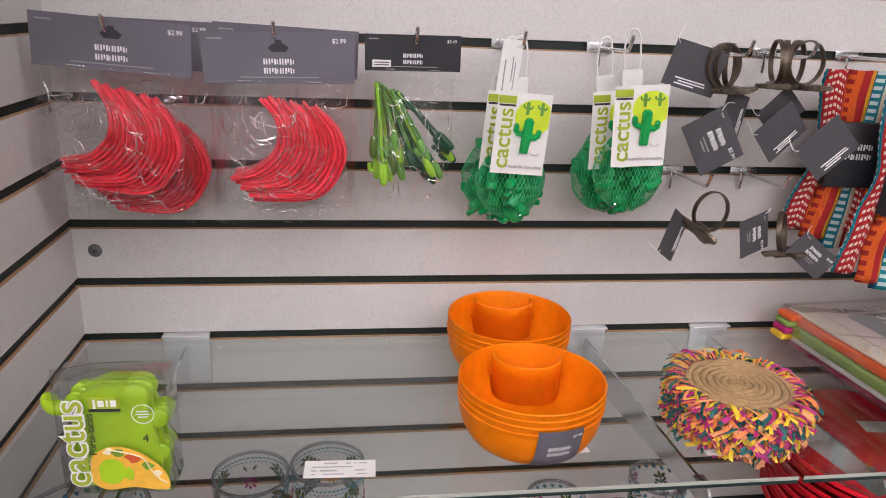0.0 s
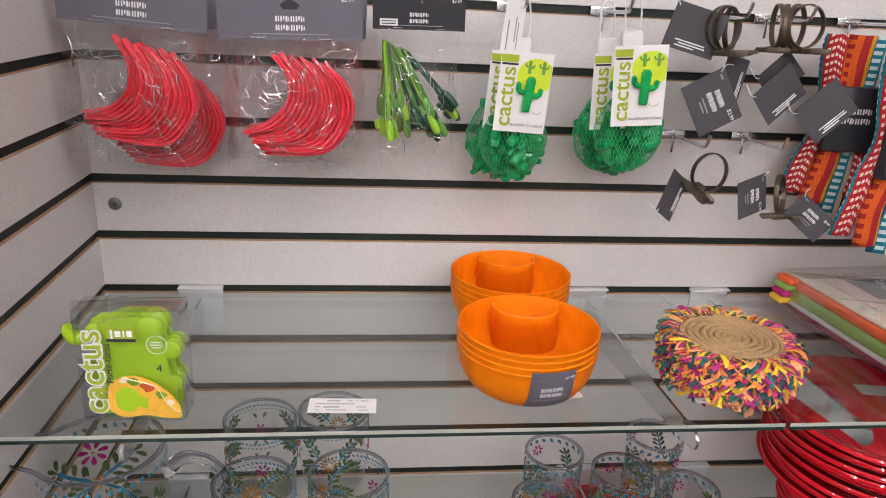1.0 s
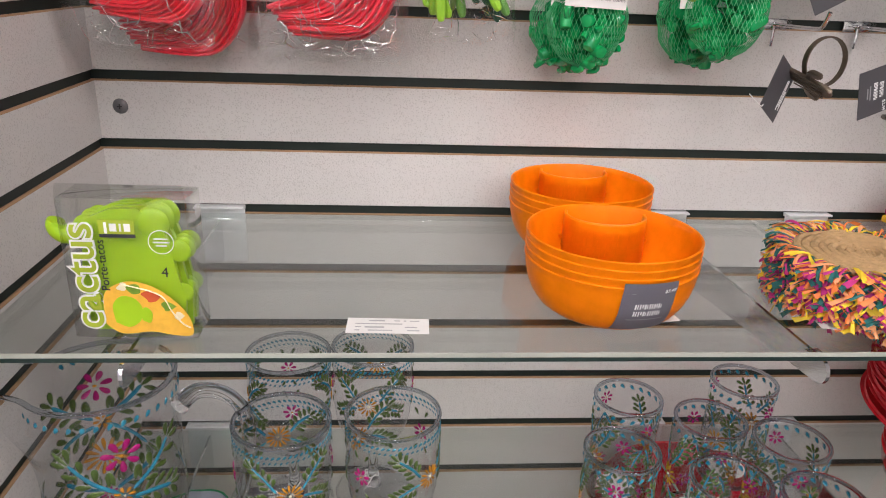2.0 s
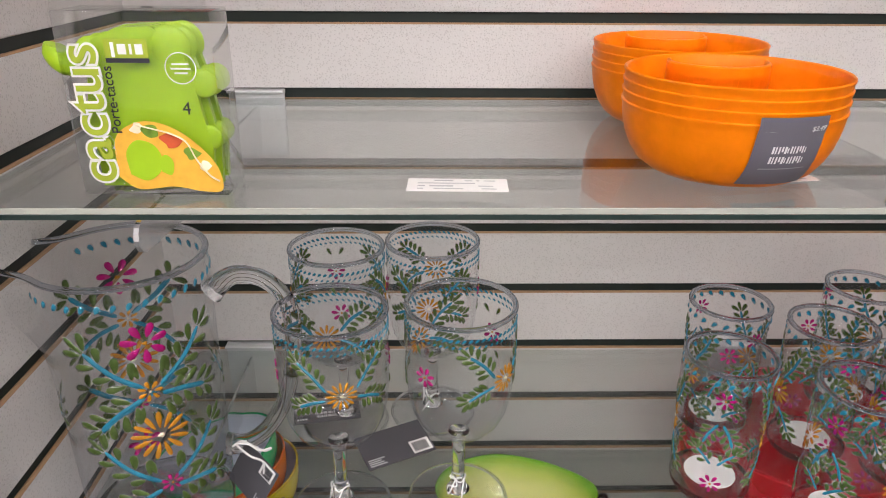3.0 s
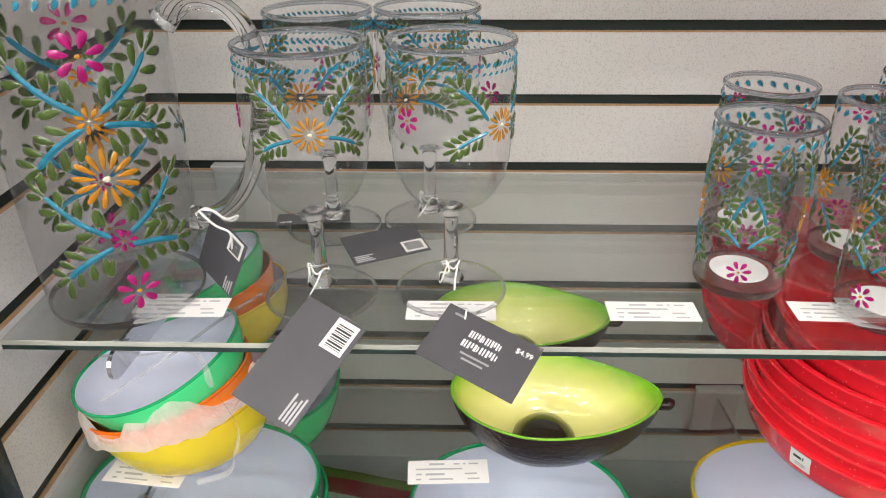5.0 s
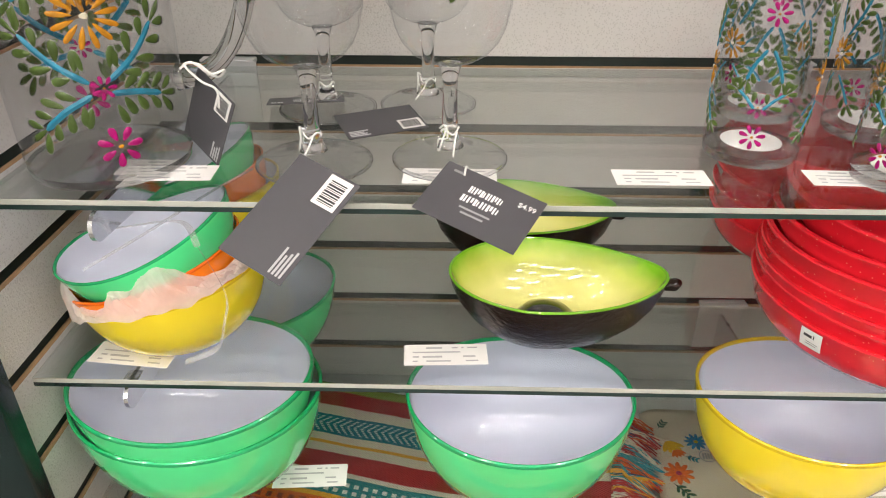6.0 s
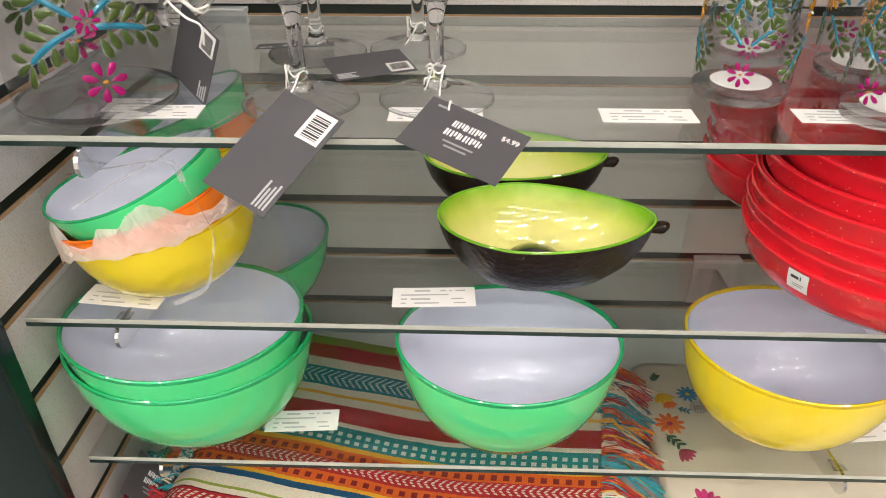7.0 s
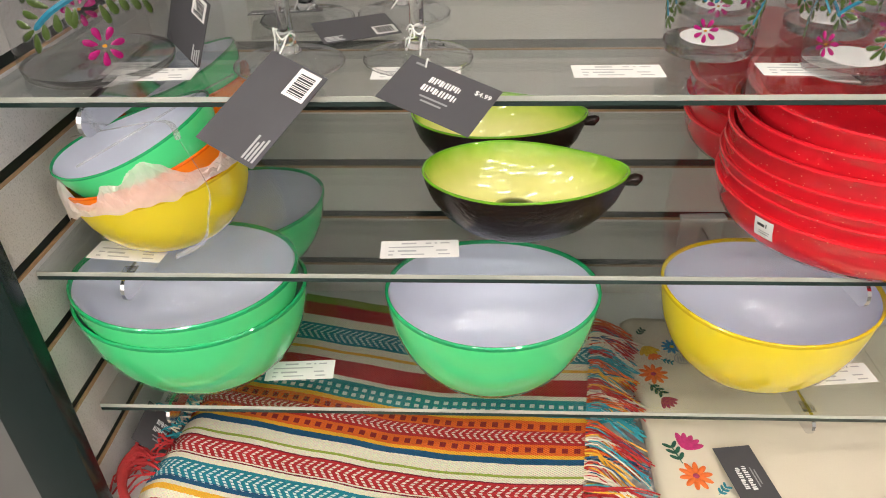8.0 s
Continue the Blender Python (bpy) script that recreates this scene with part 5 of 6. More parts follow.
def net_bag(m, seed, label, card_turn):
    b = thing("ice_cube_net", label, "packet", m, "nets of ice cubes")
    rnd = random.Random(seed)
    ry, rz, cz = 0.026, 0.052, -0.148

    def rx(z):
        v = (z - cz) / rz
        return 0.041 * math.sqrt(max(0.02, 1 - v * v)) * (1.0 if v < 0 else max(0.30, 1 - 0.42 * v))
    for i in range(44):
        v = rnd.uniform(-0.88, 0.66)
        z = cz + v * rz
        a = rnd.uniform(0, 2 * math.pi)
        rr = rnd.uniform(0.35, 0.86)
        x, y = rx(z) * rr * math.cos(a), ry * rr * math.sin(a) * math.sqrt(max(0.1, 1 - v * v))
        bm = bmesh.new()
        sweep(smooth_line([(0, 0, -0.013), (0, 0, -0.010), (0, 0, 0), (0, 0, 0.010), (0, 0, 0.013)], 9), lambda q: 0.0022 + 0.0052 * math.sin(math.pi * min(1, max(0, 0.04 + q * 0.92))) ** 0.5, 10, bm=bm)
        for sx in (-1, 1):
            sweep(smooth_line([(sx * 0.004, 0, -0.002), (sx * 0.010, 0, -0.002), (sx * 0.0115, 0, 0.003), (sx * 0.0115, 0, 0.008)], 8), 0.0036, 8, bm=bm)
        part("ice_cube", bm, ICE, b, m=pose(x, y, z, rnd.uniform(0, 360), rnd.uniform(0, 360), rnd.uniform(0, 360)))
    strands = bmesh.new()
    for d in (-1, 1):
        for k in range(52):
            pts = []
            for j in range(19):
                v = -0.985 + 1.93 * j / 18
                z = cz + v * rz
                a = 2 * math.pi * k / 52 + d * v * 0.55
                wob = 1 + 0.07 * noise.noise(Vector((math.cos(a) * 2, v * 3, seed)))
                pts.append((rx(z) * 1.02 * wob * math.cos(a), (ry * math.sqrt(max(0.06, 1 - v * v)) * 1.06 if v < 0.5 else ry * 0.75) * wob * math.sin(a), z))
            sweep(pts, 0.00028, 3, bm=strands, caps=False)
    tagged(part("net", strands, NET, b, "fine green netting"), kind="stuff")
    part("neck", sweep(smooth_line([(0, 0, -0.098), (0, 0, -0.075), (0, 0, -0.060)], 8), lambda q: 0.017 - 0.006 * q, 14, flat=0.5), NYLON, b, "white plastic neck")
    part("collar", box(-0.0125, 0.0125, -0.005, 0.005, -0.062, -0.034, 0.003), NYLON, b, "white plastic collar")
    loop = [(-0.008, 0, -0.036), (-0.0095, -0.002, -0.012), (-0.006, -0.004, 0.006), (0.001, -0.005, 0.010), (0.0065, -0.004, 0.004), (0.0095, -0.001, -0.014), (0.009, 0, -0.036)]
    part("loop", sweep(smooth_line(loop, 26), 0.0011, 8), NYLON, b, "white hanging loop")
    ice_card(b, pose(0.001, -0.0325, -0.094, 5, card_turn, -4), seed)
    return b


net_bag(pose(0.523, -0.0712, 1.6827, 0, 0, 0), 3, "green cactus ice cubes in a net with a white card", 2.5)
net_bag(pose(0.518, -0.0446, 1.6807, 0, 3, 4), 5, "net of green cactus ice cubes behind another", 0)
net_bag(pose(0.6483, -0.0836, 1.6958, 0, -5, -3), 7, "green cactus ice cubes in a net, card tilted", 0.5)
net_bag(pose(0.6299, -0.0475, 1.6849, 0, -6, 4), 9, "net of green cactus ice cubes with a tilted card, behind", 2)
lt = thing("hanging_label", "long white printed label on the hook", "label", pose(0.5105, -0.0798, 1.6552, 4, 3, 6))
part("paper", slab([(-0.0125, -0.040), (0.0125, -0.040), (0.0130, 0.034), (-0.0105, 0.034)], 0.0004), CARD, lt, smooth=False)
part("print", bars([(-0.006, -0.0045, -0.030, 0.012), (0.003, 0.0042, -0.012, 0.016), (0.006, 0.0070, -0.020, 0.010)], y=-0.0001), GREYINK, lt, smooth=False)


def napkin_ring(m, label, tag_m, tag_text, small=False):
    r = thing("napkin_ring", label, "napkin ring", m, "napkin rings")
    bm = lathe([(0.0240, -0.0030), (0.0254, -0.0030), (0.0258, 0.0), (0.0254, 0.0030), (0.0240, 0.0030), (0.0242, 0.0)], 48, closed=True)
    part("band", bm, BRONZE, r, "round aged bronze band")
    bm = slab(cactus_outline(0.050), 0.005, y=-0.0025)
    bmesh.ops.bevel(bm, geom=bm.edges[:], offset=0.0012, segments=2, affect="EDGES")
    c = part("cactus_plate", bm, BRONZE, r, "cast bronze cactus", m=pose(0.004, -0.0275, 0.006, 0, 25, 0))
    for i in range(5):
        part("rib", sweep([(-0.008 + i * 0.004, -0.0032, -0.018), (-0.008 + i * 0.004, -0.0034, 0.0), (-0.008 + i * 0.004, -0.0032, 0.018)], 0.0008, 5), BRONZE, c)
    return r


RINGS = [
    (pose(0.7604, -0.0855, 1.6694, 88, 0, 18), "aged bronze cactus napkin ring on the upper hook"),
    (pose(0.7807, -0.0627, 1.6684, 85, 0, 48), "aged bronze cactus napkin ring at the back of the hook"),
    (pose(0.865, -0.0808, 1.6755, 88, 0, 10), "aged bronze napkin ring beside striped napkins"),
    (pose(0.8469, -0.0665, 1.6744, 86, 0, 62), "aged bronze napkin ring behind another"),
    (pose(0.7683, -0.0969, 1.4983, 88, 50, 10), "aged bronze cactus napkin ring on the lower hook"),
    (pose(0.8676, -0.095, 1.4729, 80, 0, 50), "aged bronze napkin ring low beside striped napkins"),
    (pose(0.7690, -0.076, 1.6690, 86, 0, 33), "aged bronze cactus napkin ring between two others"),
    (pose(0.8560, -0.074, 1.6750, 87, 0, 38), "aged bronze napkin ring in a row of rings"),
    (pose(0.8405, -0.060, 1.6745, 86, 0, 74), "aged bronze napkin ring at the end of a row"),
]
for rm, rl in RINGS:
    napkin_ring(rm, rl, None, "")

TAGS = [
    (pose(0.7263, -0.0855, 1.6653, 4, 14, 0), 0.066, 0.052, None, "back of a charcoal tag on a napkin ring"),
    (pose(0.7541, -0.0997, 1.5847, 4, 60, 0), 0.066, 0.055, "front", "charcoal tag with white brand block on a napkin ring"),
    (pose(0.7884, -0.0712, 1.6, 2, -78, 20), 0.074, 0.040, None, "back of a charcoal tag behind another"),
    (pose(0.8427, -0.0902, 1.596, 2, -42, 8), 0.060, 0.048, None, "charcoal tag turned away, hanging"),
    (pose(0.8537, -0.0665, 1.6159, 2, -45, 0), 0.050, 0.040, None, "small dark charcoal tag behind others"),
    (pose(0.8975, -0.1045, 1.58, 2, -45, -5), 0.062, 0.052, None, "back of a charcoal tag with small white lines"),
    (pose(0.7232, -0.0997, 1.4695, 2, -60, 35), 0.056, 0.044, None, "bent charcoal tag on the lower hook"),
    (pose(0.8282, -0.0997, 1.4702, 2, 75, 20), 0.050, 0.046, "front", "charcoal tag with white brand block, low hook"),
    (pose(0.9025, -0.1121, 1.4468, 2, 38, -5), 0.060, 0.036, "front", "charcoal tag with white price under striped napkins"),
]
for tm, tw, th, tt, tl in TAGS:
    tg = hang_tag(tm, tw, th, tt, "$2.99" if tt else None, tl)
    if not tt:
        tagged(part("small_print", bars([(-tw * 0.30, tw * 0.28, -th * 0.30, -th * 0.27), (-tw * 0.22, tw * 0.30, -th * 0.36, -th * 0.33), (-tw * 0.28, tw * 0.10, -th * 0.42, -th * 0.39)], y=-0.0001), WHITEINK, tg, smooth=False), kind="stuff")
    part("cord", sweep(smooth_line([(-tw * 0.44, -0.0004, th * 0.40), (-tw * 0.52, -0.002, th * 0.55), (-tw * 0.40, 0.010, th * 0.75)], 10), 0.0005, 5), STRING, tg)


# ---------------------------------------------------------------- top shelf: boxed taco holders
BOXFILM = film("clear_box_film", (0.98, 0.985, 0.98), 1.0, 9, 0.25, 0.965)
KIWI = surf("lime_green_plastic", (0.40, 0.64, 0.015), 0.3, var=0.12, scale=40, sss=0.2, coat=0.2)
TACO = surf("printed_taco_shell", (0.86, 0.47, 0.05), 0.55, var=0.18, scale=130)
LETTUCE = surf("printed_lettuce", (0.20, 0.36, 0.03), 0.55, var=0.4, scale=160)
TOMATO = surf("printed_tomato", (0.62, 0.10, 0.03), 0.5, var=0.2, scale=160)
CHEESE = surf("printed_cheese", (0.84, 0.74, 0.55), 0.55, var=0.1, scale=160)


def blob(outline_pts, y, depth, mat, parent, name):
    n = len(outline_pts)
    line = smooth_line([(x, z, 0) for x, z in outline_pts] + [(*outline_pts[0], 0)], n * 5)
    return part(name, slab([(p.x, p.y) for p in line[:-1]], depth, y=y), mat, parent, smooth=False)


bx = thing("taco_holder_box", "clear box of lime green cactus taco holders with printed front", "box", pose(0.1295, -0.3130, S1 + 0.0006, 0, 0, -1.5))
W, D, HH = 0.0935, 0.037, 0.113
shell = box(-W / 2, W / 2, 0, D, 0, HH, 0.0012)
part("clear_box", shell, BOXFILM, bx, "clear folded plastic box")
flap = slab([(-W / 2, HH), (W / 2, HH), (W / 2 - 0.002, HH + 0.011), (-W / 2 + 0.002, HH + 0.011)], 0.0003, y=0.001)
part("top_flap", flap, BOXFILM, bx, "clear upright top flap", smooth=False)
for i in range(4):
    yy = 0.0065 + i * 0.0078
    dx = (0.0, 0.003, -0.002, 0.002)[i]
    h = part("taco_holder", slab([(dx - 0.036, 0.004), (dx + 0.036, 0.004), (dx + 0.038, 0.030), (dx + 0.034, 0.050), (dx + 0.030, 0.074), (dx + 0.024, 0.094), (dx + 0.008, 0.104), (dx - 0.012, 0.103), (dx - 0.028, 0.096), (dx - 0.034, 0.075), (dx - 0.038, 0.050)], 0.0045, y=yy), KIWI, bx, "lime green cactus-shaped holder", smooth=False)
    for cx, cz, r in ((-0.030, 0.088, 0.010), (0.018, 0.092, 0.013), (0.036, 0.070, 0.009), (0.036, 0.036, 0.008)):
        bm = bmesh.new()
        bmesh.ops.create_uvsphere(bm, u_segments=16, v_segments=10, radius=r, matrix=Matrix.LocRotScale((cx + dx * 0.5, yy + 0.002, cz), None, (1, 0.26, 1)))
        part("cactus_pad", bm, KIWI, h)
arm = smooth_line([(-0.040, 0.012, 0.080), (-0.049, 0.012, 0.081), (-0.054, 0.012, 0.087), (-0.053, 0.012, 0.092)], 12)
part("cactus_arm", sweep(arm, lambda q: 0.0062 + 0.001 * math.sin(q * 3), 14), KIWI, bx, "lime arm poking through the side")
# printed front
words("lettering_halo", "cactus", 0.0335, CARD, bx, pose(-0.0335, -0.0004, 0.0515, 0, -90, 0), bold=0.0016, stretch=1.03)
words("lettering", "cactus", 0.0335, OLIVE, bx, pose(-0.0335, -0.0008, 0.0515, 0, -90, 0), bold=0.0002, stretch=1.03, label="olive printed lettering")
words("caption", "Porte-tacos", 0.0088, INK, bx, pose(-0.0180, -0.0006, 0.0610, 0, -90, 0), label="thin printed lettering")
words("count", "4", 0.0110, INK, bx, pose(0.0270, -0.0006, 0.0560))
part("brand_mark", bars([(-0.0175, 0.0085, 0.0865, 0.0975)], y=-0.0003), OLIVE, bx, "olive brand block", smooth=False)
part("brand_letters", bars([(-0.0135, -0.0115, 0.0868, 0.0955), (-0.0095, -0.0045, 0.0885, 0.0945), (-0.0025, -0.0010, 0.0885, 0.0945), (0.0010, 0.0055, 0.0885, 0.0945)], y=-0.0006), WHITEINK, bx, smooth=False)
part("brand_line", bars([(-0.0175, 0.0085, 0.0835, 0.0862)], y=-0.0003), INK, bx, smooth=False)
part("round_seal", sweep([(0.0265 + 0.0092 * math.cos(q), -0.0005, 0.0805 + 0.0092 * math.sin(q)) for q in [2 * math.pi * i / 32 for i in range(33)]], 0.00035, 4), CARD, bx, "thin printed ring", smooth=False)
part("seal_print", bars([(0.0215, 0.0315, 0.0825, 0.0835), (0.0205, 0.0325, 0.0798, 0.0808), (0.0225, 0.0305, 0.0771, 0.0781)], y=-0.0004), CARD, bx, smooth=False)
blob([(-0.022, 0.012), (-0.010, 0.004), (0.012, 0.006), (0.030, 0.003), (0.043, 0.004), (0.042, 0.018), (0.034, 0.030), (0.020, 0.042), (0.004, 0.048), (-0.010, 0.046), (-0.021, 0.036)], -0.0004, 0.0002, TACO, bx, "printed_taco")
for q, (cx, cz, s) in enumerate(((0.002, 0.042, 0.006), (0.014, 0.036, 0.007), (0.026, 0.028, 0.006), (0.034, 0.020, 0.005), (-0.006, 0.044, 0.005))):
    blob([(cx + s * (0.8 + 0.35 * math.sin(k * 2.4 + q)) * math.cos(2 * math.pi * k / 7), cz + s * 0.7 * math.sin(2 * math.pi * k / 7)) for k in range(7)], -0.0007, 0.0002, (LETTUCE, TOMATO, LETTUCE, CHEESE, CHEESE)[q], bx, "printed_filling")
part("printed_cream", sweep(smooth_line([(-0.006, -0.0008, 0.046), (0.006, -0.0008, 0.043), (0.016, -0.0008, 0.040), (0.024, -0.0008, 0.035), (0.029, -0.0008, 0.024), (0.036, -0.0008, 0.014), (0.042, -0.0008, 0.010)], 30), 0.0013, 6, flat=0.3), CHEESE, bx, "printed cream drizzle")
blob([(-0.014, 0.014), (-0.004, 0.010), (0.005, 0.016), (0.007, 0.026), (0.002, 0.034), (-0.008, 0.036), (-0.015, 0.028)], -0.0009, 0.0002, KIWI, bx, "printed_cactus")
blob([(0.006, 0.016), (0.012, 0.014), (0.014, 0.022), (0.010, 0.027), (0.006, 0.024)], -0.0009, 0.0002, KIWI, bx, "printed_cactus")


# ---------------------------------------------------------------- jute coasters with raffia fringe
JUTE = surf("braided_jute", (0.47, 0.30, 0.145), 0.85, var=0.3, scale=170, bump=0.9, bscale=700)
RAFFIA = [surf("raffia_%s" % n, c, 0.55, var=0.18, scale=90) for n, c in
          (("yellow", (0.86, 0.60, 0.03)), ("orange", (0.90, 0.24, 0.06)), ("magenta", (0.50, 0.022, 0.20)), ("teal", (0.012, 0.12, 0.115)), ("coral", (0.88, 0.36, 0.16)))]


def coaster(m, seed, label):
    c = thing("fringed_coaster", label, "coaster", m, "fringed coasters")
    rnd = random.Random(seed)
    pts = []
    turns, n = 7.5, 300
    for i in range(n):
        f = i / (n - 1)
        a = 2 * math.pi * turns * f
        r = 0.002 + 0.0555 * f
        pts.append((r * math.cos(a), r * math.sin(a), 0.0042 + 0.0006 * math.sin(i * 2.2)))
    part("jute_coil", sweep(pts, lambda s: 0.0041, 8), JUTE, c, "spiral braided jute disc")
    tone = [bmesh.new() for _ in RAFFIA]
    for i in range(430):
        a = 2 * math.pi * i / 430 + rnd.uniform(-0.03, 0.03)
        k = rnd.choice((0, 0, 1, 1, 2, 2, 3, 3, 4, 4, 3, 2))
        r0, ln = 0.054 + rnd.uniform(0, 0.004), 0.024 + rnd.uniform(-0.008, 0.006)
        z0 = 0.0045 + rnd.uniform(-0.004, 0.004)
        ba = a + rnd.uniform(-0.28, 0.28)
        lift = rnd.uniform(-0.012, 0.004)
        w = 0.0014 + rnd.uniform(0, 0.0013)
        bm = tone[k]
        rows = []
        tw = rnd.uniform(-1.0, 1.0)
        for j in range(5):
            f = j / 4
            aa = a + (ba - a) * f * f
            r = r0 + ln * f * (1 - 0.12 * f)
            z = z0 + 0.005 * math.sin(math.pi * f * 0.8) + lift * f - 0.004 * f * f
            wd = w * (0.45 + 0.75 * f)
            t1 = (-math.sin(aa), math.cos(aa), 0)
            q = tw * f
            rows.append([bm.verts.new((r * math.cos(aa) + t1[0] * s * wd * math.cos(q), r * math.sin(aa) + t1[1] * s * wd * math.cos(q), z + s * wd * math.sin(q) + (0.0008 if s == 0 else 0))) for s in (-1, 0, 1)])
        for p, q in zip(rows, rows[1:]):
            for j in range(2):
                bm.faces.new((p[j], p[j + 1], q[j + 1], q[j]))
    for bm, mt, nm in zip(tone, RAFFIA, ("yellow", "orange", "magenta", "dark teal", "coral")):
        tagged(part("fringe", bm, mt, c, "loose %s raffia fringe" % nm), kind="stuff")
    return c


for i in range(6):
    coaster(pose(0.7506 + 0.003 * math.sin(i * 1.9) + 0.0007 * i, -0.2408 + 0.003 * math.cos(i * 2.6), S1 + 0.0012 + i * 0.0083, 0.6 * math.sin(i * 2.0), 0.8 * math.cos(i), i * 53) @ Matrix.Scale(0.91 + 0.018 * i, 4), 20 + i,
            "round jute coaster with bright raffia fringe in a stack")


# ---------------------------------------------------------------- folded tablecloth pack
CLOTHS = {n: surf("cloth_%s" % n, c, 0.85, var=0.08, scale=60, bump=0.5, bscale=900) for n, c in
          (("maroon", (0.27, 0.012, 0.05)), ("white", (0.72, 0.70, 0.68)), ("green", (0.27, 0.40, 0.10)), ("orange", (0.80, 0.13, 0.03)), ("cream", (0.78, 0.70, 0.58)), ("yellow", (0.80, 0.50, 0.03)), ("magenta", (0.48, 0.02, 0.16)))}
tc = thing("folded_tablecloth", "folded striped tablecloth in clear wrap with a printed label", "tablecloth", pose(0.9316, -0.0359, S1 + 0.0005, 0, 0, 5))
for nm, z0, z1, o in (("maroon", 0.0, 0.0095, 0.004), ("white", 0.0095, 0.018, 0.0), ("green", 0.018, 0.033, -0.002), ("orange", 0.033, 0.046, 0.002), ("cream", 0.046, 0.052, 0.006)):
    part("fold", box(o, 0.25, -0.262, -0.004, z0 + 0.0002, z1, 0.0036, seg=3), CLOTHS[nm], tc, "%s folded stripe" % nm)
for nm, x0, x1 in (("yellow", 0.118, 0.135), ("magenta", 0.137, 0.150), ("yellow", 0.152, 0.166), ("green", 0.175, 0.200)):
    part("stripe", box(x0, x1, -0.258, -0.150, 0.0521, 0.0526), CLOTHS[nm], tc, smooth=False)
for k, nm in enumerate(("yellow", "magenta", "green", "orange")):
    part("end_fold", box(-0.016 + 0.002 * k, 0.012, -0.030 - 0.001 * k, -0.004, 0.012 + k * 0.0095, 0.021 + k * 0.0095, 0.003), CLOTHS[nm], tc, "%s folded end" % nm)
LABELPINK = surf("label_blush", (0.76, 0.62, 0.58), 0.5, var=0.15, scale=20)
lbl = part("paper_label", box(0.030, 0.235, -0.150, -0.012, 0.0530, 0.0536), LABELPINK, tc, "printed paper label", smooth=False)
words("title", "TABLECLOTH", 0.0215, GREYINK, lbl, pose(0.122, -0.034, 0.0539, -90, 0, 0), label="grey printed title", bold=0.0004)
part("grey_panel", box(0.060, 0.225, -0.115, -0.050, 0.0536, 0.0539), GREYINK, lbl, "grey printed panel", smooth=False)
for k, tx in enumerate(("60x84IN", "OBLONG", "SEATS 6-8")):
    words("panel_text", tx, 0.0200, WHITEINK, lbl, pose(0.135, -0.0615 - k * 0.0205, 0.0541, -90, 0, 0), bold=0.0002)
part("small_print", box(0.060, 0.200, -0.127, -0.1255, 0.0536, 0.0538), GREYINK, lbl, smooth=False)
wrap = box(-0.004, 0.254, -0.266, -0.001, 0.0, 0.0560, 0.005, seg=2)
part("clear_wrap", wrap, BOXFILM, tc, "clear plastic wrap")


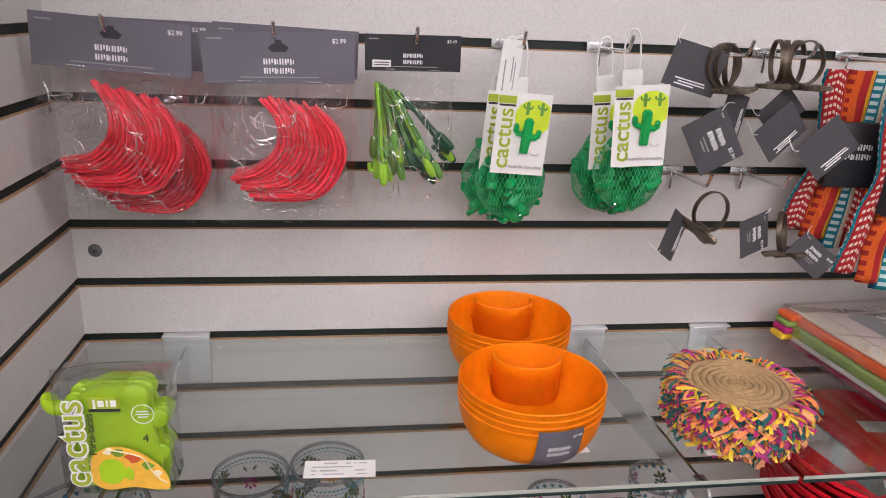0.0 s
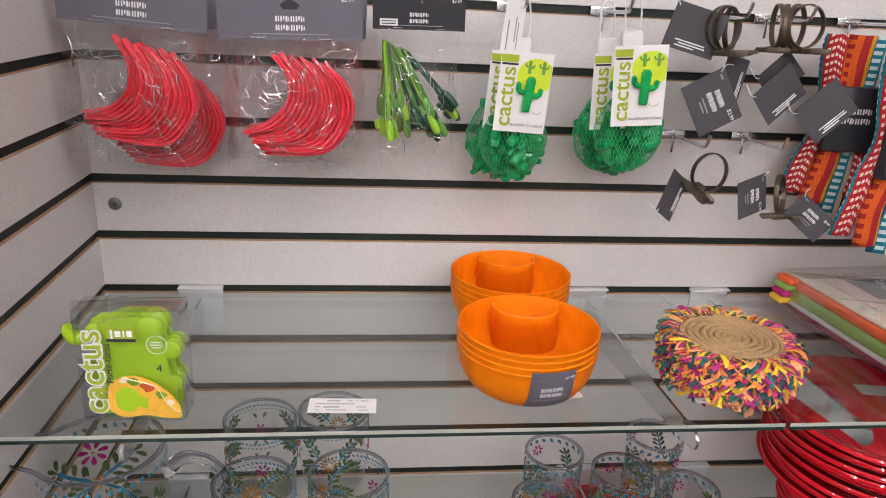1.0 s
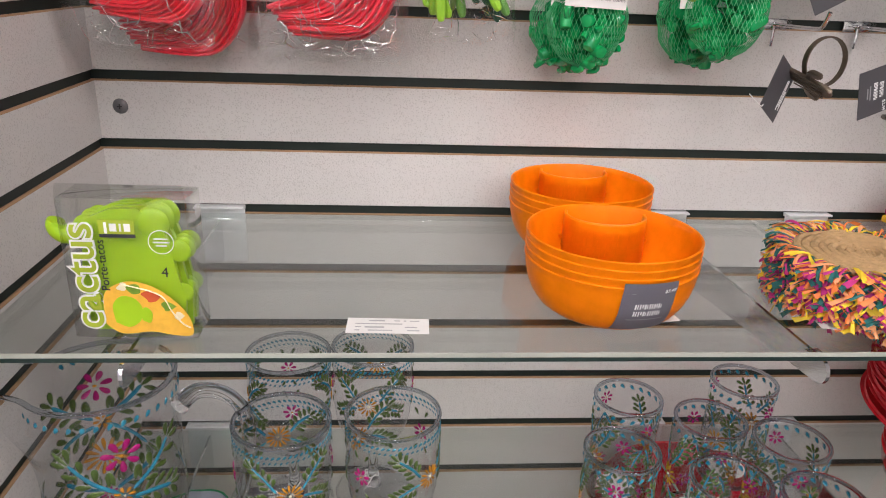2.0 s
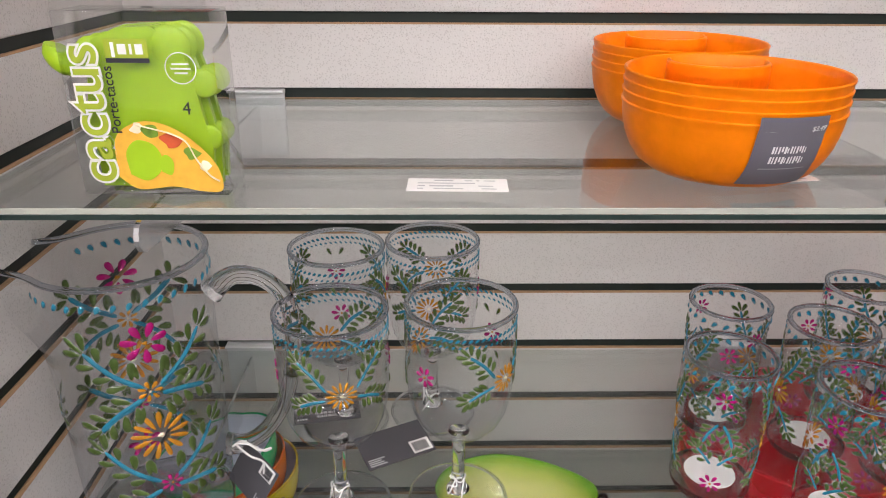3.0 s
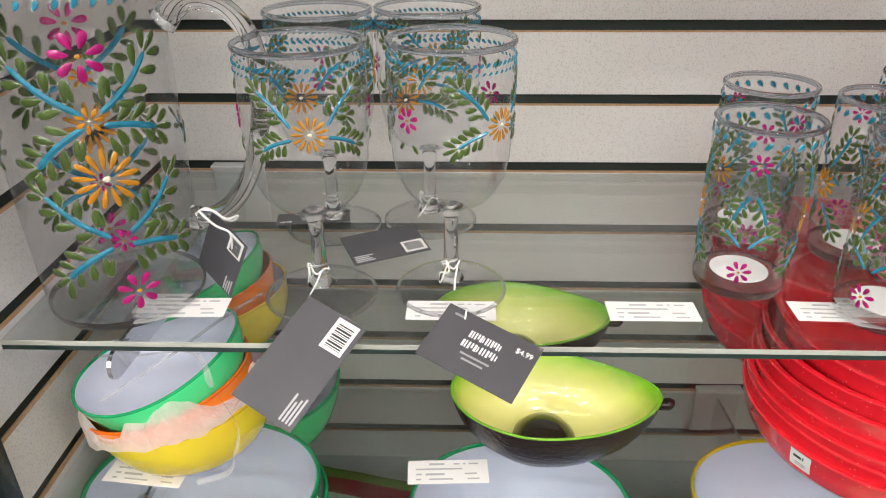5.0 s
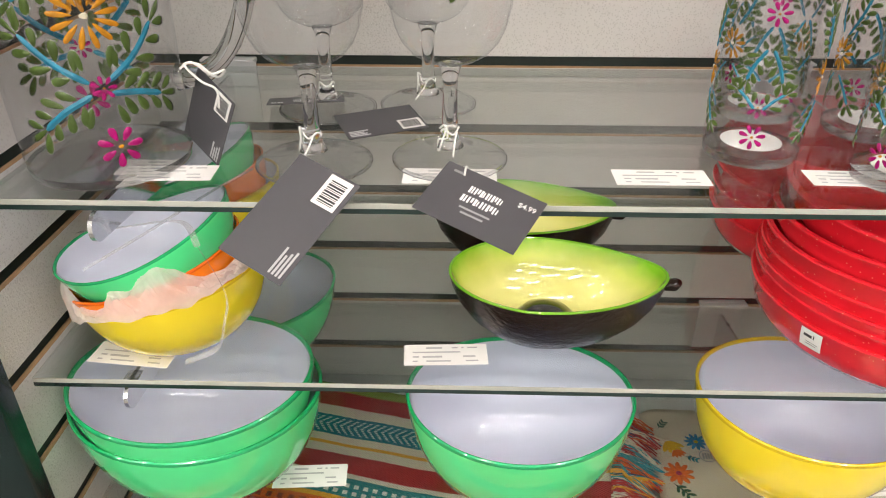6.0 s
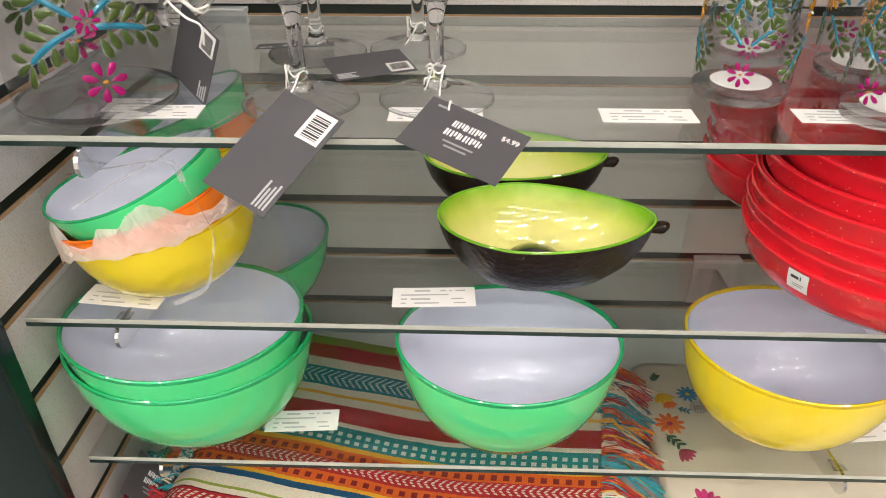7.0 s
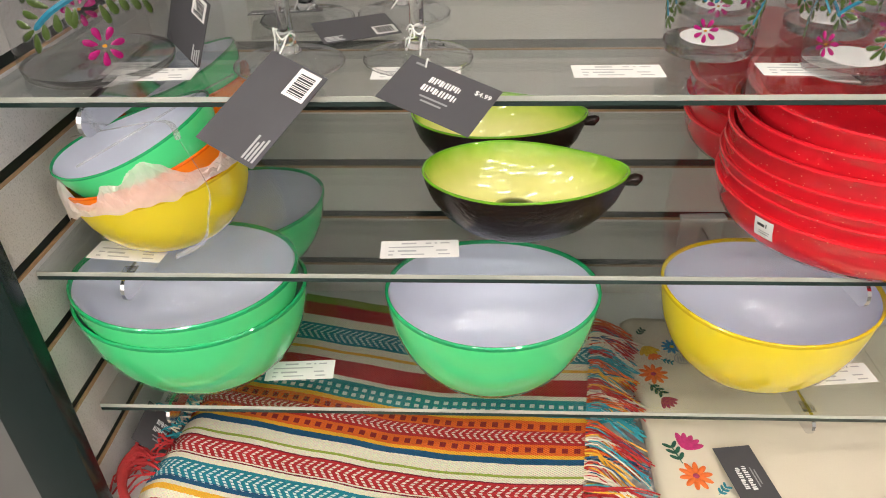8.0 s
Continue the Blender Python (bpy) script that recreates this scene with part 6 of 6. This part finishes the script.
# ---------------------------------------------------------------- woven linens
def stripe_cloth(name, axis, stops, chevrons=(), squares=(), scale=1.0, offset=0.0, weave=1500.0):
    """Woven stripes: bands of yarn across one axis, some with zigzags or small squares woven in."""
    m, t, b = nodes_of(name)
    n, l = t.nodes, t.links
    co = n.new("ShaderNodeTexCoord")
    se = n.new("ShaderNodeSeparateXYZ")
    l.new(co.outputs["UV"], se.inputs[0])
    u, v = se.outputs["X"], se.outputs["Y"]

    def op(kind, a, c=None, d=None):
        o = n.new("ShaderNodeMath")
        o.operation = kind
        for i, q in enumerate((a, c, d)):
            if q is None:
                continue
            if isinstance(q, (int, float)):
                o.inputs[i].default_value = q
            else:
                l.new(q, o.inputs[i])
        return o.outputs[0]
    wob = n.new("ShaderNodeTexNoise")
    wob.inputs["Scale"].default_value = 260
    l.new(co.outputs["UV"], wob.inputs["Vector"])
    vv = op("ADD", v, op("MULTIPLY", op("SUBTRACT", wob.outputs["Fac"], 0.5), 0.0016))
    lo, hi = stops[0][0], stops[-1][0] + 0.02
    ramp = n.new("ShaderNodeValToRGB")
    ramp.color_ramp.interpolation = "CONSTANT"
    el = ramp.color_ramp.elements
    while len(el) < len(stops):
        el.new(0.5)
    for e, (p, c) in zip(el, stops):
        e.position = (p - lo) / (hi - lo)
        e.color = (*c, 1)
    l.new(op("DIVIDE", op("SUBTRACT", vv, lo), hi - lo), ramp.inputs[0])
    col = ramp.outputs[0]

    def blend(mask, rgb):
        nonlocal col
        mx = n.new("ShaderNodeMix")
        mx.data_type = "RGBA"
        l.new(mask, mx.inputs["Factor"])
        l.new(col, mx.inputs["A"])
        mx.inputs["B"].default_value = (*rgb, 1)
        col = mx.outputs["Result"]
    for v0, v1, period, rgb in chevrons:
        inside = op("MULTIPLY", op("GREATER_THAN", v, v0), op("LESS_THAN", v, v1))
        zig = op("PINGPONG", op("SUBTRACT", v, v0), (v1 - v0) * 0.5)
        f = op("FRACT", op("DIVIDE", op("ADD", u, op("MULTIPLY", zig, 0.9)), period))
        dash = op("LESS_THAN", op("FRACT", op("DIVIDE", v, 0.0031)), 0.68)
        blend(op("MULTIPLY", op("MULTIPLY", inside, op("LESS_THAN", f, 0.42)), dash), rgb)
    for v0, v1, period, rgb in squares:
        inside = op("MULTIPLY", op("GREATER_THAN", v, v0), op("LESS_THAN", v, v1))
        blend(op("MULTIPLY", inside, op("LESS_THAN", op("FRACT", op("DIVIDE", u, period)), 0.5)), rgb)
    fib = n.new("ShaderNodeTexNoise")
    fib.inputs["Scale"].default_value = 700
    l.new(co.outputs["UV"], fib.inputs["Vector"])
    sh = n.new("ShaderNodeMix")
    sh.data_type, sh.blend_type = "RGBA", "MULTIPLY"
    sh.inputs["Factor"].default_value = 0.55
    l.new(col, sh.inputs["A"])
    l.new(fib.outputs["Color"], sh.inputs["B"])
    br = n.new("ShaderNodeMix")
    br.data_type, br.blend_type = "RGBA", "MULTIPLY"
    br.inputs["Factor"].default_value = 1.0
    l.new(sh.outputs["Result"], br.inputs["A"])
    br.inputs["B"].default_value = (1.3, 1.3, 1.3, 1)
    l.new(br.outputs["Result"], b.inputs["Base Color"])
    b.inputs["Roughness"].default_value = 0.9
    b.inputs["Specular IOR Level"].default_value = 0.2
    w1 = op("SINE", op("MULTIPLY", u, weave))
    w2 = op("SINE", op("MULTIPLY", v, weave * 1.6))
    bp = n.new("ShaderNodeBump")
    bp.inputs["Strength"].default_value = 0.7
    bp.inputs["Distance"].default_value = 0.0006
    l.new(op("ADD", op("MULTIPLY", w1, w2), fib.outputs["Fac"]), bp.inputs["Height"])
    l.new(bp.outputs["Normal"], b.inputs["Normal"])
    return m


CREAM, CRIM, TURQ, NAVY, TANG, GOLD, OLV, MAR, TEAL = (0.70, 0.63, 0.50), (0.40, 0.022, 0.025), (0.012, 0.19, 0.25), (0.012, 0.075, 0.16), (0.66, 0.115, 0.018), (0.72, 0.36, 0.03), (0.26, 0.33, 0.05), (0.16, 0.010, 0.022), (0.02, 0.22, 0.23)
BANDS = [(-0.12, CREAM), (-0.100, GOLD), (-0.092, CRIM), (-0.070, CREAM), (-0.062, GOLD), (-0.056, CREAM), (-0.050, NAVY), (-0.045, TURQ), (-0.024, CREAM), (-0.0175, MAR), (-0.0160, CREAM), (-0.0145, CRIM), (0.0065, MAR), (0.0085, CREAM),
         (0.0150, OLV), (0.0185, CREAM), (0.0320, NAVY), (0.0385, GOLD), (0.0445, TANG), (0.0580, CRIM), (0.0760, TANG), (0.0900, GOLD), (0.0960, TEAL), (0.1200, CREAM), (0.1260, CRIM), (0.1520, CREAM), (0.1640, GOLD), (0.1680, CREAM), (0.1800, TURQ), (0.2100, CREAM), (0.2250, CRIM), (0.2500, OLV)]
WOVEN = stripe_cloth("striped_handwoven_cotton", "v", BANDS,
                     chevrons=((-0.045, -0.026, 0.0085, (0.60, 0.66, 0.64)), (-0.0135, 0.0055, 0.0085, (0.72, 0.56, 0.50)), (0.061, 0.075, 0.0075, (0.72, 0.52, 0.48)), (0.184, 0.207, 0.0085, (0.55, 0.64, 0.64)), (-0.090, -0.072, 0.006, (0.66, 0.20, 0.16))),
                     squares=((0.0480, 0.0545, 0.0125, (0.22, 0.015, 0.02)), (0.0790, 0.0860, 0.0125, (0.22, 0.02, 0.02)), (0.1000, 0.1050, 0.0105, (0.60, 0.62, 0.58)), (0.1090, 0.1140, 0.0105, (0.60, 0.62, 0.58))))


def sheet(u0, u1, v0, v1, nu, nv, fz):
    """A cloth sheet over a grid with its yarn coordinates kept as UV; fz(u, v) gives the place."""
    bm = bmesh.new()
    uvl = bm.loops.layers.uv.new("yarn")
    g = [[bm.verts.new(fz(u0 + (u1 - u0) * i / nu, v0 + (v1 - v0) * j / nv)) for i in range(nu + 1)] for j in range(nv + 1)]
    for j in range(nv):
        for i in range(nu):
            f = bm.faces.new((g[j][i], g[j][i + 1], g[j + 1][i + 1], g[j + 1][i]))
            for lp, (a, c) in zip(f.loops, ((i, j), (i + 1, j), (i + 1, j + 1), (i, j + 1))):
                lp[uvl].uv = (u0 + (u1 - u0) * a / nu, v0 + (v1 - v0) * c / nv)
    return bm


def thick(ob, t):
    md = ob.modifiers.new("cloth_thickness", "SOLIDIFY")
    md.thickness, md.offset = t, -1
    return ob


tw = thing("striped_table_runner", "folded handwoven striped table runner with knotted fringe", "table runner", pose(0.4838, -0.3681, DECK, 0, 0, -8.6))


def towel_top(u, v):
    z = 0.0375 + 0.003 * noise.noise(Vector((u * 9, v * 9, 0.3))) + 0.002 * noise.noise(Vector((u * 22, v * 17, 4)))
    edge = (u + 0.455) / 0.05
    if edge < 1:
        a = (1 - edge) * 2.2
        z = z - 0.014 + 0.014 * math.cos(a)
        u = u + 0.012 * (1 - edge) ** 2
    sag = max(0.0, -0.058 - v)
    return (u, v + 0.008 * noise.noise(Vector((u * 5, 2.0, 1.0))) - 0.018 * math.sin((u + 0.45) * 7), max(0.003, z - sag * 0.35))


thick(part("top_layer", sheet(-0.455, 0.0, -0.105, 0.265, 90, 80, towel_top), WOVEN, tw, "upper woven layer"), 0.003)


def towel_low(u, v):
    z = 0.018 + 0.004 * noise.noise(Vector((u * 8, v * 8, 7.3)))
    return (u, v, z)


thick(part("under_layer", sheet(-0.425, 0.004, -0.10, 0.268, 50, 40, towel_low), WOVEN, tw, "folded under layer"), 0.006)
part("folded_core", box(-0.42, -0.004, -0.085, 0.26, 0.0005, 0.0150, 0.004), CLOTHS["cream"], tw, "cream inner folds")
# rolled crimson fold at the corner
roll = smooth_line([(-0.462, -0.020, 0.030), (-0.468, -0.040, 0.026), (-0.455, -0.068, 0.027), (-0.425, -0.092, 0.026), (-0.38, -0.104, 0.023)], 26)
part("rolled_hem", sweep(roll, lambda s: 0.0058 + 0.0014 * math.sin(s * 9), 14), surf("crimson_weave", (0.42, 0.03, 0.03), 0.9, var=0.2, scale=200, bump=0.8, bscale=900), tw, "crimson rolled hem")
FRINGE = [surf("yarn_%s" % n, c, 0.9, var=0.2, scale=300, bump=0.5, bscale=900) for n, c in
          (("cream", CREAM), ("crimson", CRIM), ("turquoise", (0.02, 0.27, 0.33)), ("gold", GOLD), ("navy", NAVY), ("tangerine", TANG))]
rnd = random.Random(12)
tones = [bmesh.new() for _ in FRINGE]


def tone_for(v):
    best = CREAM
    for p, c in BANDS:
        if v >= p:
            best = c
    for i, c in enumerate((CREAM, CRIM, TURQ, GOLD, NAVY, TANG)):
        if best == c:
            return i
    return 2 if best == TEAL else (1 if best == MAR else 0)


for i in range(420):
    v = -0.10 + 0.36 * i / 419
    if i % 7 == 0:
        clump, reach, lift = rnd.uniform(-0.026, 0.020), rnd.uniform(0.036, 0.068), rnd.uniform(-0.006, 0.010)
        tint = tone_for(v) if rnd.random() < 0.55 else rnd.choice((0, 1, 2, 2, 3, 4, 5))
    k = tint if rnd.random() < 0.8 else rnd.randrange(6)
    ln = reach + rnd.uniform(-0.008, 0.008)
    sw = clump + rnd.uniform(-0.006, 0.006) - (i % 7 - 3) * 0.0006
    z = 0.036 + lift * 0.4 + rnd.uniform(-0.003, 0.004)
    du = -0.018 * math.sin(0.45 * 7)
    pts = [(-0.002, v + du, z), (0.010, v + du + rnd.uniform(-0.003, 0.003), z + rnd.uniform(0, 0.004)), (ln * 0.6, v + du + sw * 0.6, z - 0.006 + rnd.uniform(-0.003, 0.005)), (ln, v + du + sw, max(0.004, z - 0.018 + rnd.uniform(-0.006, 0.006)))]
    sweep(smooth_line(pts, 7), 0.0009, 4, bm=tones[k], caps=False)
for bm, mt in zip(tones, FRINGE):
    tagged(part("fringe", bm, mt, tw, "loose knotted yarn fringe"), kind="stuff")
# left end: crimson fringe and tag by the side wall
tones = [bmesh.new() for _ in range(3)]
for i in range(150):
    k = rnd.choice((0, 0, 1, 1, 2))
    x0, y0 = -0.440 + rnd.uniform(-0.014, 0.01), rnd.uniform(-0.045, 0.075)
    ln = rnd.uniform(0.025, 0.055)
    an = math.pi + rnd.uniform(-0.8, 0.9)
    z = rnd.uniform(0.015, 0.034)
    k = 1 if y0 < 0.0 else (0 if rnd.random() < 0.4 else 2)
    pts = [(x0, y0, z), (x0 + ln * 0.5 * math.cos(an), y0 + ln * 0.5 * math.sin(an), z + 0.004), (max(-0.474, x0 + ln * math.cos(an)), y0 + ln * math.sin(an), max(0.004, z - 0.012))]
    sweep(smooth_line(pts, 6), 0.0012, 4, bm=tones[k], caps=False)
for bm, mt in zip(tones, (FRINGE[0], FRINGE[1], FRINGE[2])):
    tagged(part("fringe", bm, mt, tw, "loose yarn fringe at the folded end"), kind="stuff")
hang_tag(pose(0.04, -0.3007, DECK + 0.035, -60, 62, 20), 0.060, 0.044, "front", None, "charcoal swing tag tucked under the striped runner")
hang_tag(pose(0.0868, -0.3936, DECK + 0.020, -70, -8, 12), 0.075, 0.045, None, None, "plain charcoal tag under the rolled runner")

# ---------------------------------------------------------------- embroidered cream linen
LINEN = surf("cream_cotton", (0.66, 0.585, 0.47), 0.9, var=0.05, scale=18, bump=0.5, bscale=1400)
EMB = {n: surf("thread_%s" % n, c, 0.6, var=0.25, scale=260, bump=0.8, bscale=900) for n, c in
       (("orange", (0.78, 0.16, 0.03)), ("gold", (0.74, 0.45, 0.03)), ("blue", (0.015, 0.22, 0.42)), ("green", (0.012, 0.09, 0.055)), ("pink", (0.55, 0.035, 0.17)), ("rose", (0.36, 0.035, 0.09)), ("teal", (0.01, 0.20, 0.26)))}
LX, LY, LA2 = 0.5564, -0.3657, -1.5
cl = thing("embroidered_linen", "folded cream cotton linen embroidered with bright flowers", "linen", pose(LX, LY, DECK, 0, 0, LA2))


def linen_z(u, v):
    return 0.030 + 0.0022 * noise.noise(Vector((u * 6, v * 6, 11.0))) + 0.0012 * noise.noise(Vector((u * 19, v * 15, 3.0)))


def linen_top(u, v):
    drop = max(0.0, 0.012 - u) * 0.9
    return (u, v, linen_z(u, v) - drop)


thick(part("top_layer", sheet(0.0, 0.52, -0.10, 0.275, 60, 50, linen_top), LINEN, cl, "smooth upper layer"), 0.003)
for k in range(3):
    part("under_layer", box(0.006 + 0.004 * k, 0.515, -0.094 + 0.003 * k, 0.270, 0.0006 + k * 0.0085, 0.0085 + k * 0.0085, 0.0035), LINEN, cl, "folded under layer")


def stitched(name, mat, petals, parent=cl):
    """Embroidery: petals as (x, y, length, width, turn) standing a little proud of the cloth."""
    bm = bmesh.new()
    for x, y, ln, w, q in petals:
        ct, st = math.cos(q), math.sin(q)
        ring, mid = [], []
        for i in range(12):
            a = 2 * math.pi * i / 12
            uu, ww = ln * (0.5 + 0.5 * math.cos(a)), w * 0.5 * math.sin(a)
            px, py = x + uu * ct - ww * st, y + uu * st + ww * ct
            ring.append(bm.verts.new((px, py, linen_z(px, py) + 0.0003)))
            px, py = x + (ln * 0.5 + (uu - ln * 0.5) * 0.6) * ct - ww * 0.6 * st, y + (ln * 0.5 + (uu - ln * 0.5) * 0.6) * st + ww * 0.6 * ct
            mid.append(bm.verts.new((px, py, linen_z(px, py) + 0.0011)))
        for i in range(12):
            j = (i + 1) % 12
            bm.faces.new((ring[i], ring[j], mid[j], mid[i]))
        bm.faces.new(mid)
    return part(name, bm, mat, parent)


def daisy(x, y, r, mat, heart, count=9):
    f = stitched("embroidered_flower", EMB[mat], [(x + r * 0.15 * math.cos(q), y + r * 0.15 * math.sin(q), r * 0.9, r * 3.6 / count, q) for q in [2 * math.pi * i / count + 0.2 for i in range(count)]])
    stitched("flower_heart", EMB[heart], [(x - r * 0.22, y, r * 0.44, r * 0.4, 0)], f)


def tulip(x, y, r, turn, mat):
    stitched("embroidered_flower", EMB[mat], [(x, y, r * 1.3, r * 0.42, turn + d) for d in (-0.75, -0.38, 0.0, 0.38, 0.75)])


def sprig(x, y, ln, turn, mat="green"):
    p = []
    for i in range(3):
        f = 0.25 + 0.3 * i
        bx_, by_ = x + ln * f * math.cos(turn), y + ln * f * math.sin(turn)
        for s in (-1, 1):
            p.append((bx_, by_, ln * 0.42, ln * 0.17, turn + s * 0.8))
    p.append((x, y, ln, ln * 0.06, turn))
    stitched("embroidered_leaves", EMB[mat], p)


def on_linen(x, y):
    a = radians(-LA2)
    dx, dy = x - LX, y - LY
    return dx * math.cos(a) - dy * math.sin(a), dx * math.sin(a) + dy * math.cos(a)


daisy(*on_linen(0.6172, -0.1457), 0.013, "blue", "gold", 11)
daisy(*on_linen(0.5847, -0.1952), 0.0165, "orange", "rose", 10)
daisy(*on_linen(0.5977, -0.3394), 0.0165, "orange", "rose", 10)
tulip(*on_linen(0.5843, -0.145), 0.015, -1.2, "gold")
tulip(*on_linen(0.5897, -0.1586), 0.010, -1.2, "orange")
tulip(*on_linen(0.587, -0.2341), 0.013, -0.9, "rose")
tulip(*on_linen(0.5935, -0.3058), 0.017, 1.0, "pink")
sprig(*on_linen(0.5779, -0.125), 0.015, 0.9)
sprig(*on_linen(0.598, -0.1691), 0.014, -0.4, "teal")
sprig(*on_linen(0.5753, -0.2099), 0.022, -0.9)
sprig(*on_linen(0.5883, -0.3261), 0.026, 1.9)
sprig(*on_linen(0.6134, -0.3617), 0.016, 0.8, "teal")
ring = part("embroidered_badge", sweep([(*[c + 0.0085 * f(q) for c, f in zip(on_linen(0.6227, -0.1705), (math.cos, math.sin))], 0.0318) for q in [2 * math.pi * i / 24 for i in range(25)]], 0.0006, 5), GREYINK, cl, "round grey stitched badge")
bm = bmesh.new()
ox, oy = on_linen(0.6227, -0.1705)
for i in range(4):
    box(ox - 0.005 + i * 0.003, ox - 0.0035 + i * 0.003, oy - 0.004, oy + 0.004, 0.0310, 0.0325, bm=bm)
part("badge_print", bm, GREYINK, cl, smooth=False)
hang_tag(pose(0.6468, -0.3444, DECK + 0.0355, -87, 0, 100), 0.078, 0.040, "front", None, "charcoal card tag lying on the embroidered linen")

# ---------------------------------------------------------------- striped napkins on the wall hook
NAPBANDS = [(0.0, TURQ), (0.0075, CREAM), (0.0095, CRIM), (0.012, TURQ), (0.020, CREAM), (0.024, TURQ), (0.032, CRIM), (0.050, TANG), (0.066, CRIM), (0.074, GOLD), (0.080, NAVY), (0.086, TURQ), (0.096, CREAM), (0.102, CRIM), (0.112, OLV), (0.116, TANG), (0.13, TURQ)]
NAPKIN = stripe_cloth("striped_napkin_cotton", "v", NAPBANDS, chevrons=((0.034, 0.048, 0.011, (0.75, 0.60, 0.50)),), squares=((0.001, 0.006, 0.010, (0.60, 0.68, 0.68)), (0.054, 0.061, 0.013, (0.30, 0.02, 0.02)), (0.0135, 0.0185, 0.010, (0.55, 0.66, 0.66)), (0.0255, 0.0305, 0.010, (0.55, 0.66, 0.66)), (0.087, 0.094, 0.010, (0.55, 0.66, 0.66))))


def napkin_set(m, label, w, top, low, seed, skew):
    s = thing("napkin_set", label, "napkins", m, "napkin sets")
    for k in range(5):
        f = k / 4

        def strip_at(u, v, k=k, f=f):
            x = -w / 2 + w * f + (v - 0.030 - 0.013 * (k * 2 % 5) - 0.013) * 1.35
            z = top + (low - top) * (u / 0.25)
            pinch = 1 - 0.25 * math.exp(-((z - (top + low) / 2) / 0.05) ** 2)
            bulge = 0.010 * math.sin(math.pi * min(1, max(0, (v - 0.030 - 0.013 * (k * 2 % 5)) / 0.026)))
            return (x * pinch + skew * (z - top) + 0.003 * noise.noise(Vector((u * 18, k, seed))), -bulge - 0.005 * (k % 2) - 0.004 * noise.noise(Vector((u * 22, v * 30, seed + k))), z - 0.012 * (k % 3) * (u / 0.25))
        v0 = 0.030 + 0.013 * (k * 2 % 5)
        thick(part("napkin", sheet(0.0, 0.25, v0, v0 + 0.026, 26, 8, strip_at), NAPKIN, s, "rolled striped napkin"), 0.004)
    zc = (top + low) / 2
    bw = w * 0.43
    bm = box(-bw + skew * (zc - top), bw + skew * (zc - top), -0.022, 0.010, zc - 0.042, zc + 0.040, 0.004)
    bd = part("paper_band", bm, BLACKCARD, s, "dark paper band")
    tagged(part("brand_mark", bars([(x0 + skew * (zc - top) - 0.014, x1 + skew * (zc - top) - 0.014, z0 + zc, z1 + zc) for x0, x1, z0, z1 in brand_rows(0.04, 0.006, 0.008) + brand_rows(0.04, -0.006, 0.008)], y=-0.0222), WHITEINK, bd, "white brand block", smooth=False), kind="stuff")
    return s


napkin_set(pose(0.9850, -0.0589, 0, 0, 0, -8), "striped cotton napkins in a dark paper band on a hook", 0.110, 1.668, 1.465, 1, 0.10)
napkin_set(pose(1.032, -0.1026, 0, 0, 0, 6), "striped cotton napkins in a dark band, front set", 0.120, 1.662, 1.425, 2, 0.09)
napkin_set(pose(1.1501, -0.0855, 0, 0, 0, 0), "striped cotton napkins in a dark band on the next hook", 0.120, 1.660, 1.410, 3, 0.05)
